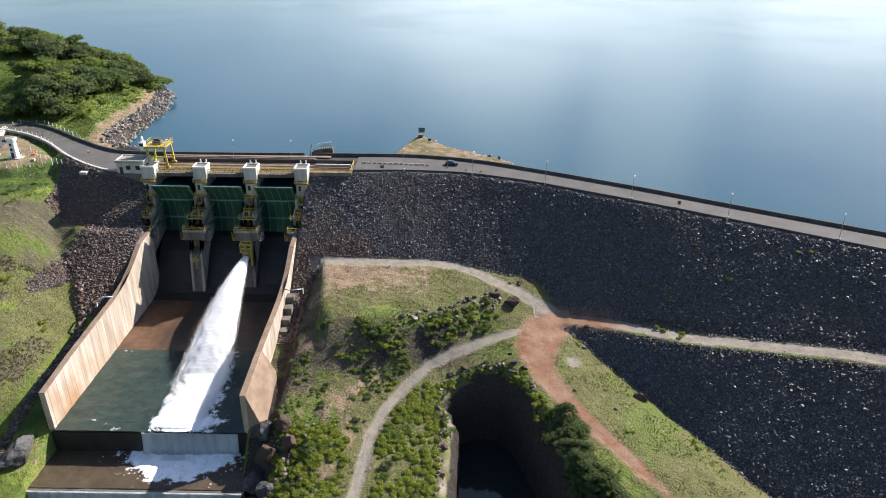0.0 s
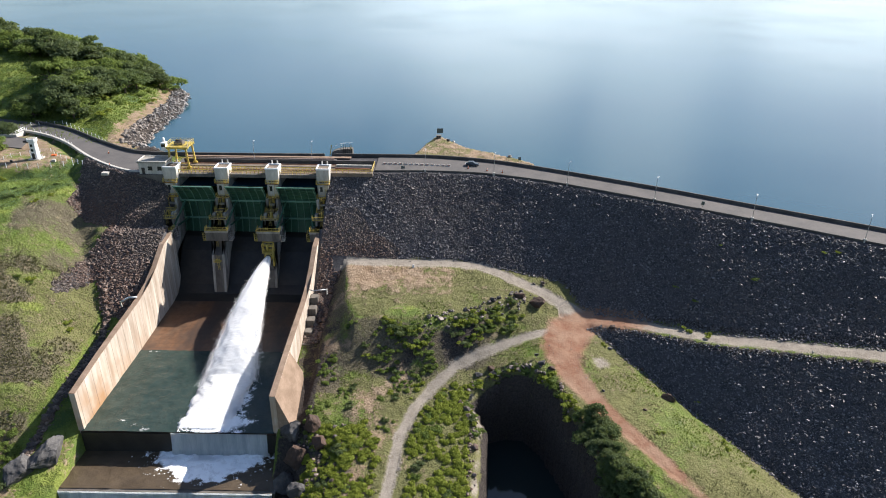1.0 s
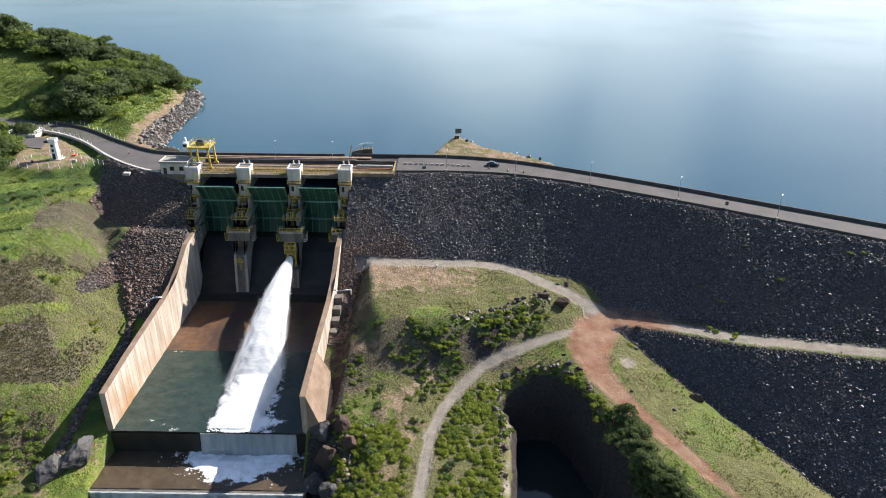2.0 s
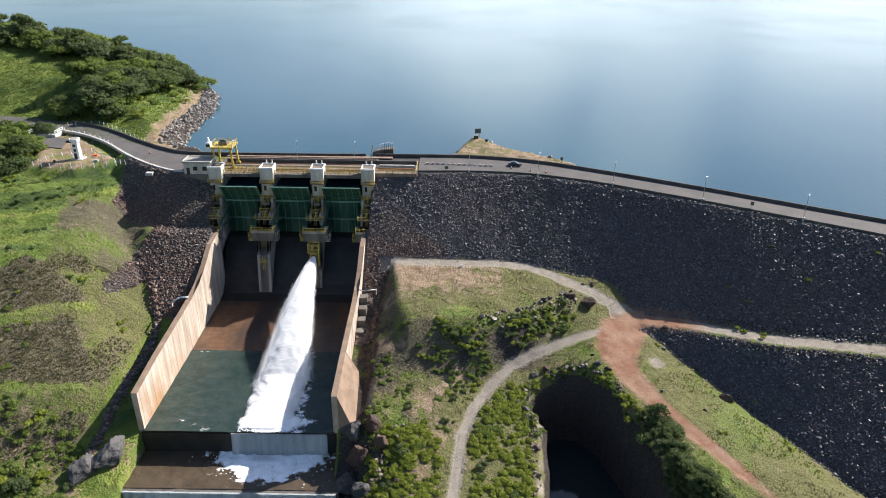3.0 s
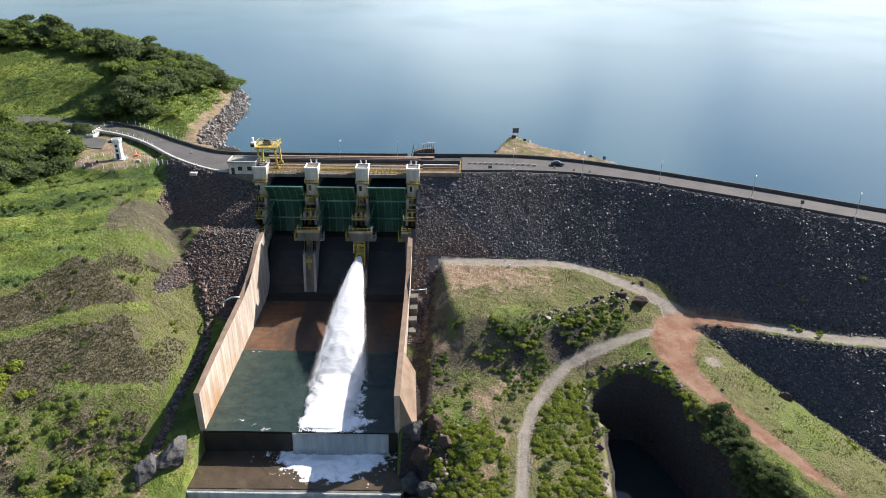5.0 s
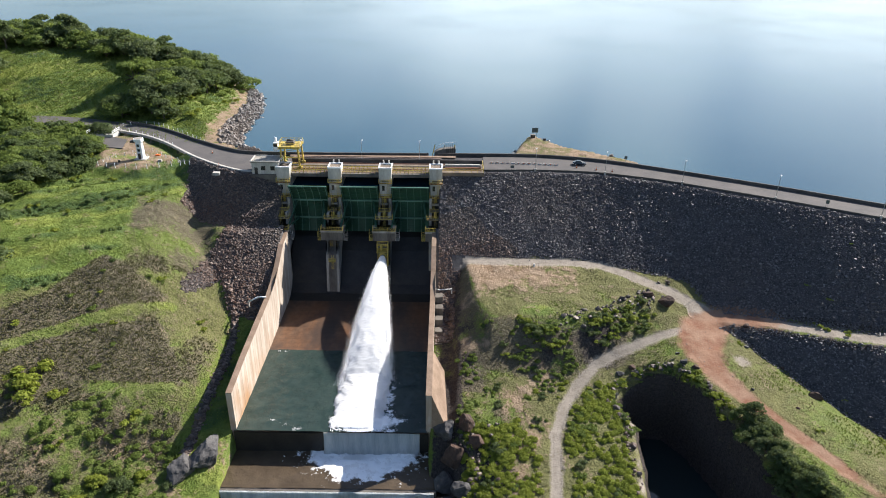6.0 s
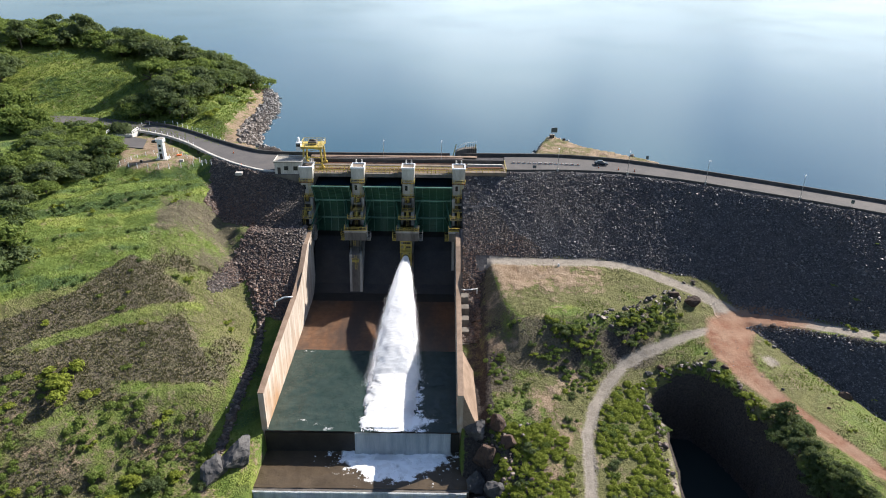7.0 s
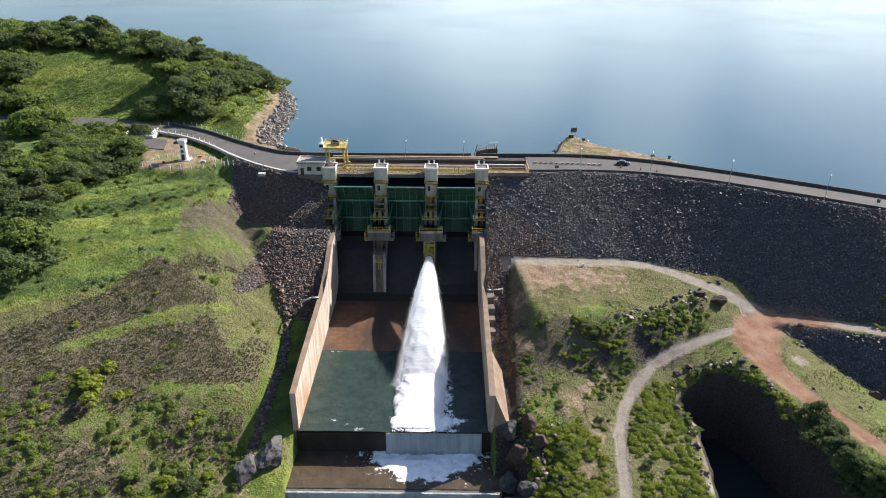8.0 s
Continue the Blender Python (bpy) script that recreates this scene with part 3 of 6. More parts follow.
# dark heath on the two terrace faces that look down the valley
HEATHS = [[(-132.3, 161.3), (-124, 158), (-114.5, 154), (-113.5, 149.5), (-119.2, 149.6), (-140, 132.8), (-154, 121.6), (-170, 112), (-176, 118), (-154, 133), (-140.5, 145.4)], [(-112.7, 144.8), (-105, 134), (-101.7, 127.5), (-126.9, 124.2), (-133, 113), (-150, 100), (-166, 104), (-152.4, 118.8), (-145.5, 128.8), (-127.8, 140.8)], [(-104, 122.5), (-116, 117.8), (-126, 111), (-138, 102), (-146, 94), (-132, 92), (-116, 106), (-102.5, 114)]]
heath = left_side * np.maximum(sstep(sd_poly(TX, TY, HEATHS[0]), -0.7, 0.9), sstep(sd_poly(TX, TY, HEATHS[1]), -0.7, 0.9))
heath = np.maximum(heath, left_side * np.clip(0.62 + 0.5 * mid, 0, 1) * sstep(sd_poly(TX, TY, HEATHS[2]), -1.5, 1.5))
lip = left_side * np.exp(-(bench_line(TX, TY) / 1.7) ** 4) * (TY > 100)
heath = heath * (1 - 0.9 * lip)
face = sstep(-(TX + 126.5 + 0.24 * (TY - 159)), -1.5, 2.5)
lush = left_side * np.maximum(sstep(nrm, 33, 38) * face, sstep(TY, 191, 197) * (TX < -121)) * np.clip(0.9 + 0.5 * big, 0, 1)
lush = np.maximum(lush, np.maximum((0.5 + 0.3 * big) * lip, L["up"] * np.clip(0.6 + 0.5 * big, 0, 1)))
lush = np.maximum(lush, left_side * sstep(-east, -1.5, 1.0) * (TY > 108) * (TY < 160) * 0.8)
dry = left_side * (0.66 + 0.35 * big) * sstep(east, 0, 4) * (1 - 0.85 * sstep(nrm, 36, 46))
heath = np.maximum(heath, left_side * np.clip(0.38 + 0.45 * mid, 0, 1) * sstep(east, 1, 4) * (1 - sstep(nrm, 20, 32)))
heath = np.maximum(heath, left_side * np.clip(0.6 + 0.4 * mid, 0, 1) * sstep(nrm, 30, 36) * (1 - face) * (1 - sstep(TY, 189, 196)))
soil = sstep(L["pad"], 0.4, 1.0) * (0.75 + 0.3 * mid)
right_side = (TX > -44) & ~L["up"]
plat = sstep(sd_poly(TX, TY, PLATFORM), -0.5, 2)
bare = np.exp(-(((TX + 25) / 17) ** 2 + ((TY - 170) / 8) ** 2))
soil = np.maximum(soil, right_side * plat * (bare * 1.35 + 0.25 * mid))
soil = np.maximum(soil, right_side * (1 - plat) * np.clip(0.08 + 0.75 * vnoise(TX, TY, 8, 61) + 0.35 * mid, 0, 1) * sstep(-TX, 2, 22))
soil = np.maximum(soil, left_side * (TY < 118) * np.clip(-0.1 + 0.8 * vnoise(TX, TY, 7, 62), 0, 1))
dry = np.maximum(dry, right_side * np.clip(0.72 + 0.5 * big + 0.3 * mid, 0, 1))
slope_face = right_side * (1 - plat) * sstep(sd_poly(TX, TY, PLATFORM), -15, -11)
heath = np.maximum(heath, slope_face * np.clip(0.85 + 0.5 * mid + 0.3 * big, 0, 1) * sstep(-TX, -12, -2))
heath = np.maximum(heath, right_side * (1 - plat) * np.clip(0.35 + 0.7 * vnoise(TX, TY, 7, 63), 0, 1) * sstep(-TX, 6, 16) * sstep(TY, 118, 124))
red_d = np.abs(sd_line(TX, TY, V2([p[:2] for p in RED])))
grv_d = np.abs(sd_line(TX, TY, V2(GRAVEL)))
junction = np.exp(-(((TX - 25) / 5.5) ** 2 + ((TY - 148) / 6.5) ** 2))
red = right_side * np.clip(1.35 - red_d / np.interp(TY, [90, 120, 145], [1.7, 2.1, 4.7]) * 0.9 + junction * 0.75, 0, 1)
berm_d = L["berm_d"]
berm = (berm_d < 3.4) & (TX > 20)
gravel = np.maximum(right_side * np.clip(1.2 - grv_d / 1.9, 0, 1), right_side * np.clip(1.3 - L["toe"] / 2.4, 0, 1))
gravel = np.maximum(gravel, (TX > 24) * np.clip(1.35 - berm_d / 2.3, 0, 1))
red = np.where(TX > 40, red * np.clip((52 - TX) / 12, 0, 1), red)
puddle = np.exp(-(((TX - 32.4) / 2.6) ** 2 + ((TY - 138.4) / 2.2) ** 2)) * (0.9 + 0.3 * vnoise(TX, TY, 1.5, 64))
gravel = np.maximum(gravel, puddle)
gravel = np.maximum(gravel, (TX < 6) * np.exp(-((L["pit"] - 0.1) / 0.9) ** 2) * np.clip(0.75 + 0.5 * vnoise(TX, TY, 3, 65), 0, 1) * (TY < 132))
rock = np.maximum(sstep(L["pit"], 0.5, 1.2), L["on_dam"] * 1.0 * (berm_d > 2.6))
rock = np.maximum(rock, right_side * sstep(-TX, 35.5, 37.5) * np.clip(0.85 + 0.4 * mid, 0, 1))
rock = np.maximum(rock, right_side * sstep(-TX, 18, 40) * sstep(-TY, -124, -112) * np.clip(0.55 + 0.9 * mid, 0, 1))
shore_band = L["up"] * (L["shore"] < 6) * (L["spit"] < 0) * (TY > 222)
soil = np.maximum(soil, L["up"] * sstep(L["shore"], 2, 5) * (1 - sstep(L["shore"], 9, 14)) * 0.8)
soil = np.maximum(soil, L["up"] * sstep(L["spit"], 0.8, 2.0) * (0.55 + 0.3 * mid))
dry = np.maximum(dry, L["up"] * sstep(L["spit"], 0, 1))
lush = lush * (1 - sstep(L["spit"], -1, 0))
rock = np.maximum(rock, slope_face * np.clip(0.15 + 0.9 * vnoise(TX, TY, 5, 66), 0, 1) * sstep(-TX, -6, 2))
rock = np.maximum(rock, shore_band * 1.0)
rock = np.maximum(rock, (L["spit"] > -20) * (L["spit"] < 0.2) * L["up"] * (TX > -30) * 1.0)
verge = right_side * (1 - plat) * sstep(-TX, 29, 33) * (TY > 130)
heath = np.maximum(heath, verge * np.clip(0.9 + 0.4 * mid, 0, 1))
lush = np.maximum(lush, right_side * (TX < 30) * 0.95 * np.exp(-(((TX + 17) / 5.5) ** 2 + ((TY - 152.5) / 3.2) ** 2)))
dry = np.maximum(dry, right_side * plat * np.clip(0.95 + 0.3 * mid, 0, 1) * sstep(-TX, -8, 2))
lush = np.maximum(lush, right_side * 0.55 * np.exp(-(((TX - 44) / 9) ** 2 + ((TY - 118) / 14) ** 2)))
along = 0.84 * TX + 0.54 * TY
streak = 0.7 * vnoise(along / 5.5, nrm, 3.4, 73) + 0.45 * vnoise(along / 3.0, nrm, 1.7, 74) + 0.25 * vnoise(TX, TY, 2.5, 75)
attrs = dict(streak=streak, lush=lush, dry=dry, heath=heath, soil=soil, rock=rock, gravel=gravel, red=red)
dam_v = L["on_dam"] & ~(berm)
dv = dam_v[:-1, :-1] & dam_v[1:, 1:] & dam_v[1:, :-1] & dam_v[:-1, 1:]
hole_c = chute_hole((TX[:-1, :-1] + TX[1:, 1:]) / 2, (TY[:-1, :-1] + TY[1:, 1:]) / 2)
core = plain("rock_fill", (0.09, 0.085, 0.088), (0.025, 0.025, 0.028), 1.6, 0.7, bump=1.0)
ground = grid_mesh("ground", ~dv, attrs, terrain_mat())
tagged(ground, "uneven grassy and rocky valley ground with dirt tracks", "ground", kind="structure")
dam = grid_mesh("dam_embankment", dv, {}, core)
tagged(dam, "rock-fill dam embankment of dark basalt", "dam", kind="structure")

LAKE_Z = -4.0


def lake():
    """Open water up to the line of the dam and the gates."""
    edge = [p for p in EDGE_U if p.x > -27]
    line = [(-4000, 235), (-230, 240), (-165, 240), (-118, 216), (-101, 211), (-92, 209), (-92, 199), (-43, 199), (-43, 210), (-27, 212)]
    line += [(p.x - 2, p.y - 5) for p in edge] + [(4000, -2000), (4000, 4500), (-4000, 4500)]
    bm = bmesh.new()
    bm.faces.new([bm.verts.new((x, y, LAKE_Z)) for x, y in line])
    bmesh.ops.triangulate(bm, faces=bm.faces[:])
    return part("water", bm, lake_mat())


tagged(lake(), "calm blue reservoir reflecting hazy clouds", "water", kind="structure")


# ---------------- crest road ----------------
def strip(name, left, right, z, thick, mat):
    """A paved strip between two lines of equal count."""
    bm = bmesh.new()
    rows = [[bm.verts.new((a.x, a.y, z)), bm.verts.new((b.x, b.y, z)), bm.verts.new((b.x, b.y, z - thick)), bm.verts.new((a.x, a.y, z - thick))] for a, b in zip(left, right)]
    for p, q in zip(rows[:-1], rows[1:]):
        for j in range(4):
            bm.faces.new((p[j], p[(j + 1) % 4], q[(j + 1) % 4], q[j]))
    return part(name, bm, mat)


def resample(line, n):
    seg = [0.0]
    for a, b in zip(line[:-1], line[1:]):
        seg.append(seg[-1] + (b - a).length)
    out = []
    for k in range(n):
        s = seg[-1] * k / (n - 1)
        i = max(0, min(len(seg) - 2, int(np.searchsorted(seg, s)) - 1))
        t = (s - seg[i]) / max(1e-6, seg[i + 1] - seg[i])
        out.append(line[i].lerp(line[i + 1], t))
    return out


def cut(line, x0, x1):
    return [p for p in line if x0 <= p.x <= x1]


N = 120
d_r, u_r = resample(cut(EDGE_D, -30, 425), N), resample(cut(EDGE_U, -30, 440), N)
road_r = strip("road", [a.lerp(b, 0.04) for a, b in zip(d_r, u_r)], [a.lerp(b, 0.97) for a, b in zip(d_r, u_r)], 0.0, 0.5, asphalt)
tagged(road_r, "grey asphalt crest road along the dam", "road", kind="structure")
d_l, u_l = resample(cut(EDGE_D, -232, -99), 60), resample(cut(EDGE_U, -232, -99), 60)
road_l = strip("road", [a.lerp(b, 0.04) for a, b in zip(d_l, u_l)], [a.lerp(b, 0.96) for a, b in zip(d_l, u_l)], 0.0, 0.5, asphalt)
tagged(road_l, "grey asphalt road bending towards the wooded hill", "road", kind="structure")


def flat(line, z=0.0):
    return [Vector((p.x, p.y, z)) for p in line]


par = [(-0.2, -0.6), (0.2, -0.6), (0.2, 0.55), (-0.2, 0.55)]
low_par = [(-0.18, -0.6), (0.18, -0.6), (0.18, 0.45), (-0.18, 0.45)]
tall = [(-0.22, -0.8), (0.22, -0.8), (0.22, 0.95), (-0.22, 0.95)]
ob = part("parapet_upstream", sweep(flat(cut(EDGE_U, -45, 440)), tall), parapet_mat)
tagged(ob, "dark stained concrete parapet along the lake side", "parapet", kind="structure")
ob = part("parapet_downstream", sweep(flat(cut(EDGE_D, -29.5, 425)), par), parapet_mat)
tagged(ob, "dark stained low concrete parapet above the rock slope", "parapet", kind="structure")
ob = part("parapet_upstream_bend", sweep(flat(cut(EDGE_U, -165, -45)), tall), parapet_mat)
tagged(ob, "dark concrete parapet on the lake side of the bend", "parapet", kind="structure")
ob = part("kerb_bend", sweep(flat(cut(EDGE_D, -168, -100)), [(-0.5, -0.6), (0.3, -0.6), (0.3, 0.28), (-0.5, 0.28)]), kerb_mat)
tagged(ob, "pale concrete kerb along the bend of the road", "kerb", kind="structure")

# ---------------- chute and stilling basin ----------------
XL, XR = -88.5, -45.1
profile = [(206, -21), (198, -18.7), (195, -19.6), (191, -22.6), (187.5, -27), (184.5, -31), (182, -33), (178.5, -33.7), (152, -34.28), (136, -36), (122.2, -36), (122.2, -34.6), (120.6, -34.5), (120.4, -43), (206, -43)]
chute = part("chute_floor", prism_x(profile, XL - 0.6, XR + 0.6), floor_mat())
tagged(chute, "brown algae-stained concrete spillway chute floor", "chute floor", kind="structure")
wall_m = wall_face()
top_l = [(186, -13.6), (178, -14.6), (171, -18.0), (165, -20.3), (158, -21.4), (145, -22.2), (134, -22.9), (121, -24.2)]


coping_mat = plain("brown_coping", (0.29, 0.21, 0.155), (0.16, 0.11, 0.075), 1.0, 0.85)


def training_wall(x0, x1, name, label):
    prof = [(186.0, -44)] + top_l + [(121, -44)]
    ob = part(name, prism_x(prof, x0, x1), wall_m)
    tagged(ob, label, "retaining wall", kind="structure")
    cap = bmesh.new()
    for (a, za), (b, zb) in zip(top_l[:-1], top_l[1:]):
        beam(cap, ((x0 + x1) / 2, a, za + 0.06), ((x0 + x1) / 2, b, zb + 0.06), 1.36, 0.16)
    part("coping", cap, coping_mat, ob)
    return ob


training_wall(XL - 1.3, XL, "wall_chute_west", "sunlit concrete training wall with rusty water stains")
training_wall(XR, XR + 1.3, "wall_chute_east", "shaded concrete training wall of the spillway chute")
# wing wall at the outer end
wing = bmesh.new()
wv = [wing.verts.new(p) for p in ((-43.8, 121, -24.2), (-43.8, 137, -23.0), (-41.0, 137, -29.0), (-40.0, 120.0, -33.4), (-43.8, 121, -40), (-43.8, 137, -40), (-41.0, 137, -40), (-40.0, 120.0, -40))]
for f in ((0, 1, 2, 3), (0, 3, 7, 4), (2, 1, 5, 6), (3, 2, 6, 7), (1, 0, 4, 5), (4, 7, 6, 5)):
    wing.faces.new([wv[i] for i in f])
ob = part("wing_wall", wing, coping_mat)
tagged(ob, "sloping concrete wing wall at the basin end", "retaining wall", kind="structure")
ob = part("apron", prism_x([(120.5, -41.2), (109.2, -41.2), (109.2, -40.15), (108.2, -40.15), (108.2, -47), (120.5, -47)], -95, -42.5), concrete_dark)
tagged(ob, "dark concrete lower apron with an end sill", "apron", kind="structure")

# thin slab over the sill front; its shade is put into the colour
part("sill_face", bbox(XL - 0.5, XR + 0.5, 120.3, 120.38, -41, -34.6), wet_shade_black, chute, "wet sill face, darkened for shade")
# algae skin over the crest slope, its black also painting the gates' shade
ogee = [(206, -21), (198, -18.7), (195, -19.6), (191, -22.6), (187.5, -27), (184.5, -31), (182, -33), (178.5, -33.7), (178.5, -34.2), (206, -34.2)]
shaded_slope = part("ogee", prism_x([(y, z + 0.03) for y, z in ogee], XL - 0.55, XR + 0.55), wet_shade_black, chute, "algae-covered crest slope, blackened for shade under the gates")
JX = -60.2


def pool(name, x0, x1, y0, y1, z, mat, foam, step=0.6):
    """A water surface with the foam where the jet strikes it."""
    xs, ys = np.arange(x0, x1 + 0.01, step), np.arange(y0, y1 + 0.01, step)
    X, Y = np.meshgrid(xs, ys)
    F = np.clip(foam(X, Y), 0, 1)
    Z = z + 0.10 * vnoise(X, Y, 2.2, 21) + 0.06 * vnoise(X, Y, 0.9, 22) + 0.5 * F * (0.4 + 0.6 * vnoise(X, Y, 1.3, 23))
    ny, nx = X.shape
    idx = np.arange(ny * nx).reshape(ny, nx)
    f = np.stack([idx[:-1, :-1], idx[:-1, 1:], idx[1:, 1:], idx[1:, :-1]], -1).reshape(-1, 4)
    me = bpy.data.meshes.new(name)
    me.from_pydata(np.stack([X.ravel(), Y.ravel(), Z.ravel()], -1).tolist(), [], f.tolist())
    me.polygons.foreach_set("use_smooth", [True] * len(me.polygons))
    a = me.attributes.new("foam", "FLOAT", "POINT")
    a.data.foreach_set("value", F.ravel().astype(np.float32))
    me.materials.append(mat)
    return new(name, me)


def basin_foam(X, Y):
    w = np.interp(Y, [120, 135, 150, 158], [7.5, 7.0, 5.0, 3.0])
    core_f = np.exp(-((X - JX - 1.0) / w) ** 4) * sstep(-Y, -158, -150)
    edge_f = 0.85 * np.exp(-((Y - 123.5 - 1.2 * np.sin(X * 0.35)) / 2.2) ** 2) * (0.55 + 0.6 * vnoise(X, Y, 5, 31))
    line = 0.75 * np.exp(-((Y - 152.2 - 0.6 * np.sin(X * 0.22)) / 0.3) ** 2) * (vnoise(X, Y, 6, 38) > -0.3)
    return core_f + line + edge_f + 0.05 * vnoise(X, Y, 4, 32) - 0.3


def tail_foam(X, Y):
    r = np.hypot((X - JX - 0.5) / 1.45, (Y - 120.5) / 1.0)
    disc = sstep(-r, -10.0 - 1.5 * vnoise(X, Y, 4, 33), -7.5)
    ring = 0.6 * np.exp(-((r - 9.8 - vnoise(X, Y, 3, 34)) / 0.5) ** 2)
    rings = 0.42 * np.exp(-((r - 11.6 - 1.2 * vnoise(X, Y, 5, 35)) / 0.3) ** 2) + 0.4 * np.exp(-((r - 13.2 - 1.5 * vnoise(X, Y, 4, 37)) / 0.25) ** 2) * (X > JX)
    return disc * 1.3 + ring + rings - 0.12


water_b = pool("water_basin", XL - 0.2, XR + 0.2, 120.5, 153.0, -34.2, basin_mat, basin_foam)
tagged(water_b, "churning green-grey water in the stilling basin", "water", kind="structure")
water_t = pool("water_apron", -95, -42.8, 108.9, 120.3, -40.0, tail_mat, tail_foam)
tagged(water_t, "brown shallow water with spreading foam", "water", kind="structure")
water_r = pool("water_river", -110, -30, 60, 108.0, -43.5, tail_mat, lambda X, Y: 0.9 * np.exp(-((Y - 107) / 3.0) ** 2) + 0.2 * vnoise(X, Y, 4, 36), 1.0)
tagged(water_r, "foaming river water below the second sill", "water", kind="structure")


def curtain(name, x0, x1, y, z0, z1, out, label):
    """A sheet of water falling over a sill."""
    bm = bmesh.new()
    n = int((x1 - x0) / 0.35)
    rows = []
    for i in range(n + 1):
        x = x0 + (x1 - x0) * i / n
        w = 0.12 * math.sin(x * 2.1) + 0.08 * math.sin(x * 5.3 + 1)
        rows.append([bm.verts.new((x, y - out * s ** 1.6 - w * s - 0.1, z0 + (z1 - z0) * s)) for s in (0, 0.15, 0.4, 0.7, 1.0)])
    for a, b in zip(rows[:-1], rows[1:]):
        for j in range(4):
            bm.faces.new((a[j], b[j], b[j + 1], a[j + 1]))
    bmesh.ops.solidify(bm, geom=bm.faces[:], thickness=0.08)
    return tagged(part(name, bm, curtain_mat, smooth=True), label, "water", kind="structure")


curtain("water_fall", -68.5, -46.5, 120.4, -34.35, -40.0, 0.9, "sheet of white water falling over the basin sill")
curtain("water_fall", -94.5, -43.0, 108.1, -40.0, -43.6, 0.8, "white water spilling over the lower sill")


def lumps(name, P, S, sub, parent, g):
    """Many small water lumps in one mesh."""
    bm = bmesh.new()
    bmesh.ops.create_icosphere(bm, subdivisions=sub, radius=1)
    v = np.array([p.co[:] for p in bm.verts])
    f = np.array([[q.index for q in p.verts] for p in bm.faces])
    bm.free()
    C = P[:, None, :] + v[None] * S[:, None, :] * g.uniform(0.75, 1.2, (len(P), len(v), 1))
    F = (f[None] + (np.arange(len(P)) * len(v))[:, None, None]).reshape(-1, 3)
    me = bpy.data.meshes.new(name)
    me.from_pydata(C.reshape(-1, 3).tolist(), [], F.tolist())
    me.polygons.foreach_set("use_smooth", [True] * len(me.polygons))
    me.materials.append(white_water)
    ob = new(name, me)
    ob.parent = parent
    ob["kind"] = "stuff"
    return ob


def jet_width(q):
    return 0.8 + 5.5 * q ** 0.78


def jet():
    """The plume from the valve, spreading as it falls."""
    rings, S = 240, 64
    verts = []
    for i in range(rings + 1):
        s = 1.36 * i / rings
        f = min(s, 1.0)
        y = 184.2 - 46.0 * s
        z = max(-21.6 - 1.0 * s - 13.0 * s ** 1.75, -34.3)
        rx = jet_width(f) * (1 + 0.06 * max(0.0, s - 1))
        rz = (0.75 + 1.25 * f ** 0.8) * (1 - 0.7 * max(0.0, min(1.0, (s - 0.8) / 0.5)))
        for k in range(S):
            a = 2 * math.pi * k / S
            q = Vector((math.cos(a) * 2.2, y * 0.30, math.sin(a) * 2.2))
            rag = 1 + (0.07 + 0.10 * f) * noise.noise(q * 1.2) + 0.06 * f * noise.noise(q * 3.3) + 0.06 * f * noise.noise(q * 8.0) + 0.06 * f * noise.noise(q * 17.0)
            verts.append((JX - 0.7 * s + rx * rag * math.cos(a), y, max(z + rz * rag * math.sin(a), -35.2)))
    faces = [(i * S + k, i * S + (k + 1) % S, (i + 1) * S + (k + 1) % S, (i + 1) * S + k) for i in range(rings) for k in range(S)]
    me = bpy.data.meshes.new("plume")
    me.from_pydata(verts, [], faces)
    me.polygons.foreach_set("use_smooth", [True] * len(me.polygons))
    me.materials.append(white_water)
    thing = empty("water_jet", (0, 0, 0))
    new("plume", me).parent = thing
    # boiling white water where it lands
    g = np.random.default_rng(5)
    n1_, n2_ = 5200, 2600
    q = g.random(n1_)
    w = 4.4 + 2.2 * np.minimum(1, q * 1.6)
    P1 = np.stack([JX - 0.5 + np.clip(g.normal(0, 0.5, n1_), -0.95, 0.95) * w, 153 - 32.5 * q, np.full(n1_, -34.12)], -1)
    S1 = g.uniform(0.04, 0.16, (n1_, 1)) * np.array([1.4, 2.0, 0.8])
    P2 = np.stack([JX + 0.3 + g.normal(0, 4.4, n2_), 119.4 - np.abs(g.normal(0, 2.4, n2_)), np.full(n2_, -39.95)], -1)
    S2 = g.uniform(0.04, 0.14, (n2_, 1)) * np.array([2.0, 1.4, 0.6])
    lumps("boil", np.concatenate([P1, P2]), np.concatenate([S1, S2]), 1, thing, g)
    # torn spray along the edge of the plume
    n3_ = 9000
    q = g.random(n3_) ** 0.6
    x = JX - 0.7 * q + g.choice([-1, 1], n3_) * jet_width(q) * (0.9 + 0.13 * np.abs(g.normal(0, 1, n3_)))
    z = np.maximum(-21.6 - 1.0 * q - 13.0 * q ** 1.75 + g.normal(0, 0.55, n3_) * (0.5 + 1.0 * q), -34.2)
    lumps("spray", np.stack([x, 184.2 - 46 * q - g.uniform(0, 1, n3_), z], -1), (g.uniform(0.012, 0.055, n3_) * (0.6 + q))[:, None] * np.array([1, 2.2, 1]), 1, thing, g)
    return tagged(thing, "powerful white water jet shooting into the stilling basin", "water jet")


jet()
ob = part("water_pit", bbox(-8, 48, 66, 139, -47.2, -46.6), pit_water)
tagged(ob, "still dark water at the bottom of the rock pit", "water", kind="structure")


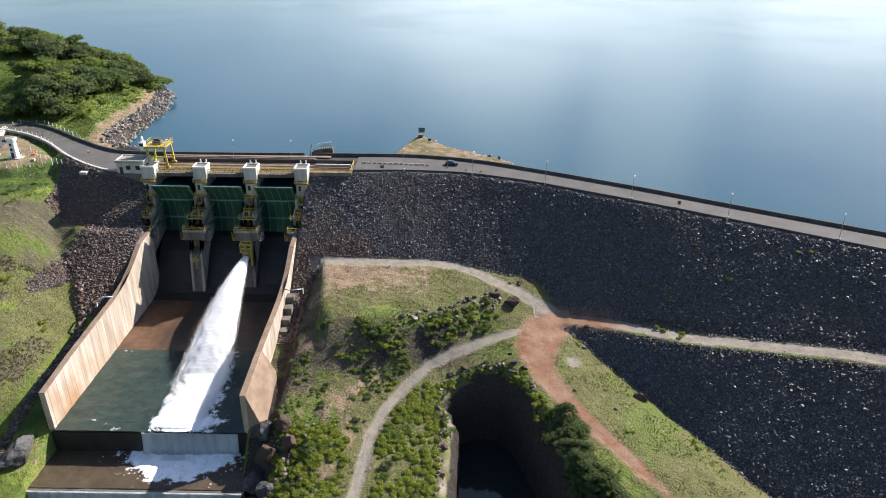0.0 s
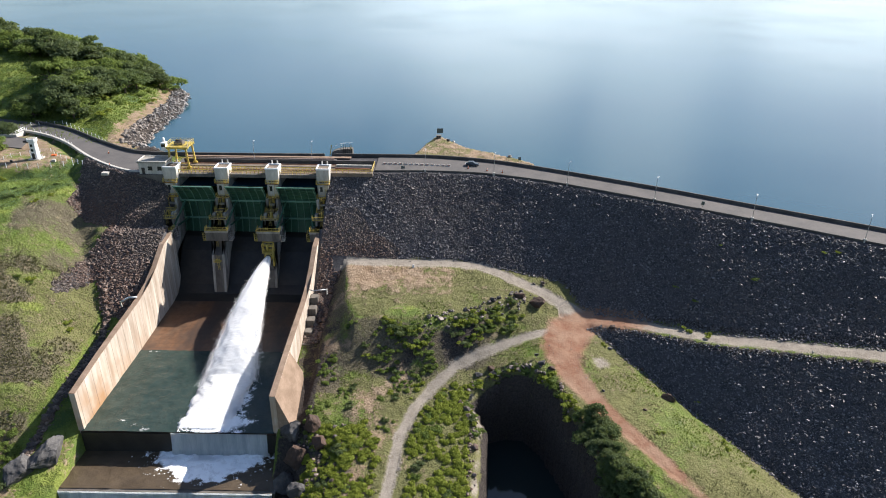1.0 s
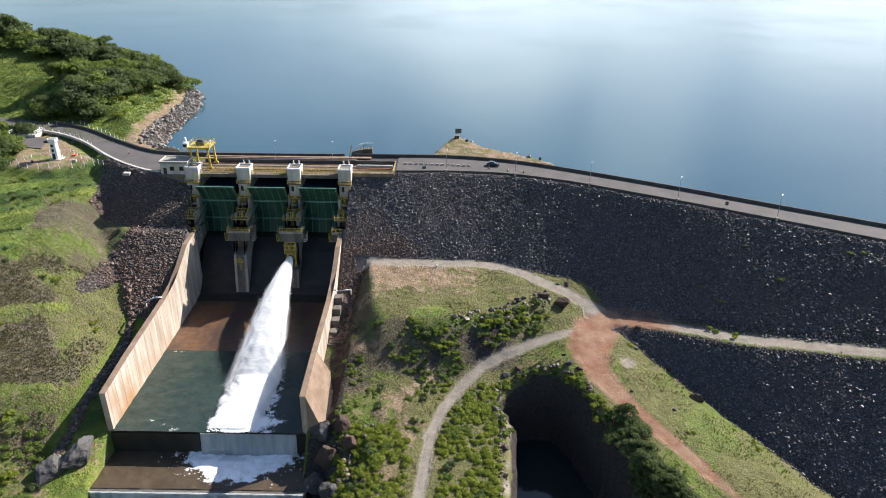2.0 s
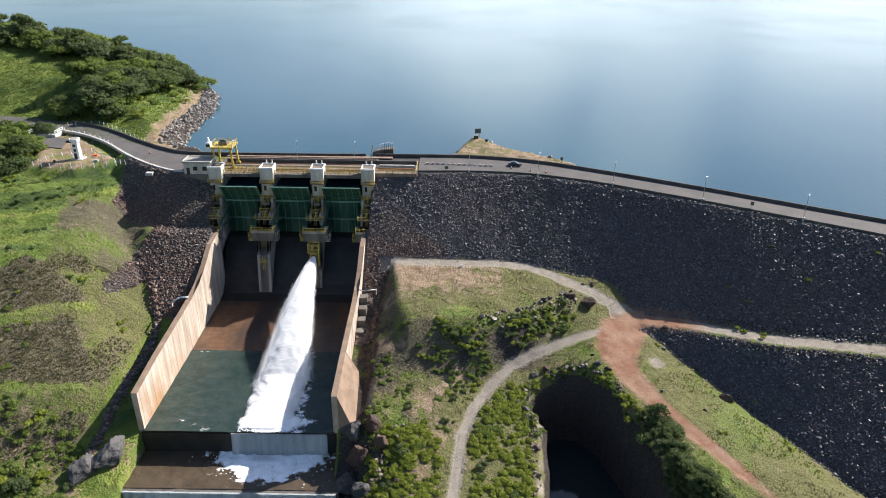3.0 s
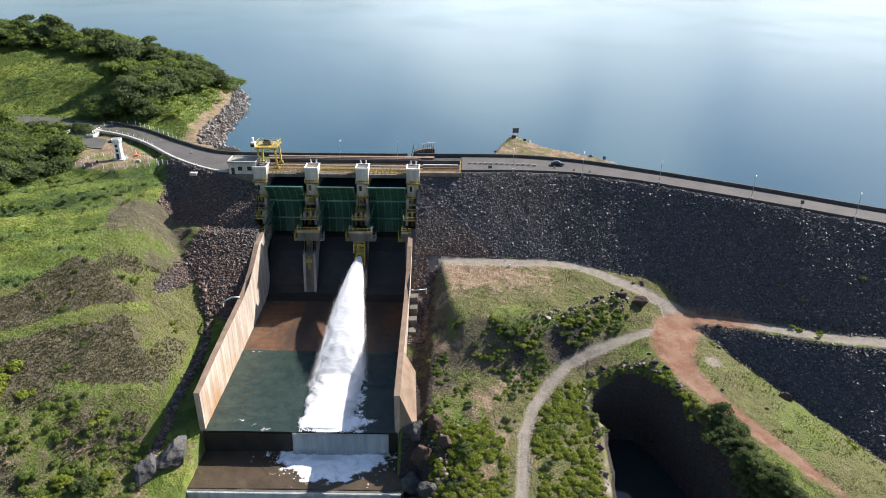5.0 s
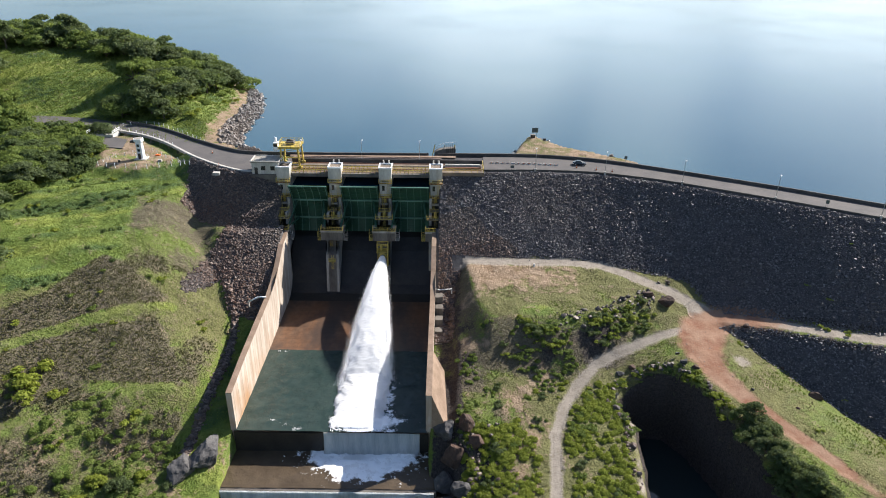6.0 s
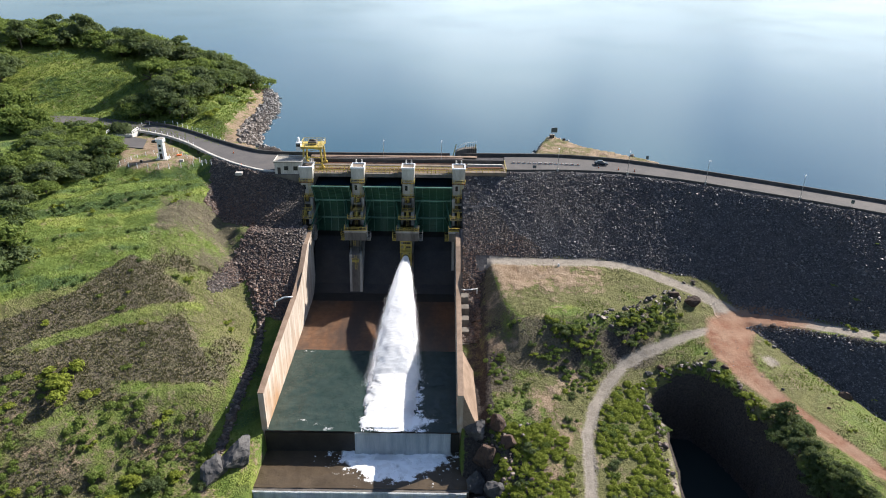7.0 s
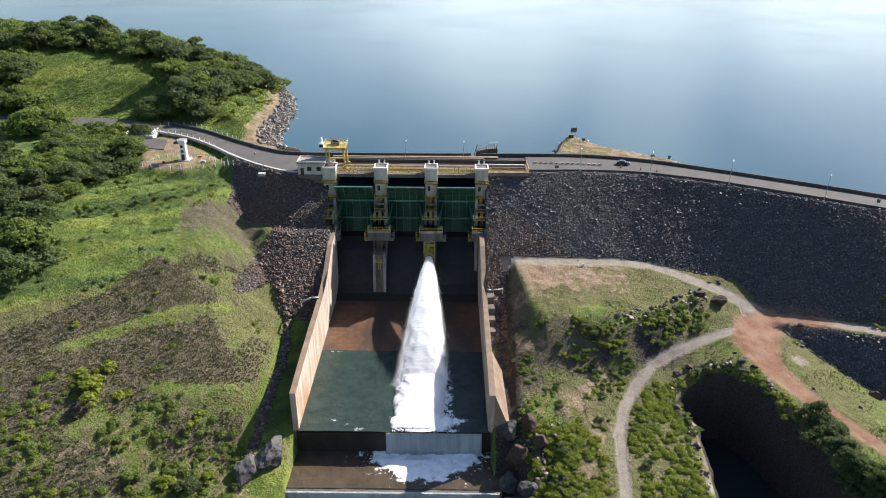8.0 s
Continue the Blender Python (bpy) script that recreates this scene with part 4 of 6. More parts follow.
# ---------------- spillway: bridge, piers, gates ----------------
def railing(parent, pts, mat, height=1.1, gap=2.0, name="railing", r=0.05):
    """Posts with a top and a middle rail along a line of points."""
    top = bmesh.new()
    mid_r = bmesh.new()
    post = bmesh.new()
    tube(post, (0, 0, 0), (0, 0, height), r, seg=6)
    first = None
    P = [Vector(p) for p in pts]
    for a, b in zip(P[:-1], P[1:]):
        tube(top, a + Vector((0, 0, height)), b + Vector((0, 0, height)), r, seg=6)
        tube(mid_r, a + Vector((0, 0, height * 0.55)), b + Vector((0, 0, height * 0.55)), r * 0.8, seg=6)
        n = max(1, round((b - a).length / gap))
        for k in range(n + (1 if b is P[-1] else 0)):
            q = a.lerp(b, k / n)
            if first is None:
                first = part("post", post, mat, parent)
                first.matrix_basis = Matrix.Translation(q)
            else:
                again(first, parent, Matrix.Translation(q))
    part("top_rail", top, mat, parent)
    part("middle_rail", mid_r, mat, parent)


def rail_thing(pts, mat, label, height=1.1, gap=2.0, r=0.05):
    t = empty("railing")
    railing(t, pts, mat, height, gap, r=r)
    return tagged(t, label, "railing", "railings on the spillway")


beam_mat = plain("pinkish_concrete", (0.40, 0.30, 0.25), (0.26, 0.19, 0.16), 0.8, 0.85)
br = tagged(part("bridge_deck", bbox(-93, -42.6, 209.3, 217.2, -1.3, 0.0), asphalt), "asphalt road deck of the spillway bridge", "bridge", kind="structure")
for k in range(4):
    part("girder", bbox(-93, -42.6, 210.2 + 2 * k, 210.8 + 2 * k, -2.9, -1.3), concrete_dark, br)
part("walkway", bbox(-93, -38, 215.2, 216.9, 0.004, 0.28, 0.03), coping_mat, br, "brownish concrete walkway")
part("guard_beam", bbox(-91.5, -43, 213.05, 213.35, 0.25, 0.6, 0.03), beam_mat, br, "pinkish guard beam")
part("guard_beam_feet", bbox(-91.5, -43, 213.1, 213.35, 0.004, 0.25), concrete_dark, br)
ob = part("wall_bridge_road", bbox(-91, -29.3, 209.2, 209.55, 0.0, 1.35, 0.03), parapet_mat)
tagged(ob, "dark grey concrete wall between road and crane deck", "parapet", kind="structure")
deck_mat = plain("brown_stained_deck", (0.24, 0.19, 0.14), (0.10, 0.08, 0.065), 0.8, 0.85)
deck = tagged(part("crane_deck", bbox(-93.4, -42.6, 201.6, 209.1, -1.1, 0.25), deck_mat), "tan concrete crane deck above the gates", "deck", kind="structure")
part("front_beam", bbox(-93.4, -42.6, 198.6, 200.0, -1.0, 0.05, 0.04), concrete_dark, deck, "stained concrete front beam")
part("walkway_slab", bbox(-93.4, -42.6, 199.9, 201.7, -0.4, 0.16), coping_mat, deck)
part("crane_rail", bbox(-93.4, -30, 202.4, 202.6, 0.25, 0.42), rust_mat, deck, "rusty crane rail")
part("crane_rail", bbox(-93.4, -30, 207.9, 208.1, 0.25, 0.42), rust_mat, deck, "rusty crane rail")
part("cable_trough", bbox(-93.4, -30, 205.0, 205.5, 0.25, 0.5), dark_metal, deck)
ext = tagged(part("storage_platform", bbox(-42.5, -29.4, 200.4, 209.1, -0.9, 0.26), deck_mat), "rust-stained concrete storage platform at the end of the crane deck", "platform", kind="structure")
for k, (y, h, m) in enumerate(((203.6, 0.5, rust_mat), (206.6, 0.55, concrete_pale))):
    o = part("steel_beam", bbox(-41.5, -30.2, y, y + 0.6, 0.26, 0.26 + h, 0.04), m)
    tagged(o, "rusty steel stop-log beam lying on the platform" if k == 0 else "pale painted stop-log beam lying on the platform", "beam", "stop-log beams")
rail_thing([(-42.4, 200.5, 0.26), (-29.5, 200.5, 0.26), (-29.5, 208.9, 0.26)], yellow_paint, "yellow painted steel railing round the storage platform", 1.2, 1.8, 0.09)
PIERS = [(-93.3, -89.3, -93.0, -88.5), (-77.4, -73.5, -78.7, -72.1), (-61.8, -58.0, -63.1, -56.3), (-46.2, -42.4, -47.2, -42.2)]
for (a, b, *_), (c, d, *_) in zip(PIERS[:-1], PIERS[1:]):
    rail_thing([(b + 0.1, 199.0, 0.1), (c - 0.1, 199.0, 0.1)], yellow_paint, "yellow painted steel railing along the front beam", 1.15, 1.3, 0.1)
    rail_thing([(b + 0.1, 201.8, 0.25), (c - 0.1, 201.8, 0.25)], yellow_paint, "yellow painted steel railing beside the crane rail", 1.15, 1.3, 0.1)


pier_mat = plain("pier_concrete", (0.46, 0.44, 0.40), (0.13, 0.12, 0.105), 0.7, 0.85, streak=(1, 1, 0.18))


def pier(i, x0, x1, c0, c1):
    """A stepped gate pier with its hoist house, platforms, trunnion block and ladders."""
    t = empty("spillway_pier", ((x0 + x1) / 2, 197, -34))
    inv = Matrix.Translation((-(x0 + x1) / 2, -197, 34))

    def add(name, bm, mat, label="", sm=False):
        o = part(name, bm, mat, t, label, sm)
        o.data.transform(inv)
        return o

    posts = []
    body = [(217, -1.4), (201, -1.4), (197.2, -1.4), (197.2, -6.4), (194.2, -6.4), (194.2, -9.6), (190.0, -9.6), (190.0, -13.3), (187.2, -13.3), (187.2, -36), (217, -36)]
    if i == 1:
        body = body[:8] + [(187.2, -13.3), (187.2, -19.5), (184.6, -21.0), (182.2, -33.9), (182.2, -36), (217, -36)]
    if i == 2:
        body = body[:8] + [(187.2, -13.3), (187.2, -24.0), (184.8, -26.0), (183.2, -34.2), (183.2, -36), (217, -36)]
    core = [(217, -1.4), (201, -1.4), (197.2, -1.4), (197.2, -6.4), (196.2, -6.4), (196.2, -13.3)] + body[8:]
    # set-back core in darker concrete, so the colour adds to the niche's shade
    add("body", prism_x(core, x0 + 0.75, x1 - 0.75), concrete_dark, "streaked concrete core, darkened for recess shade")
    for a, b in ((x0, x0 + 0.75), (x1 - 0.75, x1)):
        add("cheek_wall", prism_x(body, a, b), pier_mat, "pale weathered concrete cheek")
    for z, y in ((-8.6, 194.6), (-12.0, 190.6)):
        add("hoist_beam", bbox(x0 + 0.75, x1 - 0.75, y, y + 0.8, z, z + 0.5, 0.03), steel, "grey steel cross beam")
        drum = bmesh.new()
        tube(drum, ((x0 + x1) / 2, y + 1.4, z + 0.4), ((x0 + x1) / 2, y + 1.4, z + 2.4), 0.45, seg=12)
        add("hoist_cylinder", drum, yellow_paint, "yellow hoist cylinder", True)
    add("trunnion_block", bbox(c0, c1, 185.4, 189.8, -16.6, -13.9, 0.08), concrete_dark, "dark stained concrete block")
    add("trunnion_slab", bbox(c0 - 0.15, c1 + 0.15, 185.2, 189.9, -13.9, -13.3, 0.04), concrete, "concrete slab")
    # hoist house: walls, sunken roof with a pale rim, window
    add("house_wall", bbox(x0 - 0.05, x1 + 0.05, 197.0, 201.4, -1.4, 2.3, 0.04), concrete_pale, "pale streaked hoist house")
    rim = bmesh.new()
    for a in ((x0 - 0.15, x1 + 0.15, 196.9, 197.25), (x0 - 0.15, x1 + 0.15, 201.2, 201.55)):
        box(rim, *a, 2.3, 2.75)
    for a in ((x0 - 0.15, x0 + 0.2), (x1 - 0.2, x1 + 0.15)):
        box(rim, *a, 197.25, 201.2, 2.3, 2.75)
    add("roof_rim", rim, white_paint, "whitish roof rim")
    add("roof", bbox(x0 + 0.2, x1 - 0.2, 197.25, 201.2, 2.3, 2.4), deck_mat, "brownish flat roof")
    for s in (0.28, 0.72):
        hx = x0 + (x1 - x0) * s
        hook = bmesh.new()
        tube(hook, (hx, 201.9, 2.4), (hx, 201.9, 3.6), 0.28, 0.2)
        add("vent_pipe", hook, concrete_pale)
    add("upper_block", bbox(x0 + 0.25, x1 - 0.25, 196.7, 197.3, -6.3, -1.9, 0.05), concrete_pale, "pale plastered face")
    add("window", bbox(x0 + 0.9, x0 + 1.7, 196.62, 196.72, -4.6, -3.0), glass_dark, "dark window")
    # platforms with yellow railings
    w0, w1 = x0 - 0.35, x1 + 0.35
    for z, ya, yb, a, b in ((-1.95, 195.9, 197.0, x0 - 0.1, x1 + 0.1), (-6.4, 195.2, 197.2, x0, x1), (-9.6, 191.6, 194.3, x0 + 0.2, x1 - 0.2), (-10.9, 188.6, 190.4, w0 - 0.3, w1 + 0.3), (-13.3, 185.4, 187.4, c0, c1)):
        add("platform", bbox(a, b, ya, yb, z - 0.22, z, 0.02), concrete_dark if z < -9 else rust_mat)
        P = [Vector(p) for p in ((a, yb, z), (a, ya, z), ((a + b) / 2, ya, z), (b, ya, z), (b, yb, z))]
        for hgt, w_ in ((0.1, 0.12), (0.55, 0.08), (1.1, 0.09)):
            rl = bmesh.new()
            for p, q in zip(P[:-1], P[1:]):
                beam(rl, p + Vector((0, 0, hgt)), q + Vector((0, 0, hgt)), w_)
            add("rail", rl, yellow_paint)
        for p, q in zip(P[:-1], P[1:]):
            n = max(1, round((q - p).length / 1.2))
            for k in range(n + (1 if q is P[-1] else 0)):
                if not posts:
                    pb = bmesh.new()
                    beam(pb, (0, 0, 0), (0, 0, 1.1), 0.08)
                    posts.append(part("rail_post", pb, yellow_paint, t))
                    posts[0].matrix_basis = inv @ Matrix.Translation(p.lerp(q, k / n))
                else:
                    again(posts[0], t, inv @ Matrix.Translation(p.lerp(q, k / n)))
    for za, zb, y, lx in ((-1.9, -6.4, 196.5, x1 - 1.0), (-6.4, -9.6, 194.0, x0 + 1.4), (-9.6, -13.3, 189.8, x0 + 1.9), (-13.3, -19, 186.9, (x0 + x1) / 2 - 0.5)):
        lad = bmesh.new()
        for s in (-0.3, 0.3):
            beam(lad, (lx + s, y - 0.15, zb), (lx + s, y - 0.15, za + 1.0), 0.08)
        for k in range(int((za + 1 - zb) / 0.4)):
            beam(lad, (lx - 0.3, y - 0.15, zb + 0.4 * k), (lx + 0.3, y - 0.15, zb + 0.4 * k), 0.05)
        add("ladder", lad, yellow_paint, "yellow steel ladder")
    for s in (-1, 1):
        if (i == 0 and s < 0) or (i == 3 and s > 0):
            continue
        px = c0 - 0.6 if s < 0 else c1 + 0.6
        paint = yellow_paint if s < 0 else steel
        add("side_platform", bbox(px - 0.55, px + 0.55, 186.2, 188.2, -16.9, -16.75), paint, "small caged side platform")
        for hgt in (0.6, 1.2, 1.9):
            ring = bmesh.new()
            for p, q in (((px - 0.55, 186.2), (px + 0.55, 186.2)), ((px - 0.55, 188.2), (px + 0.55, 188.2)), ((px - 0.55, 186.2), (px - 0.55, 188.2)), ((px + 0.55, 186.2), (px + 0.55, 188.2))):
                beam(ring, (*p, -16.8 + hgt), (*q, -16.8 + hgt), 0.07)
            add("cage_rail", ring, paint)
        for cx in (-0.55, 0.55):
            for cy in (186.2, 188.2):
                bar = bmesh.new()
                beam(bar, (px + cx, cy, -16.8), (px + cx, cy, -14.0), 0.08)
                add("cage_post", bar, paint)
    return tagged(t, "stepped weathered concrete gate pier with yellow railings", "pier", "spillway piers")


for i, p in enumerate(PIERS):
    pier(i, *p)


def tainter_gate(x0, x1):
    """A curved skin plate with its ribs, girders and two pairs of arms."""
    cy, cz, R = 182.6, -13.6, 15.2
    xc = (x0 + x1) / 2
    t = empty("spillway_gate", (xc, cy, cz))
    a0, a1 = math.asin((-18.6 - cz) / R), math.asin(min(0.97, (-2.0 - cz) / R))
    sk = bmesh.new()
    rows = []
    n = 20
    for k in range(n + 1):
        a = a0 + (a1 - a0) * k / n
        rows.append([[sk.verts.new((x - xc, r * math.cos(a), r * math.sin(a))) for x in (x0 + 0.1, x1 - 0.1)] for r in (R, R + 0.12)])
    for p, q in zip(rows[:-1], rows[1:]):
        sk.faces.new((p[0][0], p[0][1], q[0][1], q[0][0]))
        sk.faces.new((p[1][1], p[1][0], q[1][0], q[1][1]))
        for e in (0, 1):
            sk.faces.new((p[0][e], q[0][e], q[1][e], p[1][e]))
    part("skin_plate", sk, green_paint, t, "dark green painted steel", smooth=True)
    rib = bmesh.new()
    for k in range(n):
        a, b = a0 + (a1 - a0) * k / n, a0 + (a1 - a0) * (k + 1) / n
        beam(rib, (0, (R - 0.22) * math.cos(a), (R - 0.22) * math.sin(a)), (0, (R - 0.22) * math.cos(b), (R - 0.22) * math.sin(b)), 0.13, 0.42)
    first = None
    for k in range(6):
        x = -((x1 - x0) / 2 - 0.5) + (x1 - x0 - 1.0) * k / 5
        if first is None:
            first = part("rib", rib, green_rib, t)
            first.matrix_basis = Matrix.Translation((x, 0, 0))
        else:
            again(first, t, Matrix.Translation((x, 0, 0)))
    for k in range(14):
        a = a0 + (a1 - a0) * (k + 0.5) / 14
        g = bmesh.new()
        big_g = k in (3, 8)
        w = 0.5 if big_g else 0.12
        beam(g, (-(x1 - x0) / 2 + 0.15, (R - w / 2) * math.cos(a), (R - w / 2) * math.sin(a)), ((x1 - x0) / 2 - 0.15, (R - w / 2) * math.cos(a), (R - w / 2) * math.sin(a)), 0.1 if not big_g else 0.35, w)
        part("girder" if big_g else "stringer", g, green_rib if big_g else green_paint, t)
    top = bmesh.new()
    beam(top, (-(x1 - x0) / 2 + 0.1, R * math.cos(a1), R * math.sin(a1) + 0.1), ((x1 - x0) / 2 - 0.1, R * math.cos(a1), R * math.sin(a1) + 0.1), 0.35, 0.25)
    part("top_beam", top, green_rib, t)
    for s in (-1, 1):
        px = s * ((x1 - x0) / 2 - 0.35)
        for k in (3, 8):
            a = a0 + (a1 - a0) * (k + 0.5) / 14
            arm = bmesh.new()
            beam(arm, (px, 4.5, 0.0), (px - s * 1.5, (R - 0.5) * math.cos(a), (R - 0.5) * math.sin(a)), 0.4)
            part("arm", arm, green_paint, t, "dark green strut")
        hub = bmesh.new()
        tube(hub, (px - 0.5, 4.5, 0.0), (px + 0.5, 4.5, 0.0), 0.55, seg=12)
        part("trunnion", hub, dark_metal, t)
    return tagged(t, "closed dark green steel radial gate between piers", "gate", "spillway gates")


for (a, b, *_), (c, d, *_) in zip(PIERS[:-1], PIERS[1:]):
    tainter_gate(b, c)


def valve():
    """The discharge valve on its pier with a yellow frame."""
    t = empty("discharge_valve", (JX, 185, -21.5))
    bm = bmesh.new()
    tube(bm, (0, 3.5, 0.1), (0, -0.6, -0.1), 0.95, 0.85, 18)
    part("nozzle", bm, dark_metal, t, "dark steel nozzle", True)
    bm = bmesh.new()
    tube(bm, (0, 0.4, 0), (0, -0.2, -0.05), 1.25, 1.25, 18)
    part("flange", bm, yellow_paint, t, "yellow flange", True)
    for x in (-1.6, 1.6):
        bm = bmesh.new()
        beam(bm, (x, 1.2, -2.6), (x, 1.2, 4.6), 0.3)
        beam(bm, (x, -0.4, 1.5), (x, -0.4, 4.2), 0.2)
        part("column", bm, yellow_paint, t)
    for z in (1.6, 3.0, 4.4):
        bm = bmesh.new()
        beam(bm, (-1.7, 1.2, z), (1.7, 1.2, z), 0.28)
        beam(bm, (-1.7, -0.4, z - 0.2), (1.7, -0.4, z - 0.2), 0.18)
        for x in (-1.6, 1.6):
            beam(bm, (x, 1.2, z), (x, -0.4, z - 0.2), 0.18)
        part("cross_beam", bm, yellow_paint, t)
    part("work_platform", bbox(-1.8, 1.8, -0.6, 2.2, 1.35, 1.55), yellow_paint, t)
    part("side_panel", bbox(1.3, 1.75, -0.5, 1.4, -3.0, 1.2, 0.03), yellow_paint, t, "yellow steel side panel")
    bm = bmesh.new()
    tube(bm, (-0.4, 1.0, 1.5), (-0.4, 1.0, 3.4), 0.4, seg=12)
    part("actuator", bm, yellow_paint, t, smooth=True)
    return tagged(t, "yellow framed steel valve discharging a water jet", "valve")


valve()


def cage_ladder(x, y, z0, z1):
    t = empty("cage_ladder", (x, y, z0))
    h = z1 - z0
    bm = bmesh.new()
    for s in (-0.3, 0.3):
        beam(bm, (s, 0, 0), (s, 0.5, h), 0.1)
    part("stile", bm, yellow_paint, t)
    bm = bmesh.new()
    for k in range(int(h / 0.4)):
        f = k * 0.4 / h
        beam(bm, (-0.3, 0.5 * f, k * 0.4), (0.3, 0.5 * f, k * 0.4), 0.06)
    part("rungs", bm, yellow_paint, t)
    part("landing", bbox(-1.0, 1.0, -0.9, 0.6, h - 1.6, h - 1.45), yellow_paint, t)
    bm = bmesh.new()
    for a in (-1.0, 0, 1.0):
        beam(bm, (a, -0.9, h - 1.5), (a, -0.9, h - 0.4), 0.1)
    beam(bm, (-1.0, -0.9, h - 0.4), (1.0, -0.9, h - 0.4), 0.1)
    part("landing_rail", bm, yellow_paint, t)
    return tagged(t, "yellow steel ladder on the nose of the pier", "ladder")


cage_ladder(-75.4, 183.6, -28.5, -21.0)


def gantry_crane():
    t = empty("gantry_crane", (-90, 205.2, 0.42))
    first = None
    for x in (-3.0, 3.0):
        for y in (-2.8, 2.8):
            bm = bmesh.new()
            beam(bm, (x, y, 0.5), (x * 0.86, y, 6.4), 0.5)
            part("leg", bm, yellow_paint, t)
            bm = bmesh.new()
            box(bm, x - 0.7, x + 0.7, y - 0.3, y + 0.3, 0.0, 0.55)
            part("wheel_truck", bm, yellow_paint, t)
    for y in (-2.8, 2.8):
        bm = bmesh.new()
        beam(bm, (-2.9, y, 1.6), (2.9, y, 1.6), 0.28)
        beam(bm, (-2.6, y, 5.2), (2.6, y, 6.2), 0.16)
        part("tie_beam", bm, yellow_paint, t)
        bm = bmesh.new()
        beam(bm, (-3.4, y, 6.55), (3.4, y, 6.55), 0.5, 0.6)
        part("main_girder", bm, yellow_paint, t)
    for x in (-2.8, 2.8):
        bm = bmesh.new()
        beam(bm, (x, -3.0, 6.5), (x, 3.0, 6.5), 0.45)
        part("end_girder", bm, yellow_paint, t)
    part("platform", bbox(-3.6, 3.4, -3.2, 3.2, 6.8, 6.92), yellow_paint, t)
    railing(t, [(-3.5, -3.1, 6.92), (3.3, -3.1, 6.92), (3.3, 3.1, 6.92), (-3.5, 3.1, 6.92), (-3.5, -3.1, 6.92)], yellow_paint, 1.1, 1.4, r=0.06)
    hoist = part("hoist", bbox(-1.4, 1.2, -1.2, 1.2, 6.92, 8.0, 0.1), concrete_dark, t, "grey hoist machinery")
    bm = bmesh.new()
    tube(bm, (-1.0, -0.2, 8.05), (0.9, -0.2, 8.05), 0.45, seg=12)
    part("drum", bm, dark_metal, hoist, smooth=True)
    cab = part("cabin", bbox(-4.9, -3.4, -3.0, -1.2, 5.6, 8.2, 0.06), white_paint, t, "white operator cabin")
    part("cabin_window", bbox(-4.75, -3.55, -3.04, -3.0, 6.9, 7.8), glass_dark, cab)
    bm = bmesh.new()
    tube(bm, (-4.2, -1.8, 8.2), (-4.2, -1.8, 9.6), 0.5, 0.35, 10)
    part("ventilator", bm, white_paint, t, smooth=True)
    lamp = bmesh.new()
    beam(lamp, (3.3, -3.0, 6.9), (4.0, -3.2, 9.2), 0.08)
    box(lamp, 3.8, 4.3, -3.4, -3.0, 9.1, 9.3)
    part("floodlight", lamp, white_paint, t)
    lad = bmesh.new()
    for s in (-0.25, 0.25):
        beam(lad, (3.1 + s, -3.2, 0.5), (2.7 + s, -3.2, 6.9), 0.07)
    for k in range(15):
        beam(lad, (2.85, -3.2, 0.8 + k * 0.4), (3.35, -3.2, 0.8 + k * 0.4), 0.05)
    part("ladder", lad, yellow_paint, t)
    return tagged(t, "yellow steel gantry crane with a white cabin on the deck", "crane")


gantry_crane()


def control_house():
    t = empty("control_house", (-96.6, 198, -0.2))
    part("plinth", bbox(-4.6, 4.0, -0.6, 5.8, -5.5, 0.1), concrete_dark, t)
    wall = part("wall", bbox(-4.4, 3.9, 0, 5.6, 0.1, 3.7, 0.04), concrete_pale, t, "whitish streaked walls")
    part("roof", bbox(-4.7, 4.2, -0.3, 5.9, 3.7, 4.05, 0.04), concrete, t, "flat concrete roof")
    rim = bmesh.new()
    box(rim, -4.7, 4.2, -0.3, -0.05, 4.05, 4.3)
    box(rim, -4.7, 4.2, 5.65, 5.9, 4.05, 4.3)
    box(rim, -4.7, -4.45, -0.05, 5.65, 4.05, 4.3)
    box(rim, 3.95, 4.2, -0.05, 5.65, 4.05, 4.3)
    part("roof_rim", rim, concrete_pale, t)
    for x in (-0.9, 2.0):
        w = part("window", bbox(x - 0.65, x + 0.65, -0.06, 0.02, 1.4, 2.6), glass_dark, t)
        part("frame", bbox(x - 0.75, x + 0.75, -0.05, 0.0, 1.3, 1.4), concrete_dark, w)
    part("door", bbox(-3.6, -2.6, -0.05, 0.02, 0.1, 2.2), dark_metal, t)
    return tagged(t, "low whitish concrete control house at the spillway end", "building")


control_house()


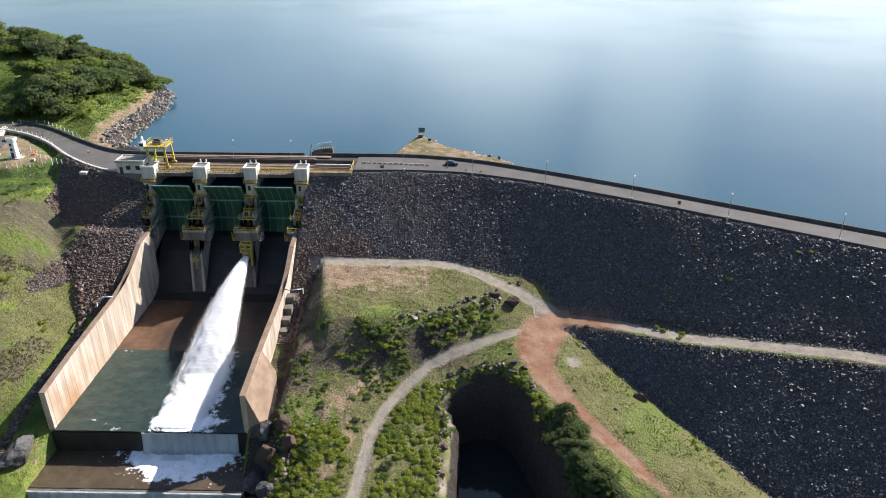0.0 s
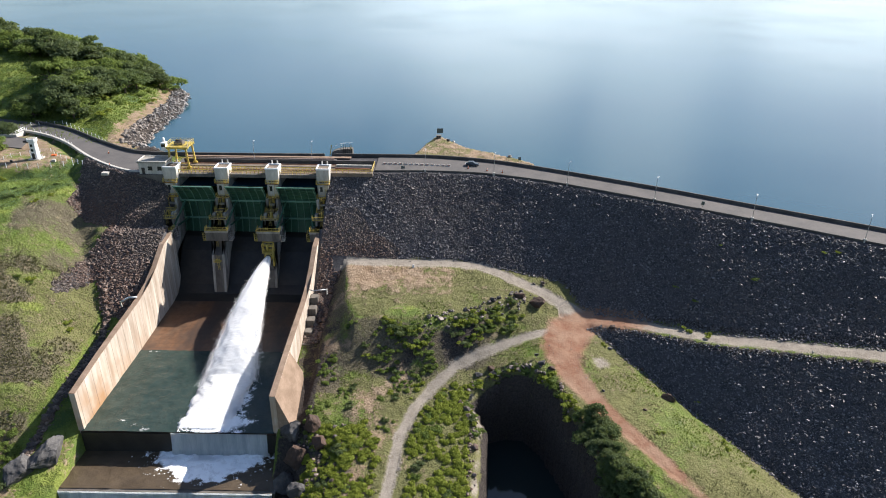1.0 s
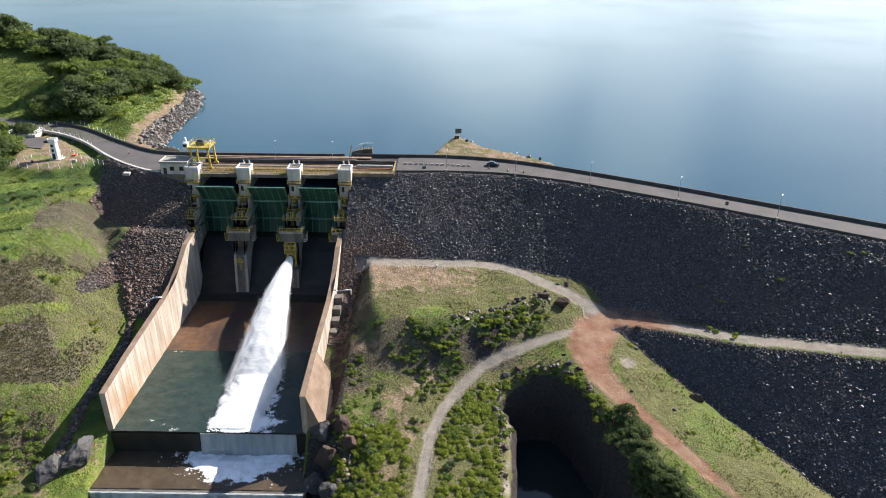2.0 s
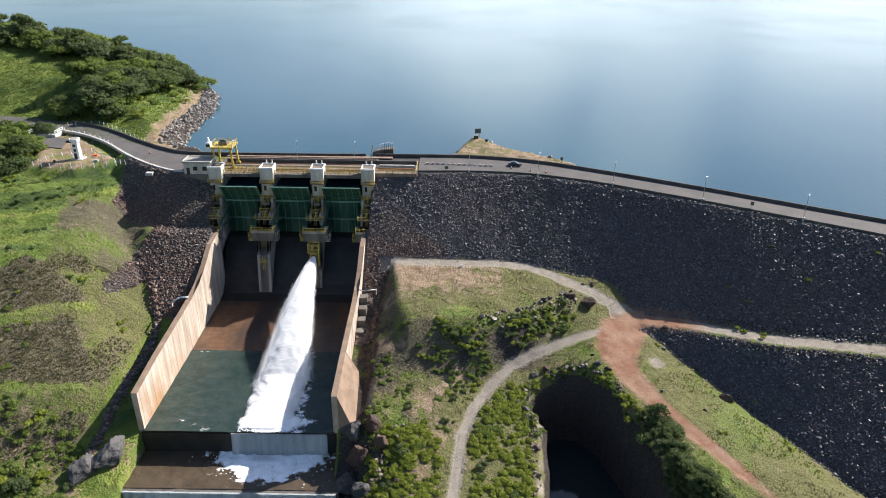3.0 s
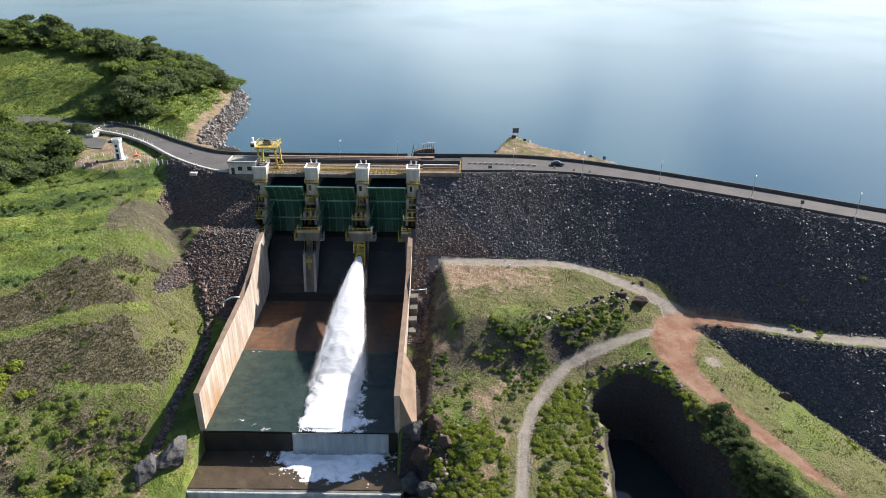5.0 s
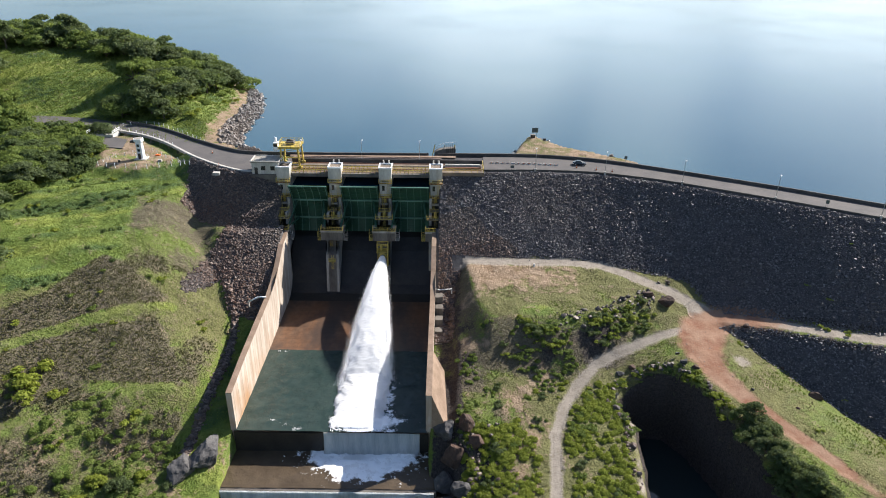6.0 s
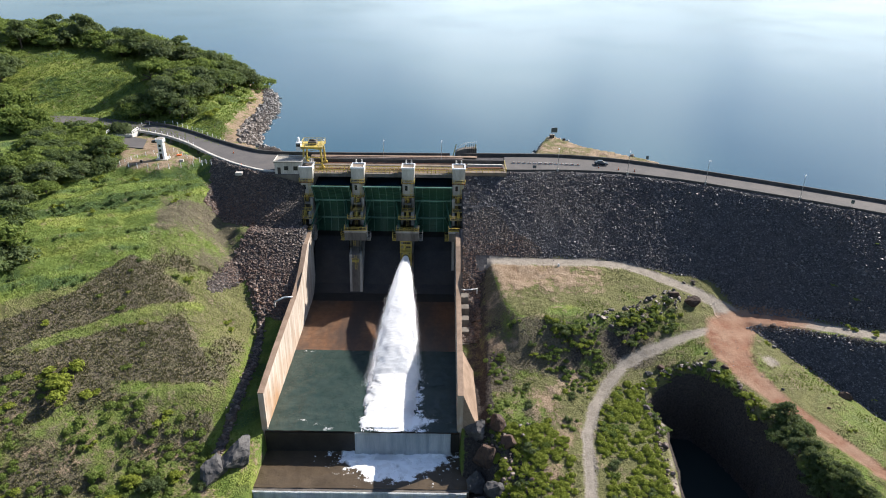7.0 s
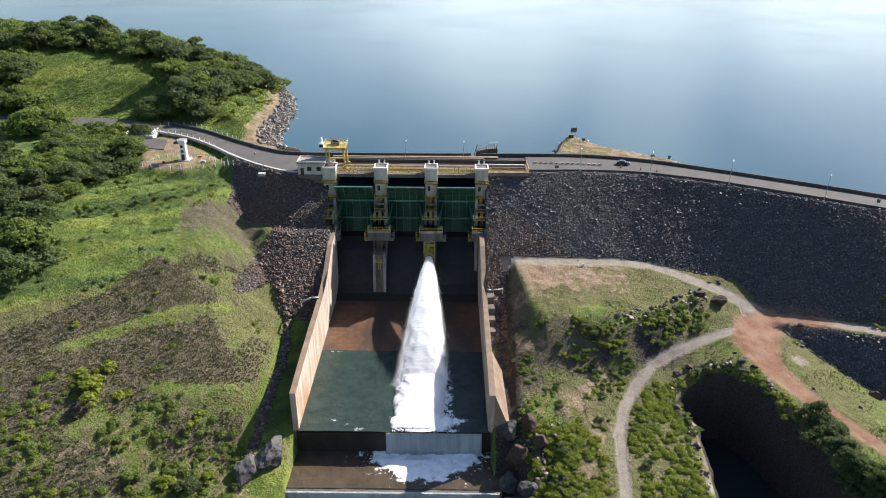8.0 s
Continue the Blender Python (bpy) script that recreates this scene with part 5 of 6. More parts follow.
def hoist_arch():
    """The curved intake screen structure behind the parapet."""
    t = empty("intake_arch", (-41.6, 219.6, 0))
    for x in (-3.3, 0.0, 3.3):
        bm = bmesh.new()
        P = [Vector((x - 1.2 + 1.2 * math.sin(a) , -0.5 + 1.4 * math.cos(a), -2.0 + 5.4 * math.sin(a))) for a in [math.pi * k / 20 for k in range(11)]]
        for p, q in zip(P[:-1], P[1:]):
            beam(bm, p, q, 0.22)
        part("arch_rib", bm, yellow_paint if x else concrete_pale, t)
    bm = bmesh.new()
    n = 12
    pts = [(-3.6, 0.0)] + [(-3.6 + 6.4 * (1 - math.cos(math.pi / 2 * k / n)), 1.9 * math.sin(math.pi / 2 * k / n)) for k in range(1, n + 1)] + [(3.6, 1.9), (3.6, -1.5), (-3.6, -1.5)]
    va = [bm.verts.new((x, 0.4, z)) for x, z in pts]
    vb = [bm.verts.new((x, 2.6, z)) for x, z in pts]
    for i in range(len(pts)):
        j = (i + 1) % len(pts)
        bm.faces.new((va[i], va[j], vb[j], vb[i]))
    bm.faces.new(va)
    bm.faces.new(vb[::-1])
    part("screen_body", bm, concrete_dark, t)
    for k in range(5):
        bm = bmesh.new()
        x = 0.6 + 0.65 * k
        beam(bm, (x, 0.25, -0.5), (x, 0.25, 3.6), 0.14)
        part("screen_bar", bm, dark_metal, t)
    bm = bmesh.new()
    for k in range(12):
        a, b = math.pi / 2 * k / n, math.pi / 2 * (k + 1) / n
        beam(bm, (-3.6 + 6.4 * (1 - math.cos(a)), 0.3, 3.4 * math.sin(a) + 0.7), (-3.6 + 6.4 * (1 - math.cos(b)), 0.3, 3.4 * math.sin(b) + 0.7), 0.12)
    beam(bm, (2.8, 0.3, 4.1), (3.6, 0.3, 4.1), 0.12)
    part("hand_rail", bm, white_paint, t)
    return tagged(t, "curved concrete trash-rack structure with pale rails by the lake", "trash rack")


hoist_arch()
# steps and pipes beside the east wall, pipe over the west wall
for k in range(5):
    o = part("concrete_step", bbox(-43.7, -41.6, 150.5 + k * 3.4 - 1.2, 150.5 + k * 3.4 + 1.2, -31.5 + k * 1.1, -29.2 + k * 1.55, 0.06), concrete_dark)
    tagged(o, "weathered concrete block step beside the chute wall", "step", "steps beside the chute wall")


def pipe(pts, r, mat, label):
    t = empty("drain_pipe", pts[0])
    for p, q in zip(pts[:-1], pts[1:]):
        bm = bmesh.new()
        tube(bm, Vector(p) - Vector(pts[0]), Vector(q) - Vector(pts[0]), r, seg=8)
        part("pipe_length", bm, mat, t, smooth=True)
    bm = bmesh.new()
    d = Vector(pts[-1]) - Vector(pts[0])
    beam(bm, d + Vector((0, 0, -1.5)), d + Vector((0, 0, 0.2)), 0.3)
    part("support", bm, concrete_pale, t)
    return tagged(t, label, "pipe")


pipe([(-89.4, 158.5, -21.0), (-91.5, 158.2, -20.9), (-94.5, 159.2, -23.0)], 0.22, white_paint, "white drain pipe bent over the chute wall")
pipe([(-44.0, 163.5, -20.6), (-42.6, 163.2, -20.8), (-39.2, 165.0, -21.4)], 0.16, steel, "grey steel pipe bent over the shaded wall")


# ---------------- along the road ----------------
def lamp_post(x, y, ang):
    t = empty("lamp_post", (x, y, 0))
    bm = bmesh.new()
    box(bm, -0.3, 0.3, -0.3, 0.3, -0.8, 0.9)
    part("footing", bm, kerb_mat, t, "pale concrete footing")
    bm = bmesh.new()
    tube(bm, (0, 0, 0.9), (0, 0, 7.0), 0.09, 0.05)
    part("pole", bm, steel, t)
    bm = bmesh.new()
    tube(bm, (0, 0, 6.9), (0.7 * math.cos(ang), 0.7 * math.sin(ang), 7.15), 0.04)
    part("arm", bm, steel, t)
    bm = bmesh.new()
    bmesh.ops.create_uvsphere(bm, u_segments=10, v_segments=6, radius=0.24, matrix=Matrix.Translation((0.9 * math.cos(ang), 0.9 * math.sin(ang), 7.15)) @ Matrix.Diagonal((1.3, 0.8, 0.55, 1)))
    part("lantern", bm, white_paint, t, "white lantern", True)
    return tagged(t, "slender grey street lamp with a white lantern", "street lamp", "lamps along the dam")


for x, y, a in ((30.2, 193.2, 1.1), (53.3, 181.4, 1.1), (76.1, 168.5, 1.1), (99.3, 155.5, 1.1), (122, 142.7, 1.1), (-68.4, 209.9, 1.5), (-49.8, 209.9, 1.5), (-13, 203.6, 1.5), (8.5, 201.2, 1.3)):
    lamp_post(x, y, a)


def road_sign(name, x, y, z, w, h, top, ang, label, mat=sign_back):
    t = empty(name, (x, y, z))
    t.rotation_euler = (0, 0, ang)
    for s in ((-w * 0.3, w * 0.3) if w > 1 else (0.0,)):
        bm = bmesh.new()
        beam(bm, (s, 0, -0.5), (s, 0, top - 0.05), 0.09)
        part("sign_post", bm, wood, t)
    part("panel", bbox(-w / 2, w / 2, -0.05, 0.03, top - h, top, 0.01), mat, t)
    part("panel_frame", bbox(-w / 2 - 0.05, w / 2 + 0.05, 0.034, 0.06, top - h - 0.05, top + 0.05), steel, t)
    return tagged(t, label, "sign")


road_sign("road_sign", -20.1, 205.2, 0, 1.1, 0.8, 1.2, 0.1, "small dark sign board standing on the road edge")
road_sign("road_sign", 17.5, 212.4, 0, 0.8, 1.0, 2.4, -0.4, "small dark green sign at the lake parapet")
road_sign("road_sign", 65.2, 176.0, 0, 0.8, 1.0, 2.2, -0.5, "small dark sign above the rock slope")
road_sign("road_sign", -112, 220.3, 0, 1.0, 0.7, 1.9, 0.2, "small dark sign behind the road bend")
road_sign("spit_sign", -8.8, 241.8, -1.0, 2.2, 1.7, 4.2, 0.1, "large grey-green sign board on two posts on the spit")
road_sign("spit_notice", -5.8, 237.5, -1.0, 1.0, 0.8, 1.5, 0.0, "small dark notice board on the spit", dark_metal)
road_sign("track_sign", 16.6, 139.6, -25.3, 1.0, 0.6, 0.95, 0.15, "small dark board sign at the pit rim", dark_metal)
road_sign("pad_notice", -146.4, 207.8, -0.9, 0.8, 0.8, 1.3, 0.0, "small black notice by the fence", dark_metal)
hut = empty("meter_box", (-9.3, 243.2, -1.0))
part("box_body", bbox(-0.8, 0.8, -0.6, 0.6, -0.4, 1.2, 0.04), dark_metal, hut)
part("box_roof", bbox(-0.9, 0.9, -0.7, 0.7, 1.2, 1.32), concrete_dark, hut)
tagged(hut, "dark metal meter box on the rocky spit", "box")


def bollard(x, y, z=0.0, h=0.9, mat=white_paint):
    t = empty("bollard", (x, y, z))
    bm = bmesh.new()
    tube(bm, (0, 0, -0.3), (0, 0, h), 0.11, 0.09)
    part("shaft", bm, mat, t)
    bm = bmesh.new()
    tube(bm, (0, 0, h), (0, 0, h + 0.06), 0.13, 0.08)
    part("cap", bm, mat, t)
    return t


def cone(x, y):
    t = empty("traffic_cone", (x, y, 0.0))
    part("base", bbox(-0.28, 0.28, -0.28, 0.28, 0.0, 0.06, 0.01), rubber, t)
    bm = bmesh.new()
    tube(bm, (0, 0, 0.06), (0, 0, 0.95), 0.22, 0.05, 12)
    part("cone_body", bm, orange_plastic, t, smooth=True)
    bm = bmesh.new()
    tube(bm, (0, 0, 0.45), (0, 0, 0.65), 0.148, 0.112, 12)
    part("white_band", bm, white_paint, t, smooth=True)
    return tagged(t, "orange traffic cone with a white band on the road", "traffic cone", "cones on the road")


c0 = cone(0.7, 207.2)
for x, y in ((6.6, 205.3), (11.4, 203.9), (-113.4, 205.0), (-119.4, 217.5)):
    copy_thing(c0, Matrix.Translation((x, y, 0)))


def barrier(x, y, ang):
    t = empty("road_barrier", (x, y, 0))
    t.rotation_euler = (0, 0, ang)
    bm = prism_x([(-0.22, 0.0), (0.22, 0.0), (0.12, 0.25), (0.10, 0.5), (-0.10, 0.5), (-0.12, 0.25)], -0.6, 0.6)
    part("block", bm, kerb_mat, t)
    bm = bbox(-0.2, 0.2, -0.13, 0.13, 0.26, 0.44)
    part("stripe", bm, orange_plastic, t, "faded orange stripe")
    return tagged(t, "pale concrete lane barrier with an orange stripe", "barrier", "lane barriers on the road")


b0 = barrier(-26.3, 210.5, 0.0)
for k in range(1, 13):
    x = -26.3 + 1.72 * k
    copy_thing(b0, Matrix.Translation((x, 210.5 - 0.0032 * (x + 26.3) ** 2, 0)) @ Matrix.Rotation(-0.006 * (x + 26.3), 4, "Z"))


def car(x, y, ang):
    """A small saloon car."""
    t = empty("car", (x, y, 0.0))
    t.rotation_euler = (0, 0, ang)
    prof = [(-2.15, 0.35), (-2.18, 0.72), (-1.95, 0.95), (-1.5, 0.98), (1.0, 0.95), (1.9, 0.82), (2.15, 0.62), (2.15, 0.35)]
    bm = bmesh.new()
    a = [bm.verts.new((x_, -0.85, z_)) for x_, z_ in prof]
    b = [bm.verts.new((x_, 0.85, z_)) for x_, z_ in prof]
    for i in range(len(prof)):
        j = (i + 1) % len(prof)
        bm.faces.new((a[i], a[j], b[j], b[i]))
    bm.faces.new(a[::-1])
    bm.faces.new(b)
    bmesh.ops.bevel(bm, geom=bm.edges[:], offset=0.07, segments=2, affect="EDGES")
    part("body", bm, car_paint, t, smooth=True)
    prof = [(-1.75, 0.95), (-1.15, 1.42), (0.25, 1.45), (1.05, 0.93)]
    bm = bmesh.new()
    a = [bm.verts.new((x_, -0.74 if z_ < 1 else -0.6, z_)) for x_, z_ in prof]
    b = [bm.verts.new((x_, 0.74 if z_ < 1 else 0.6, z_)) for x_, z_ in prof]
    for i in range(len(prof)):
        j = (i + 1) % len(prof)
        bm.faces.new((a[i], a[j], b[j], b[i]))
    bm.faces.new(a[::-1])
    bm.faces.new(b)
    part("window_band", bm, car_glass, t, "dark glass")
    part("roof", bbox(-1.15, 0.25, -0.6, 0.6, 1.44, 1.5, 0.02), car_paint, t)
    for x_ in (-1.3, 1.35):
        for y_ in (-0.8, 0.8):
            bm = bmesh.new()
            tube(bm, (x_, y_ - 0.1, 0.32), (x_, y_ + 0.1, 0.32), 0.32, seg=16)
            w = part("wheel", bm, rubber, t, smooth=False)
            bm = bmesh.new()
            s = 1 if y_ > 0 else -1
            tube(bm, (x_, y_ + s * 0.1, 0.32), (x_, y_ + s * 0.115, 0.32), 0.19, seg=12)
            part("rim", bm, steel, w)
    for y_ in (-0.6, 0.6):
        part("headlight", bbox(-2.2, -2.1, y_ - 0.18, y_ + 0.18, 0.6, 0.76), white_paint, t)
    return tagged(t, "dark blue-grey saloon car on the crest road", "car")


car(2.1, 210.2, -0.12)

# ---------------- the pad with the white tower ----------------
def tower():
    t = empty("gauge_tower", (-141.6, 213.6, -0.9))
    part("base_slab", bbox(-1.9, 1.9, -1.7, 1.7, -0.3, 0.25, 0.05), concrete_pale, t)
    bm = bmesh.new()
    for z0, z1, r0, r1 in ((0.25, 6.0, 1.3, 1.15), (6.0, 6.9, 1.55, 1.55)):
        bmesh.ops.create_cone(bm, cap_ends=True, segments=8, radius1=r0 * 1.05, radius2=r1 * 1.05, depth=z1 - z0, matrix=Matrix.Translation((0, 0, (z0 + z1) / 2)))
    part("shaft", bm, white_paint, t, "white painted masonry shaft")
    bm = bmesh.new()
    bmesh.ops.create_cone(bm, cap_ends=True, segments=8, radius1=1.35, radius2=1.35, depth=0.1, matrix=Matrix.Translation((0, 0, 6.93)))
    part("roof", bm, concrete, t)
    part("balcony", bbox(-2.6, -1.0, -0.9, 0.6, 5.6, 6.2, 0.04), dark_metal, t, "dark balcony box")
    for z in (2.8, 4.4):
        part("window", bbox(-0.35, 0.35, -1.36, -1.16, z, z + 0.8), glass_dark, t)
    part("door", bbox(-0.45, 0.45, -1.42, -1.25, 0.25, 2.2), dark_metal, t)
    for x, y in ((2.4, -0.6), (-2.0, 0.5)):
        bm = bmesh.new()
        tube(bm, (x, y, 0), (x, y, 1.6), 0.12)
        part("pipe_post", bm, white_paint, t)
    return tagged(t, "white painted small tower on a fenced dirt pad", "tower")


tower()


def fence(pts, label, h=1.2, gap=3.0):
    t = empty("wire_fence")
    first = None
    P = [Vector(p) for p in pts]
    for a, b in zip(P[:-1], P[1:]):
        n = max(1, round((b - a).length / gap))
        for k in range(n + (1 if b is P[-1] else 0)):
            q = a.lerp(b, k / n)
            if first is None:
                bm = bmesh.new()
                tube(bm, (0, 0, -0.5), (0, 0, h), 0.1, 0.09, 6)
                first = part("post", bm, white_paint, t)
                first.matrix_basis = Matrix.Translation(q)
            else:
                again(first, t, Matrix.Translation(q))
    for z in (0.45, 0.8, 1.1):
        bm = bmesh.new()
        for a, b in zip(P[:-1], P[1:]):
            tube(bm, a + Vector((0, 0, z)), b + Vector((0, 0, z)), 0.012, seg=4)
        part("wire", bm, steel, t)
    return tagged(t, label, "fence", "fences round the pad")


fence([(-156, 207.5, -1.0), (-147, 205.6, -1.0), (-137, 206.0, -1.2), (-130, 208.2, -1.0), (-124.6, 209.8, -1.0)], "white post and wire fence round the dirt pad")
fence([(-152.5, 209.5, -1.0), (-150.5, 214.5, -0.9), (-146.5, 218.5, -0.9), (-141, 221.5, -0.9), (-134, 214.5, -0.9), (-126.5, 210.5, -1.0)], "white post and wire fence along the tower")
fence([(-163, 249.5, -0.1), (-152, 251.5, 0.2), (-142, 243.8, 0.2), (-132, 235.5, 0.0), (-126, 229.8, -0.2)], "white post and wire fence on the meadow side of the road")
kb = [p for p in EDGE_D if -163 < p.x < -134]
k0 = tagged(bollard(kb[0].x, kb[0].y + 0.1, 0.28), "white painted bollard on the road kerb", "bollard", "bollards on the kerb")
for p in kb[1::1]:
    copy_thing(k0, Matrix.Translation((p.x, p.y + 0.1, 0.28)))
ramp_w = part("concrete_ramp", bbox(-170.5, -161.2, 236.5, 242.5, -1.4, 0.12, 0.05), concrete_pale)
tagged(ramp_w, "white concrete entrance slab beside the road", "slab", kind="structure")
rail_thing([(-170.4, 236.6, 0.12), (-170.4, 242.4, 0.12)], white_paint, "white railing at the entrance slab", 1.3, 1.9, 0.08)
rail_thing([(-161.3, 236.6, 0.12), (-161.3, 242.4, 0.12)], white_paint, "white railing at the entrance slab", 1.3, 1.9, 0.08)
ob = strip("yard_paving", V2([(-172, 230), (-163, 226), (-152.5, 224)]), V2([(-170, 238), (-162, 237.5), (-155, 234)]), -0.75, 0.6, asphalt)
tagged(ob, "dark asphalt yard beside the tower pad", "paving", kind="structure")


def guard_rail():
    t = empty("guard_rail", (5.9, 145.6, -26.6))
    t.rotation_euler = (0, 0, 0.18)
    for x in (-2.0, 0.0, 2.0):
        bm = bmesh.new()
        beam(bm, (x, 0, -0.6), (x, 0, 0.85), 0.18)
        part("post", bm, wood, t)
    for z in (0.45, 0.8):
        bm = bmesh.new()
        beam(bm, (-2.3, 0, z), (2.3, 0, z), 0.16, 0.12)
        part("rail", bm, kerb_mat, t)
    return tagged(t, "short pale wooden guard rail at the track bend", "guard rail")


guard_rail()
for x, y, z, s, m in ((-113.1, 200.8, -1.2, 1.1, kerb_mat), (-137.5, 216.8, -0.9, 0.7, orange_plastic), (-134.8, 211.5, -0.9, 0.6, kerb_mat), (-101.0, 200.0, 0.0, 0.6, kerb_mat)):
    o = part("concrete_block", bbox(x - s, x + s, y - s * 0.7, y + s * 0.7, z - 0.4, z + 0.5, 0.06), m)
    tagged(o, "loose pale concrete block beside the road" if m is kerb_mat else "small orange box on the dirt pad", "block")
mk = part("marker_stone", bbox(-15.7, -15.2, 173.7, 174.1, -18.9, -17.8, 0.05), white_paint)
tagged(mk, "small white painted marker stone at the slope toe", "marker")


# ---------------- loose stones ----------------
def height_at(x, y):
    """Heights of the built sheet at places, between its grid points."""
    ix = np.clip(np.searchsorted(GX, x) - 1, 0, len(GX) - 2)
    iy = np.clip(np.searchsorted(GY, y) - 1, 0, len(GY) - 2)
    fx = (x - GX[ix]) / (GX[ix + 1] - GX[ix])
    fy = (y - GY[iy]) / (GY[iy + 1] - GY[iy])
    return (TZ[iy, ix] * (1 - fx) + TZ[iy, ix + 1] * fx) * (1 - fy) + (TZ[iy + 1, ix] * (1 - fx) + TZ[iy + 1, ix + 1] * fx) * fy


def pick(mask, x, y):
    """Values of a cover at places."""
    ix = np.clip(np.searchsorted(GX, x), 0, len(GX) - 1)
    iy = np.clip(np.searchsorted(GY, y), 0, len(GY) - 1)
    return mask[iy, ix]


def solid(n_variants, seed, small):
    """Angular stones: an icosahedron, or for small ones an octahedron, pushed out of shape."""
    if small:
        v = np.concatenate([np.eye(3), -np.eye(3)]) * 1.15
        f = np.array([[0, 1, 2], [1, 3, 2], [3, 4, 2], [4, 0, 2], [1, 0, 5], [3, 1, 5], [4, 3, 5], [0, 4, 5]])
    else:
        bm = bmesh.new()
        bmesh.ops.create_icosphere(bm, subdivisions=1, radius=1)
        v = np.array([p.co[:] for p in bm.verts])
        f = np.array([[q.index for q in p.verts] for p in bm.faces])
        bm.free()
    rng_ = np.random.default_rng(seed)
    return [v * rng_.uniform(0.72, 1.25, (len(v), 1)) * rng_.uniform(0.75, 1.2, (1, 3)) for _ in range(n_variants)], f


def scatter_solids(name, x, y, size, mat, seed, sink=0.25, squash=0.75, small=False):
    """One mesh of many separate stones lying on the land."""
    rng_ = np.random.default_rng(seed)
    variants, f = solid(8, seed, small)
    n = len(x)
    z = height_at(x, y) + size * (0.5 - sink) * 0.6
    k = rng_.integers(0, 8, n)
    base = np.array(variants)[k]
    q = rng_.normal(size=(n, 4))
    q /= np.linalg.norm(q, axis=1, keepdims=True)
    a, b, c, d = q.T
    R = np.stack([np.stack([1 - 2 * (c * c + d * d), 2 * (b * c - d * a), 2 * (b * d + c * a)], -1), np.stack([2 * (b * c + d * a), 1 - 2 * (b * b + d * d), 2 * (c * d - b * a)], -1), np.stack([2 * (b * d - c * a), 2 * (c * d + b * a), 1 - 2 * (b * b + c * c)], -1)], 1)
    P = np.einsum("nij,nvj->nvi", R, base) * (size / 2)[:, None, None]
    P[..., 2] *= squash
    P += np.stack([x, y, z], -1)[:, None, :]
    nv = base.shape[1]
    F = (f[None] + (np.arange(n) * nv)[:, None, None]).reshape(-1, 3)
    me = bpy.data.meshes.new(name)
    me.from_pydata(P.reshape(-1, 3).tolist(), [], F.tolist())
    me.materials.append(mat)
    return new(name, me)


rs = np.random.default_rng(7)


def spots(n, x0, x1, y0, y1):
    return rs.uniform(x0, x1, n), rs.uniform(y0, y1, n)


dam_only = L["on_dam"] & ((L["berm_d"] > 2.3) | (TX < 22))
x, y = spots(330000, -43, 125, 95, 204)
ok = pick(dam_only, x, y) & (pick(L["d"], x, y) > 0.6) & (pick(L["toe"], x, y) > 2.2) & ((pick(L["roads"], x, y) > 2.4) | (x > 34))
x, y = x[ok], y[ok]
s = rs.gamma(1.4, 0.105, len(x)) + 0.16
warm = (x < -27 - 9 * vnoise(x, y, 6, 81)) & (pick(L["d"], x, y) > 13 + 8 * vnoise(x, y, 5, 82))
ob = scatter_solids("riprap_stones", x[warm], y[warm], s[warm], riprap_warm, 9, small=True)
tagged(ob, "reddish brown riprap at the foot of the dam", "riprap", kind="stuff")
x, y, s = x[~warm], y[~warm], s[~warm]
ob = scatter_solids("riprap_stones", x, y, s, riprap_mat, 1, small=True)
tagged(ob, "dark broken basalt riprap covering the dam face", "riprap", kind="stuff")
x, y = spots(46000, -126, -89, 154, 214)
ok = pick(L["on_dam"], x, y) & (pick(L["d"], x, y) > 0.6) & ~((x < -106.5) & (pick(L["d"], x, y) > 15.5) & (pick(L["d"], x, y) < 19))
x, y = x[ok], y[ok]
ob = scatter_solids("riprap_stones", x, y, rs.gamma(1.8, 0.11, len(x)) + 0.2, riprap_warm, 2, small=True)
tagged(ob, "brownish broken riprap beside the spillway", "riprap", kind="stuff")
x, y = spots(2600, -43.6, -37.6, 150, 190)
ok = pick(~L["on_dam"], x, y) & (x > -43.4) & (x < -38.4)
x, y = x[ok], y[ok]
ob = scatter_solids("rubble", x, y, rs.gamma(4.0, 0.15, len(x)) + 0.2, riprap_warm, 3)
tagged(ob, "reddish rubble beside the chute wall", "rubble", kind="stuff")
x, y = spots(26000, -135, 40, 205, 330)
sh, sp = pick(L["shore"], x, y), pick(L["spit"], x, y)
ok = pick(L["up"], x, y) & (((sh > -2.5) & (sh < 6.0) & (y > 226) & (x < -100)) | ((sp > -2.0) & (sp < 0.6) & (x > -30) & (y > 218)))
x, y = x[ok], y[ok]
ob = scatter_solids("shore_stones", x, y, rs.gamma(4.0, 0.17, len(x)) + 0.3, shore_mat, 4)
tagged(ob, "grey stones along the water line", "stones", kind="stuff")
# strip of stones along the hill foot and scattered rocks by the platform
t_ = rs.uniform(0, 1, 1500)
fy = 112 + 54 * t_
fx = np.interp(fy, [95, 112, 125, 140, 157, 168, 185], [-101, -98, -96.6, -96.3, -98, -103, -112]) + rs.normal(0, 0.45, 1500)
ob = scatter_solids("ditch_stones", fx, fy, rs.gamma(4, 0.13, 1500) + 0.2, riprap_warm, 5)
tagged(ob, "brown stones lining the ditch at the hill foot", "stones", kind="stuff")
x, y = spots(7000, -40, 34, 92, 170)
p = pick(sd_poly(TX, TY, PLATFORM), x, y)
near_edge = (np.abs(p) < 3.0) & (x > -12) & (x < 22) & (y < 168)
rim = (pick(L["pit"], x, y) > -1.6) & (pick(L["pit"], x, y) < 0.4) & (y > 95)
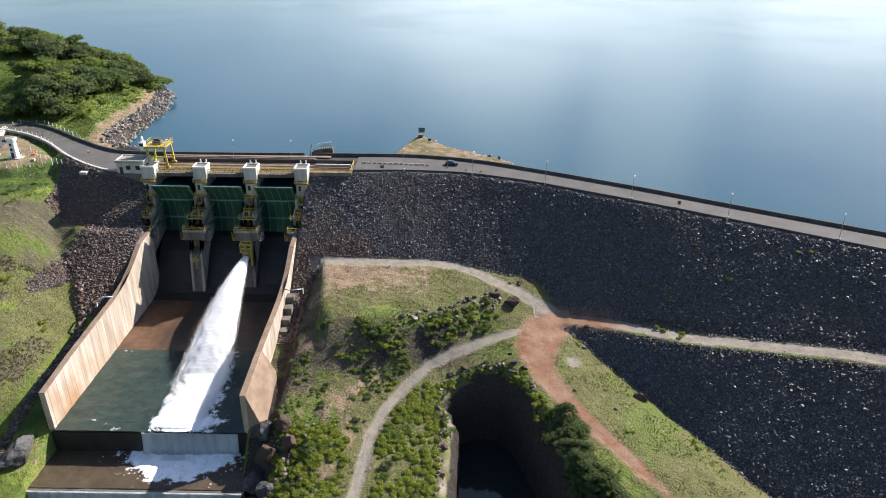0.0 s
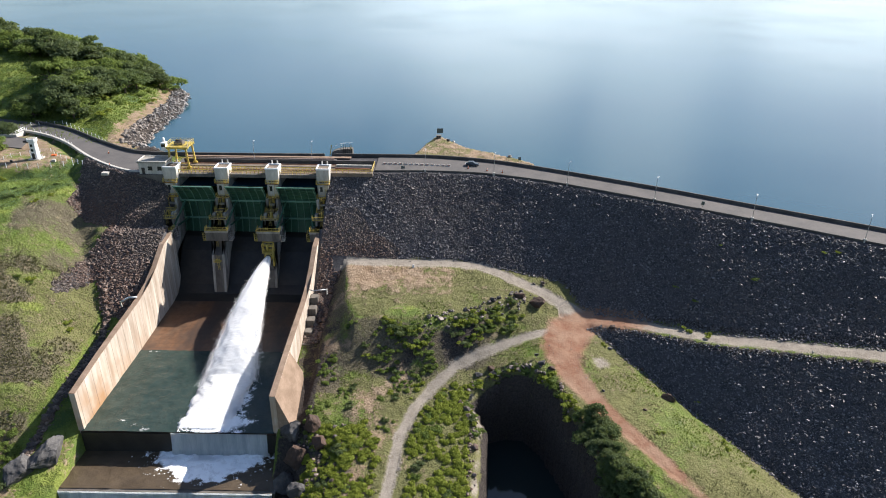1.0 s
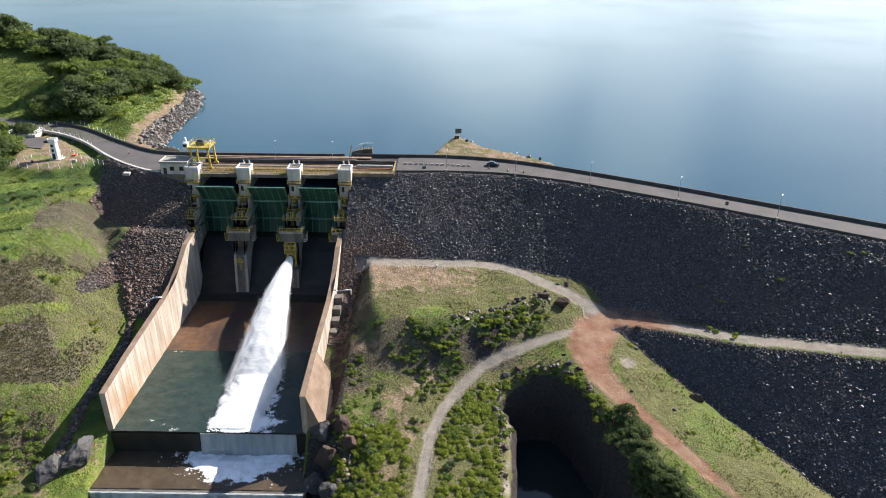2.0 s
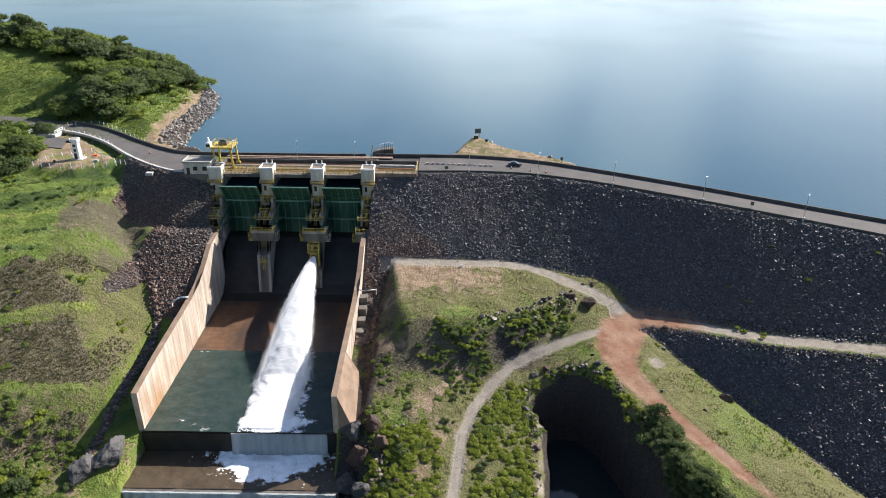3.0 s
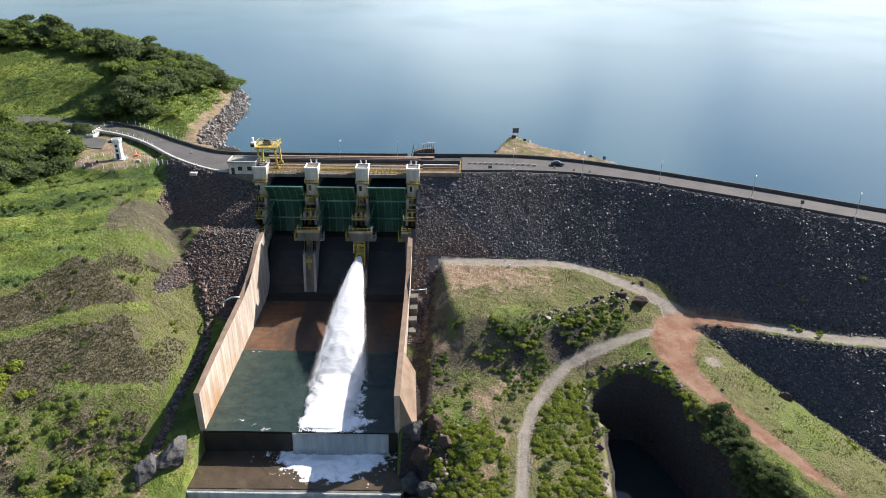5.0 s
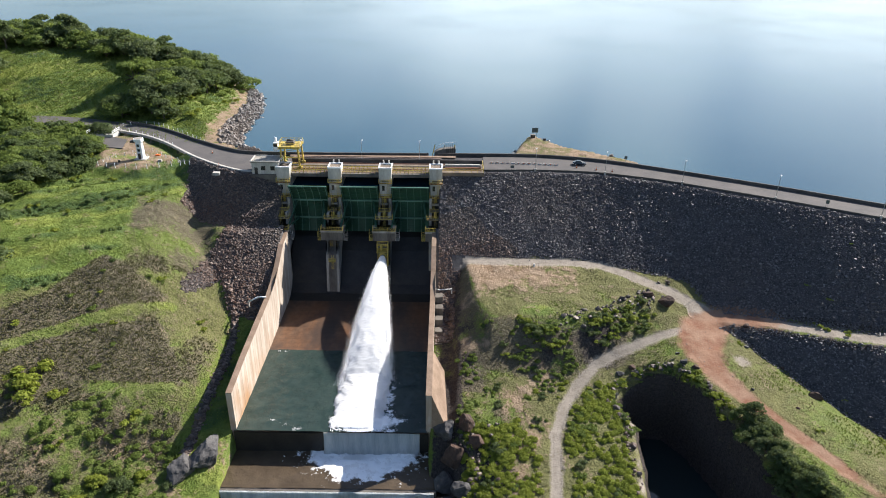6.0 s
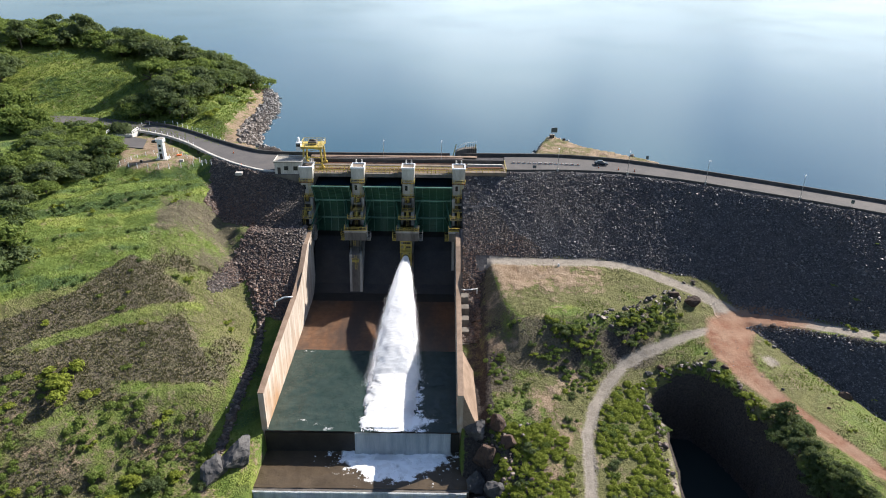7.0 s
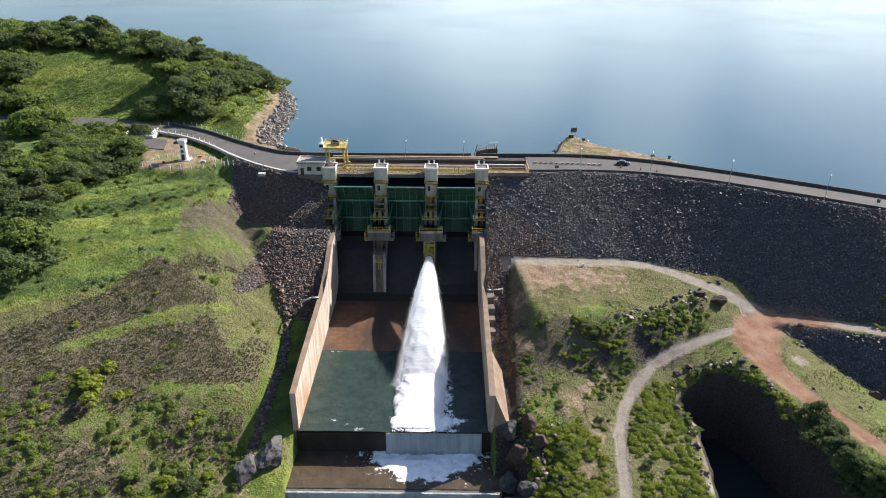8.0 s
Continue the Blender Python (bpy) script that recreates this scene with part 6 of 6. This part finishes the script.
bank = (x < -28) & (y < 121)
ok = (pick(L["pit"], x, y) < 0.4) & (near_edge & (rs.random(len(x)) < 0.55) | rim & (rs.random(len(x)) < 0.9) | bank & (rs.random(len(x)) < 0.7)) & (pick(L["roads"], x, y) > 2.5) & (pick(L["toe"], x, y) > 2.6)
x, y = x[ok], y[ok]
ob = scatter_solids("loose_rocks", x, y, rs.gamma(2.5, 0.2, len(x)) + 0.2, riprap_warm, 6)
tagged(ob, "loose brown rocks on the slope and pit rim", "rocks", kind="stuff")
x, y = spots(3000, -22, 110, 88, 178)
ok = ((pick(gravel, x, y) > 0.35) | (pick(red, x, y) > 0.5)) & (pick(L["pit"], x, y) < 0)
x, y = x[ok], y[ok]
ob = scatter_solids("track_gravel", x, y, rs.gamma(2.0, 0.04, len(x)) + 0.08, shore_mat, 8, 0.3)
tagged(ob, "pale loose gravel on the tracks", "gravel", kind="stuff")


def boulder(x, y, sx, sy, sz, mat, label, seed, name="boulder"):
    bm = bmesh.new()
    bmesh.ops.create_icosphere(bm, subdivisions=4, radius=1)
    g = random.Random(seed)
    cuts = [(Vector((g.gauss(0, 1), g.gauss(0, 1), g.gauss(0, 1))).normalized(), g.uniform(0.45, 0.85)) for _ in range(22)]
    for v in bm.verts:
        c = v.co.copy()
        for n, h in cuts:
            over = c.dot(n) - h
            if over > 0:
                c -= n * over * 0.95
        c *= 1.25 * (1 + 0.10 * noise.noise(c * 4.0 + Vector((seed, 0, 0))) + 0.05 * noise.noise(c * 11.0))
        v.co = Vector((c.x * sx, c.y * sy, c.z * sz))
    z = float(height_at(np.array([x]), np.array([y]))[0])
    ob = part(name, bm, mat)
    ob.location = (x, y, z + sz * 0.15)
    return tagged(ob, label, "rock")


grey_rock = plain("grey_bedrock", (0.11, 0.106, 0.104), (0.03, 0.029, 0.03), 0.5, 0.8, bump=0.9)
red_rock = plain("reddish_bedrock", (0.095, 0.058, 0.042), (0.03, 0.022, 0.019), 0.5, 0.85, bump=0.9)
boulder(47, 129.2, 1.6, 1.3, 1.2, red_rock, "brown boulder lying on the grass slope", 1)
boulder(18.5, 158.6, 2.6, 1.8, 1.6, red_rock, "flat reddish boulder at the platform edge", 2)
boulder(14.0, 160.4, 1.6, 1.4, 1.2, red_rock, "reddish boulder among loose rocks", 3)
boulder(-93.6, 113.8, 3.0, 4.2, 4.0, grey_rock, "grey bedrock outcrop at the edge of the apron", 4, "rock_outcrop")
boulder(-97.5, 110.0, 3.0, 3.5, 3.2, grey_rock, "grey bedrock outcrop below the grassy hill", 5, "rock_outcrop")
for k, (bx, by, s) in enumerate(((-40.5, 120.5, 2.4), (-38.4, 115.0, 2.8), (-40.8, 111.0, 2.6), (-36.0, 120.5, 2.0), (-37.0, 106.5, 2.6), (-33.5, 116.5, 1.8), (-41.2, 104.5, 2.8))):
    boulder(bx, by, s * 1.1, s, s * 1.1, red_rock if k % 2 else grey_rock, "reddish bedrock outcrop beside the basin" if k % 2 else "dark bedrock outcrop beside the basin", 10 + k, "rock_outcrop")
for k, (bx, by, s) in enumerate(((37.5, 150.5, 0.9), (36.0, 145.0, 0.6), (43, 139, 0.6), (31, 128, 0.5), (39.5, 123, 0.5), (2.2, 136.8, 1.1), (5.5, 138.2, 1.0), (17.6, 137.2, 1.2), (19.8, 135.0, 1.0), (-40.5, 191, 0.9))):
    boulder(bx, by, s, s * 0.8, s * 0.7, grey_rock if k % 2 else red_rock, "small weathered rock on the grass", 30 + k, "rock")


# ---------------- trees and shrubs ----------------
def leaf_mesh(name, blobs, count, leaf, mat, seed):
    """A crown of many small leaf sprays spread over lobes of uneven size."""
    g = np.random.default_rng(seed)
    w = np.array([r ** 2 for *_, r in blobs])
    k = g.choice(len(blobs), count, p=w / w.sum())
    c = np.array([b[:3] for b in blobs])[k]
    r = np.array([b[3] for b in blobs])[k]
    d = g.normal(size=(count, 3))
    d /= np.linalg.norm(d, axis=1, keepdims=True)
    d[:, 2] = np.where(d[:, 2] < -0.35, -d[:, 2], d[:, 2])
    P = c + d * (r * (0.5 + 0.62 * g.random(count) ** 0.8))[:, None] * np.array([1.08, 1.08, 0.55])
    n = d + 0.7 * g.normal(size=(count, 3)) + np.array([0, 0, 0.5])
    n /= np.linalg.norm(n, axis=1, keepdims=True)
    u = np.cross(n, g.normal(size=(count, 3)))
    u /= np.linalg.norm(u, axis=1, keepdims=True) + 1e-9
    v = np.cross(n, u)
    s = leaf * (0.6 + 0.8 * g.random(count))[:, None]
    bend = n * s * 0.25
    co = np.stack([P - u * s, P - v * s * 0.55 - bend, P + u * s, P + v * s * 0.55 - bend], 1).reshape(-1, 3)
    F = np.arange(count * 4).reshape(-1, 4)
    me = bpy.data.meshes.new(name)
    me.from_pydata(co.tolist(), [], F.tolist())
    me.materials.append(mat)
    return me


def tree(kind, seed, mat, label):
    """Tapered trunk, limbs, and an uneven crown."""
    g = random.Random(seed)
    t = empty("tree")
    h, r, lobes = {"broad": (7.4, 6.2, 26), "round": (6.8, 4.5, 18), "tall": (10.0, 4.9, 22)}[kind]
    blobs = []
    for i in range(lobes):
        a = g.uniform(0, 6.283)
        q = r * math.sqrt(g.random()) * 0.82
        z = h * (0.34 + 0.5 * (1 - (q / r) ** 2)) + g.uniform(-1.2, 0.6)
        blobs.append((q * math.cos(a), q * math.sin(a), z, r * g.uniform(0.18, 0.40)))
    bm = bmesh.new()
    fork = Vector((g.uniform(-0.3, 0.3), g.uniform(-0.3, 0.3), h * 0.36))
    tube(bm, (0, 0, -0.8), fork, 0.34, 0.22, 7)
    part("trunk", bm, bark, t)
    for b in blobs[:6]:
        bm = bmesh.new()
        tube(bm, fork, (b[0] * 0.85, b[1] * 0.85, b[2] - b[3] * 0.3), 0.16, 0.05, 5)
        part("limb", bm, bark, t)
    crown = new("crown", leaf_mesh("crown", blobs, int(lobes * 95), 0.43, mat, seed))
    crown.parent = t
    return tagged(t, label, "tree", "trees on the wooded hill")


def shrub(seed, mat, label, leaf=0.2, count=520, flat_=0.75):
    g = random.Random(seed)
    t = empty("shrub")
    blobs = [(g.gauss(0, 0.6), g.gauss(0, 0.6), g.uniform(0.15, 0.9) * flat_, g.uniform(0.25, 0.75)) for _ in range(10)]
    stems = bmesh.new()
    for b in blobs[:4]:
        tube(stems, (0, 0, -0.3), b[:3], 0.05, 0.02, 5)
    part("stems", stems, bark, t)
    o = new("foliage", leaf_mesh("foliage", blobs, count, leaf, mat, seed))
    o.parent = t
    return tagged(t, label, "shrub", "shrubs on the slopes")


protos = [tree("broad", 1, leaf_a, "broad green tree with a spreading leafy crown"), tree("round", 2, leaf_a, "round green tree in the wood"), tree("tall", 3, leaf_b, "tall dark green tree in the wood"), tree("broad", 4, leaf_b, "broad dark green tree on the hill"), tree("round", 5, leaf_c, "light green young tree"), tree("broad", 6, leaf_a, "flat-topped green tree with layered branches")]
shrubs = [shrub(11, leaf_c, "bright green leafy shrub on the slope"), shrub(12, leaf_a, "green bushy shrub among the grass"), shrub(13, leaf_b, "dark green shrub at the rock edge"), shrub(14, leaf_c, "low yellowish green shrub", flat_=0.5)]
tr = random.Random(21)
placed_t, first_used = [], set()


def place(pool_, i, x, y, sc, sink=0.0):
    z = float(height_at(np.array([x]), np.array([y]))[0]) - sink
    m = Matrix.Translation((x, y, z)) @ Matrix.Rotation(tr.uniform(0, 6.28), 4, "Z")
    ob = pool_[i]
    if (id(pool_), i) not in first_used:
        first_used.add((id(pool_), i))
        ob.matrix_basis = m
        o = ob
    else:
        o = copy_thing(ob, m)
    o.scale = (sc * tr.uniform(0.9, 1.12), sc * tr.uniform(0.9, 1.12), sc * tr.uniform(0.85, 1.15))


def wood(n, ok, x0, x1, y0, y1, gap, s0, s1, kinds):
    """Plants up to n trees on a stretch of land, none too near another."""
    g = np.random.default_rng(n * 7 + int(gap * 10))
    x, y = g.uniform(x0, x1, n * 40), g.uniform(y0, y1, n * 40)
    keep = ok(x, y)
    done = 0
    for a, b in zip(x[keep], y[keep]):
        if done >= n:
            break
        if any((a - c) ** 2 + (b - e) ** 2 < (gap * (0.75 + 0.5 * f)) ** 2 for c, e, f in placed_t):
            continue
        sc = tr.uniform(s0, s1)
        placed_t.append((a, b, sc / 1.4))
        place(protos, tr.choice(kinds), a, b, sc, 0.4 + 1.3 * sc)
        done += 1


SH_LINE = V2(SHORE + [SHORE[0]])
MEADOWS = [[(-122, 262), (-122, 292), (-132, 300), (-140, 284), (-149, 263), (-143, 250), (-128, 246)], [(-168, 270), (-178, 304), (-222, 322), (-246, 302), (-214, 266), (-190, 262)], [(-188, 218), (-200, 240), (-230, 254), (-250, 236), (-210, 196)]]


def inside(pt, poly):
    return sd_poly(pt[0], pt[1], poly)


def hill_ok(x, y):
    sh_ = inside((x, y), SHORE)
    keep = (sh_ > 7) & ~((sh_ < 12) & (y < 300)) & (-sd_line(x, y, EDGE_U) > 6)
    for m in MEADOWS:
        keep &= inside((x, y), m) < -1
    return keep


wood(250, hill_ok, -310, -126, 255, 412, 4.3, 1.0, 1.65, [0, 1, 2, 3, 3, 5, 5])
wood(60, lambda x, y: (sd_line(x, y, EDGE_D) > 4) & (inside((x, y), TOWER_PAD) < -4) & (inside((x, y), MEADOWS[2]) < -1), -203, -158, 200, 252, 4.8, 0.75, 1.15, [0, 1, 2, 3, 3, 5])
wood(34, lambda x, y: (sd_line(x, y, EDGE_D) > 3.5) & (sd_line(x, y, EDGE_D) < 15) & (inside((x, y), TOWER_PAD) < -5) & (inside((x, y), MEADOWS[2]) < -1), -214, -171, 215, 262, 4.2, 1.15, 1.6, [0, 1, 3, 5, 5])
wood(22, lambda x, y: (y - 150) > -1.25 * (x + 172), -215, -164, 128, 200, 5.5, 0.7, 1.05, [0, 1, 3, 3, 2])
wood(30, lambda x, y: (inside((x, y), PIT) > -3.5) & (inside((x, y), PIT) < 2.0) & (x > 23) & (y < 119), 22, 44, 88, 119, 1.9, 0.36, 0.55, [2, 3, 3, 2])
wood(9, lambda x, y: np.hypot(x + 168, y - 153) < 11, -184, -156, 140, 168, 4.6, 1.1, 1.5, [3, 2, 0, 3])
wood(12, lambda x, y: x < 9999, -120, -98, 92, 108, 3.2, 0.3, 0.5, [1, 4, 0, 3])
wood(3, lambda x, y: x < 9999, -166, -159, 208, 222, 4.0, 0.45, 0.7, [1, 4])


def brush(n, region, ok, kinds, s0, s1):
    g = np.random.default_rng(n * 13 + int(abs(region[0])))
    x, y = g.uniform(region[0], region[1], n * 40), g.uniform(region[2], region[3], n * 40)
    keep = ok(x, y)
    for a, b in list(zip(x[keep], y[keep]))[:n]:
        place(shrubs, tr.choice(kinds), a, b, tr.uniform(s0, s1), 0.1)


def road_far(x, y, r=3.0):
    return (pick(L["roads"], x, y) > r) & (pick(L["toe"], x, y) > r)


def thicket(n, region, ok, mat, s0, s1, label):
    """Low tangled undergrowth over a patch of ground, in one mesh."""
    g = np.random.default_rng(n * 17 + int(abs(region[0])))
    x, y = g.uniform(region[0], region[1], n * 40), g.uniform(region[2], region[3], n * 40)
    keep = ok(x, y)
    x, y = x[keep][:n], y[keep][:n]
    z = height_at(x, y)
    r = g.uniform(s0, s1, len(x))
    blobs = list(zip(x, y, z + 0.1 * r, r))
    ob = new("undergrowth", leaf_mesh("undergrowth", blobs, int(len(x) * 150), 0.2, mat, n))
    return tagged(ob, label, "undergrowth", kind="stuff")


pitd = lambda x, y: pick(L["pit"], x, y)
platd = lambda x, y: inside((x, y), PLATFORM)
brush(90, (-26, 14, 139, 158), lambda x, y: (platd(x, y) > -9) & (platd(x, y) < 0.5) & road_far(x, y) & (vnoise(x, y, 6, 91) > -0.25), [0, 1, 2, 1, 0], 0.35, 1.15)
thicket(360, (-37, -20.5, 92, 121), lambda x, y: road_far(x, y) & (vnoise(x, y, 6, 92) > -0.3), leaf_c, 0.3, 1.0, "bright yellow-green undergrowth on the river bank")
brush(24, (-36, -21, 94, 120), lambda x, y: road_far(x, y), [0, 1, 2], 0.5, 1.2)
thicket(520, (-14, -0.5, 88, 134), lambda x, y: (pitd(x, y) < 0.6) & road_far(x, y, 2.4) & (vnoise(x, y, 5, 93) > -0.5), leaf_c, 0.25, 0.85, "bright green undergrowth between the track and the pit")
brush(26, (-14, -0.5, 90, 134), lambda x, y: (pitd(x, y) < 0.6) & road_far(x, y, 2.6), [0, 1, 2], 0.4, 1.0)
brush(44, (-2, 28, 118, 140), lambda x, y: (pitd(x, y) > -1.2) & (pitd(x, y) < 0.6) & road_far(x, y, 2.6), [0, 2, 1, 3], 0.5, 1.1)
thicket(240, (-38, -6, 119, 150), lambda x, y: (platd(x, y) < 0) & road_far(x, y) & (vnoise(x, y, 5, 95) > 0.05), leaf_a, 0.2, 0.65, "patchy green undergrowth on the brown slope")
brush(18, (-38, -10, 119, 150), lambda x, y: (platd(x, y) < 0) & road_far(x, y), [2, 1, 3], 0.4, 0.9)
thicket(420, (-160, -99, 90, 122), lambda x, y: vnoise(x, y, 7, 94) > -0.25, leaf_a, 0.3, 1.1, "mixed green undergrowth at the foot of the terraces")
brush(24, (-160, -99, 92, 124), lambda x, y: x < 9999, [0, 1, 3], 0.6, 1.5)
thicket(130, (-172, -124, 140, 200), lambda x, y: (pick(streak, x, y) > 0.25) & (pick(lush, x, y) > 0.5), leaf_b, 0.25, 0.7, "dark low weeds in the long grass")
brush(16, (-150, -100, 128, 160), lambda x, y: x < 9999, [1, 3], 0.5, 1.0)
brush(3, (-137, -133, 118, 124), lambda x, y: x < 9999, [0], 2.0, 2.5)
brush(12, (-175, -118, 165, 205), lambda x, y: (inside((x, y), TOWER_PAD) < -2) & ((x + 118) < -0.2 * (190 - y)), [1, 3, 0], 0.6, 1.2)
brush(16, (-160, -122, 250, 312), lambda x, y: inside((x, y), SHORE) > 6, [1, 2, 0], 0.9, 1.9)
brush(6, (26, 66, 100, 150), lambda x, y: road_far(x, y) & (pitd(x, y) < -3), [3, 0], 0.4, 0.9)
brush(6, (30, 100, 120, 165), lambda x, y: pick(L["on_dam"], x, y) & (pick(L["berm_d"], x, y) > 6), [1, 3], 0.4, 0.8)


# ---------------- grass ----------------
def tufts(name, x, y, h, mat, seed, label):
    """Many tufts of a few bent blades each, in one mesh."""
    g = np.random.default_rng(seed)
    n, B = len(x), 5
    z = height_at(x, y) - 0.05
    a = g.uniform(0, 6.283, (n, B))
    lean = g.uniform(0.25, 0.9, (n, B)) * h[:, None]
    hh = h[:, None] * g.uniform(0.6, 1.1, (n, B))
    w = 0.30 * h[:, None] * g.uniform(0.6, 1.3, (n, B))
    cx, cy = np.cos(a), np.sin(a)
    base = np.stack([x, y, z], -1)[:, None, :]
    p0 = base + np.stack([-cy * w, cx * w, 0 * w], -1)
    p1 = base + np.stack([cy * w, -cx * w, 0 * w], -1)
    p2 = base + np.stack([cx * lean, cy * lean, hh], -1)
    P = np.stack([p0, p1, p2], 2).reshape(-1, 3)
    me = bpy.data.meshes.new(name)
    me.from_pydata(P.tolist(), [], np.arange(len(P)).reshape(-1, 3).tolist())
    me.materials.append(mat)
    return tagged(new(name, me), label, "grass", kind="stuff")


bare_ = np.maximum.reduce([gravel, red, soil * 0.9, rock])
not_dam = ~L["on_dam"] & ~L["crest"]
x, y = spots(60000, -178, -89, 95, 212)
ok = pick(not_dam, x, y) & (pick(heath, x, y) < 0.4) & (pick(bare_, x, y) < 0.35) & (rs.random(len(x)) < 0.95)
deep = ok & (pick(lush, x, y) > 0.55)
tufts("grass", x[deep], y[deep], rs.uniform(0.12, 0.36, deep.sum()), lush_mat, 41, "tall lush green grass on the hillside")
thin_ = ok & ~deep & (rs.random(len(x)) < 0.35)
tufts("grass", x[thin_], y[thin_], rs.uniform(0.15, 0.4, thin_.sum()), grass_mat, 46, "short olive grass on the terraces")
x, y = spots(26000, -165, -97, 95, 165)
ok = pick(not_dam, x, y) & (pick(heath, x, y) > 0.45)
tufts("scrub", x[ok], y[ok], rs.uniform(0.22, 0.55, ok.sum()), drygrass_mat, 42, "brown dry scrub on the terraces")
x, y = spots(26000, -43, 75, 90, 176)
ok = pick(not_dam, x, y) & (pick(bare_, x, y) < 0.45) & (pick(L["pit"], x, y) < 1.0)
hm = ok & (pick(heath, x, y) < 0.5) & (vnoise(x, y, 6, 51) > 0.0) & (pick(dry, x, y) < 0.8)
tufts("grass", x[hm], y[hm], rs.uniform(0.15, 0.45, hm.sum()), grass_mat, 43, "patchy green grass on the valley ground")
hm = ok & ((pick(heath, x, y) >= 0.4) | (vnoise(x, y, 6, 51) < -0.35))
tufts("scrub", x[hm], y[hm], rs.uniform(0.15, 0.38, hm.sum()), drygrass_mat, 44, "dry brown scrub on the valley ground")
x, y = spots(22000, -240, -120, 222, 320)
ok = pick(L["up"], x, y) & (pick(L["shore"], x, y) > 5.5) & (pick(bare_, x, y) < 0.5)
tufts("grass", x[ok], y[ok], rs.uniform(0.3, 0.7, ok.sum()), lush_mat, 45, "bright green meadow grass by the lake")
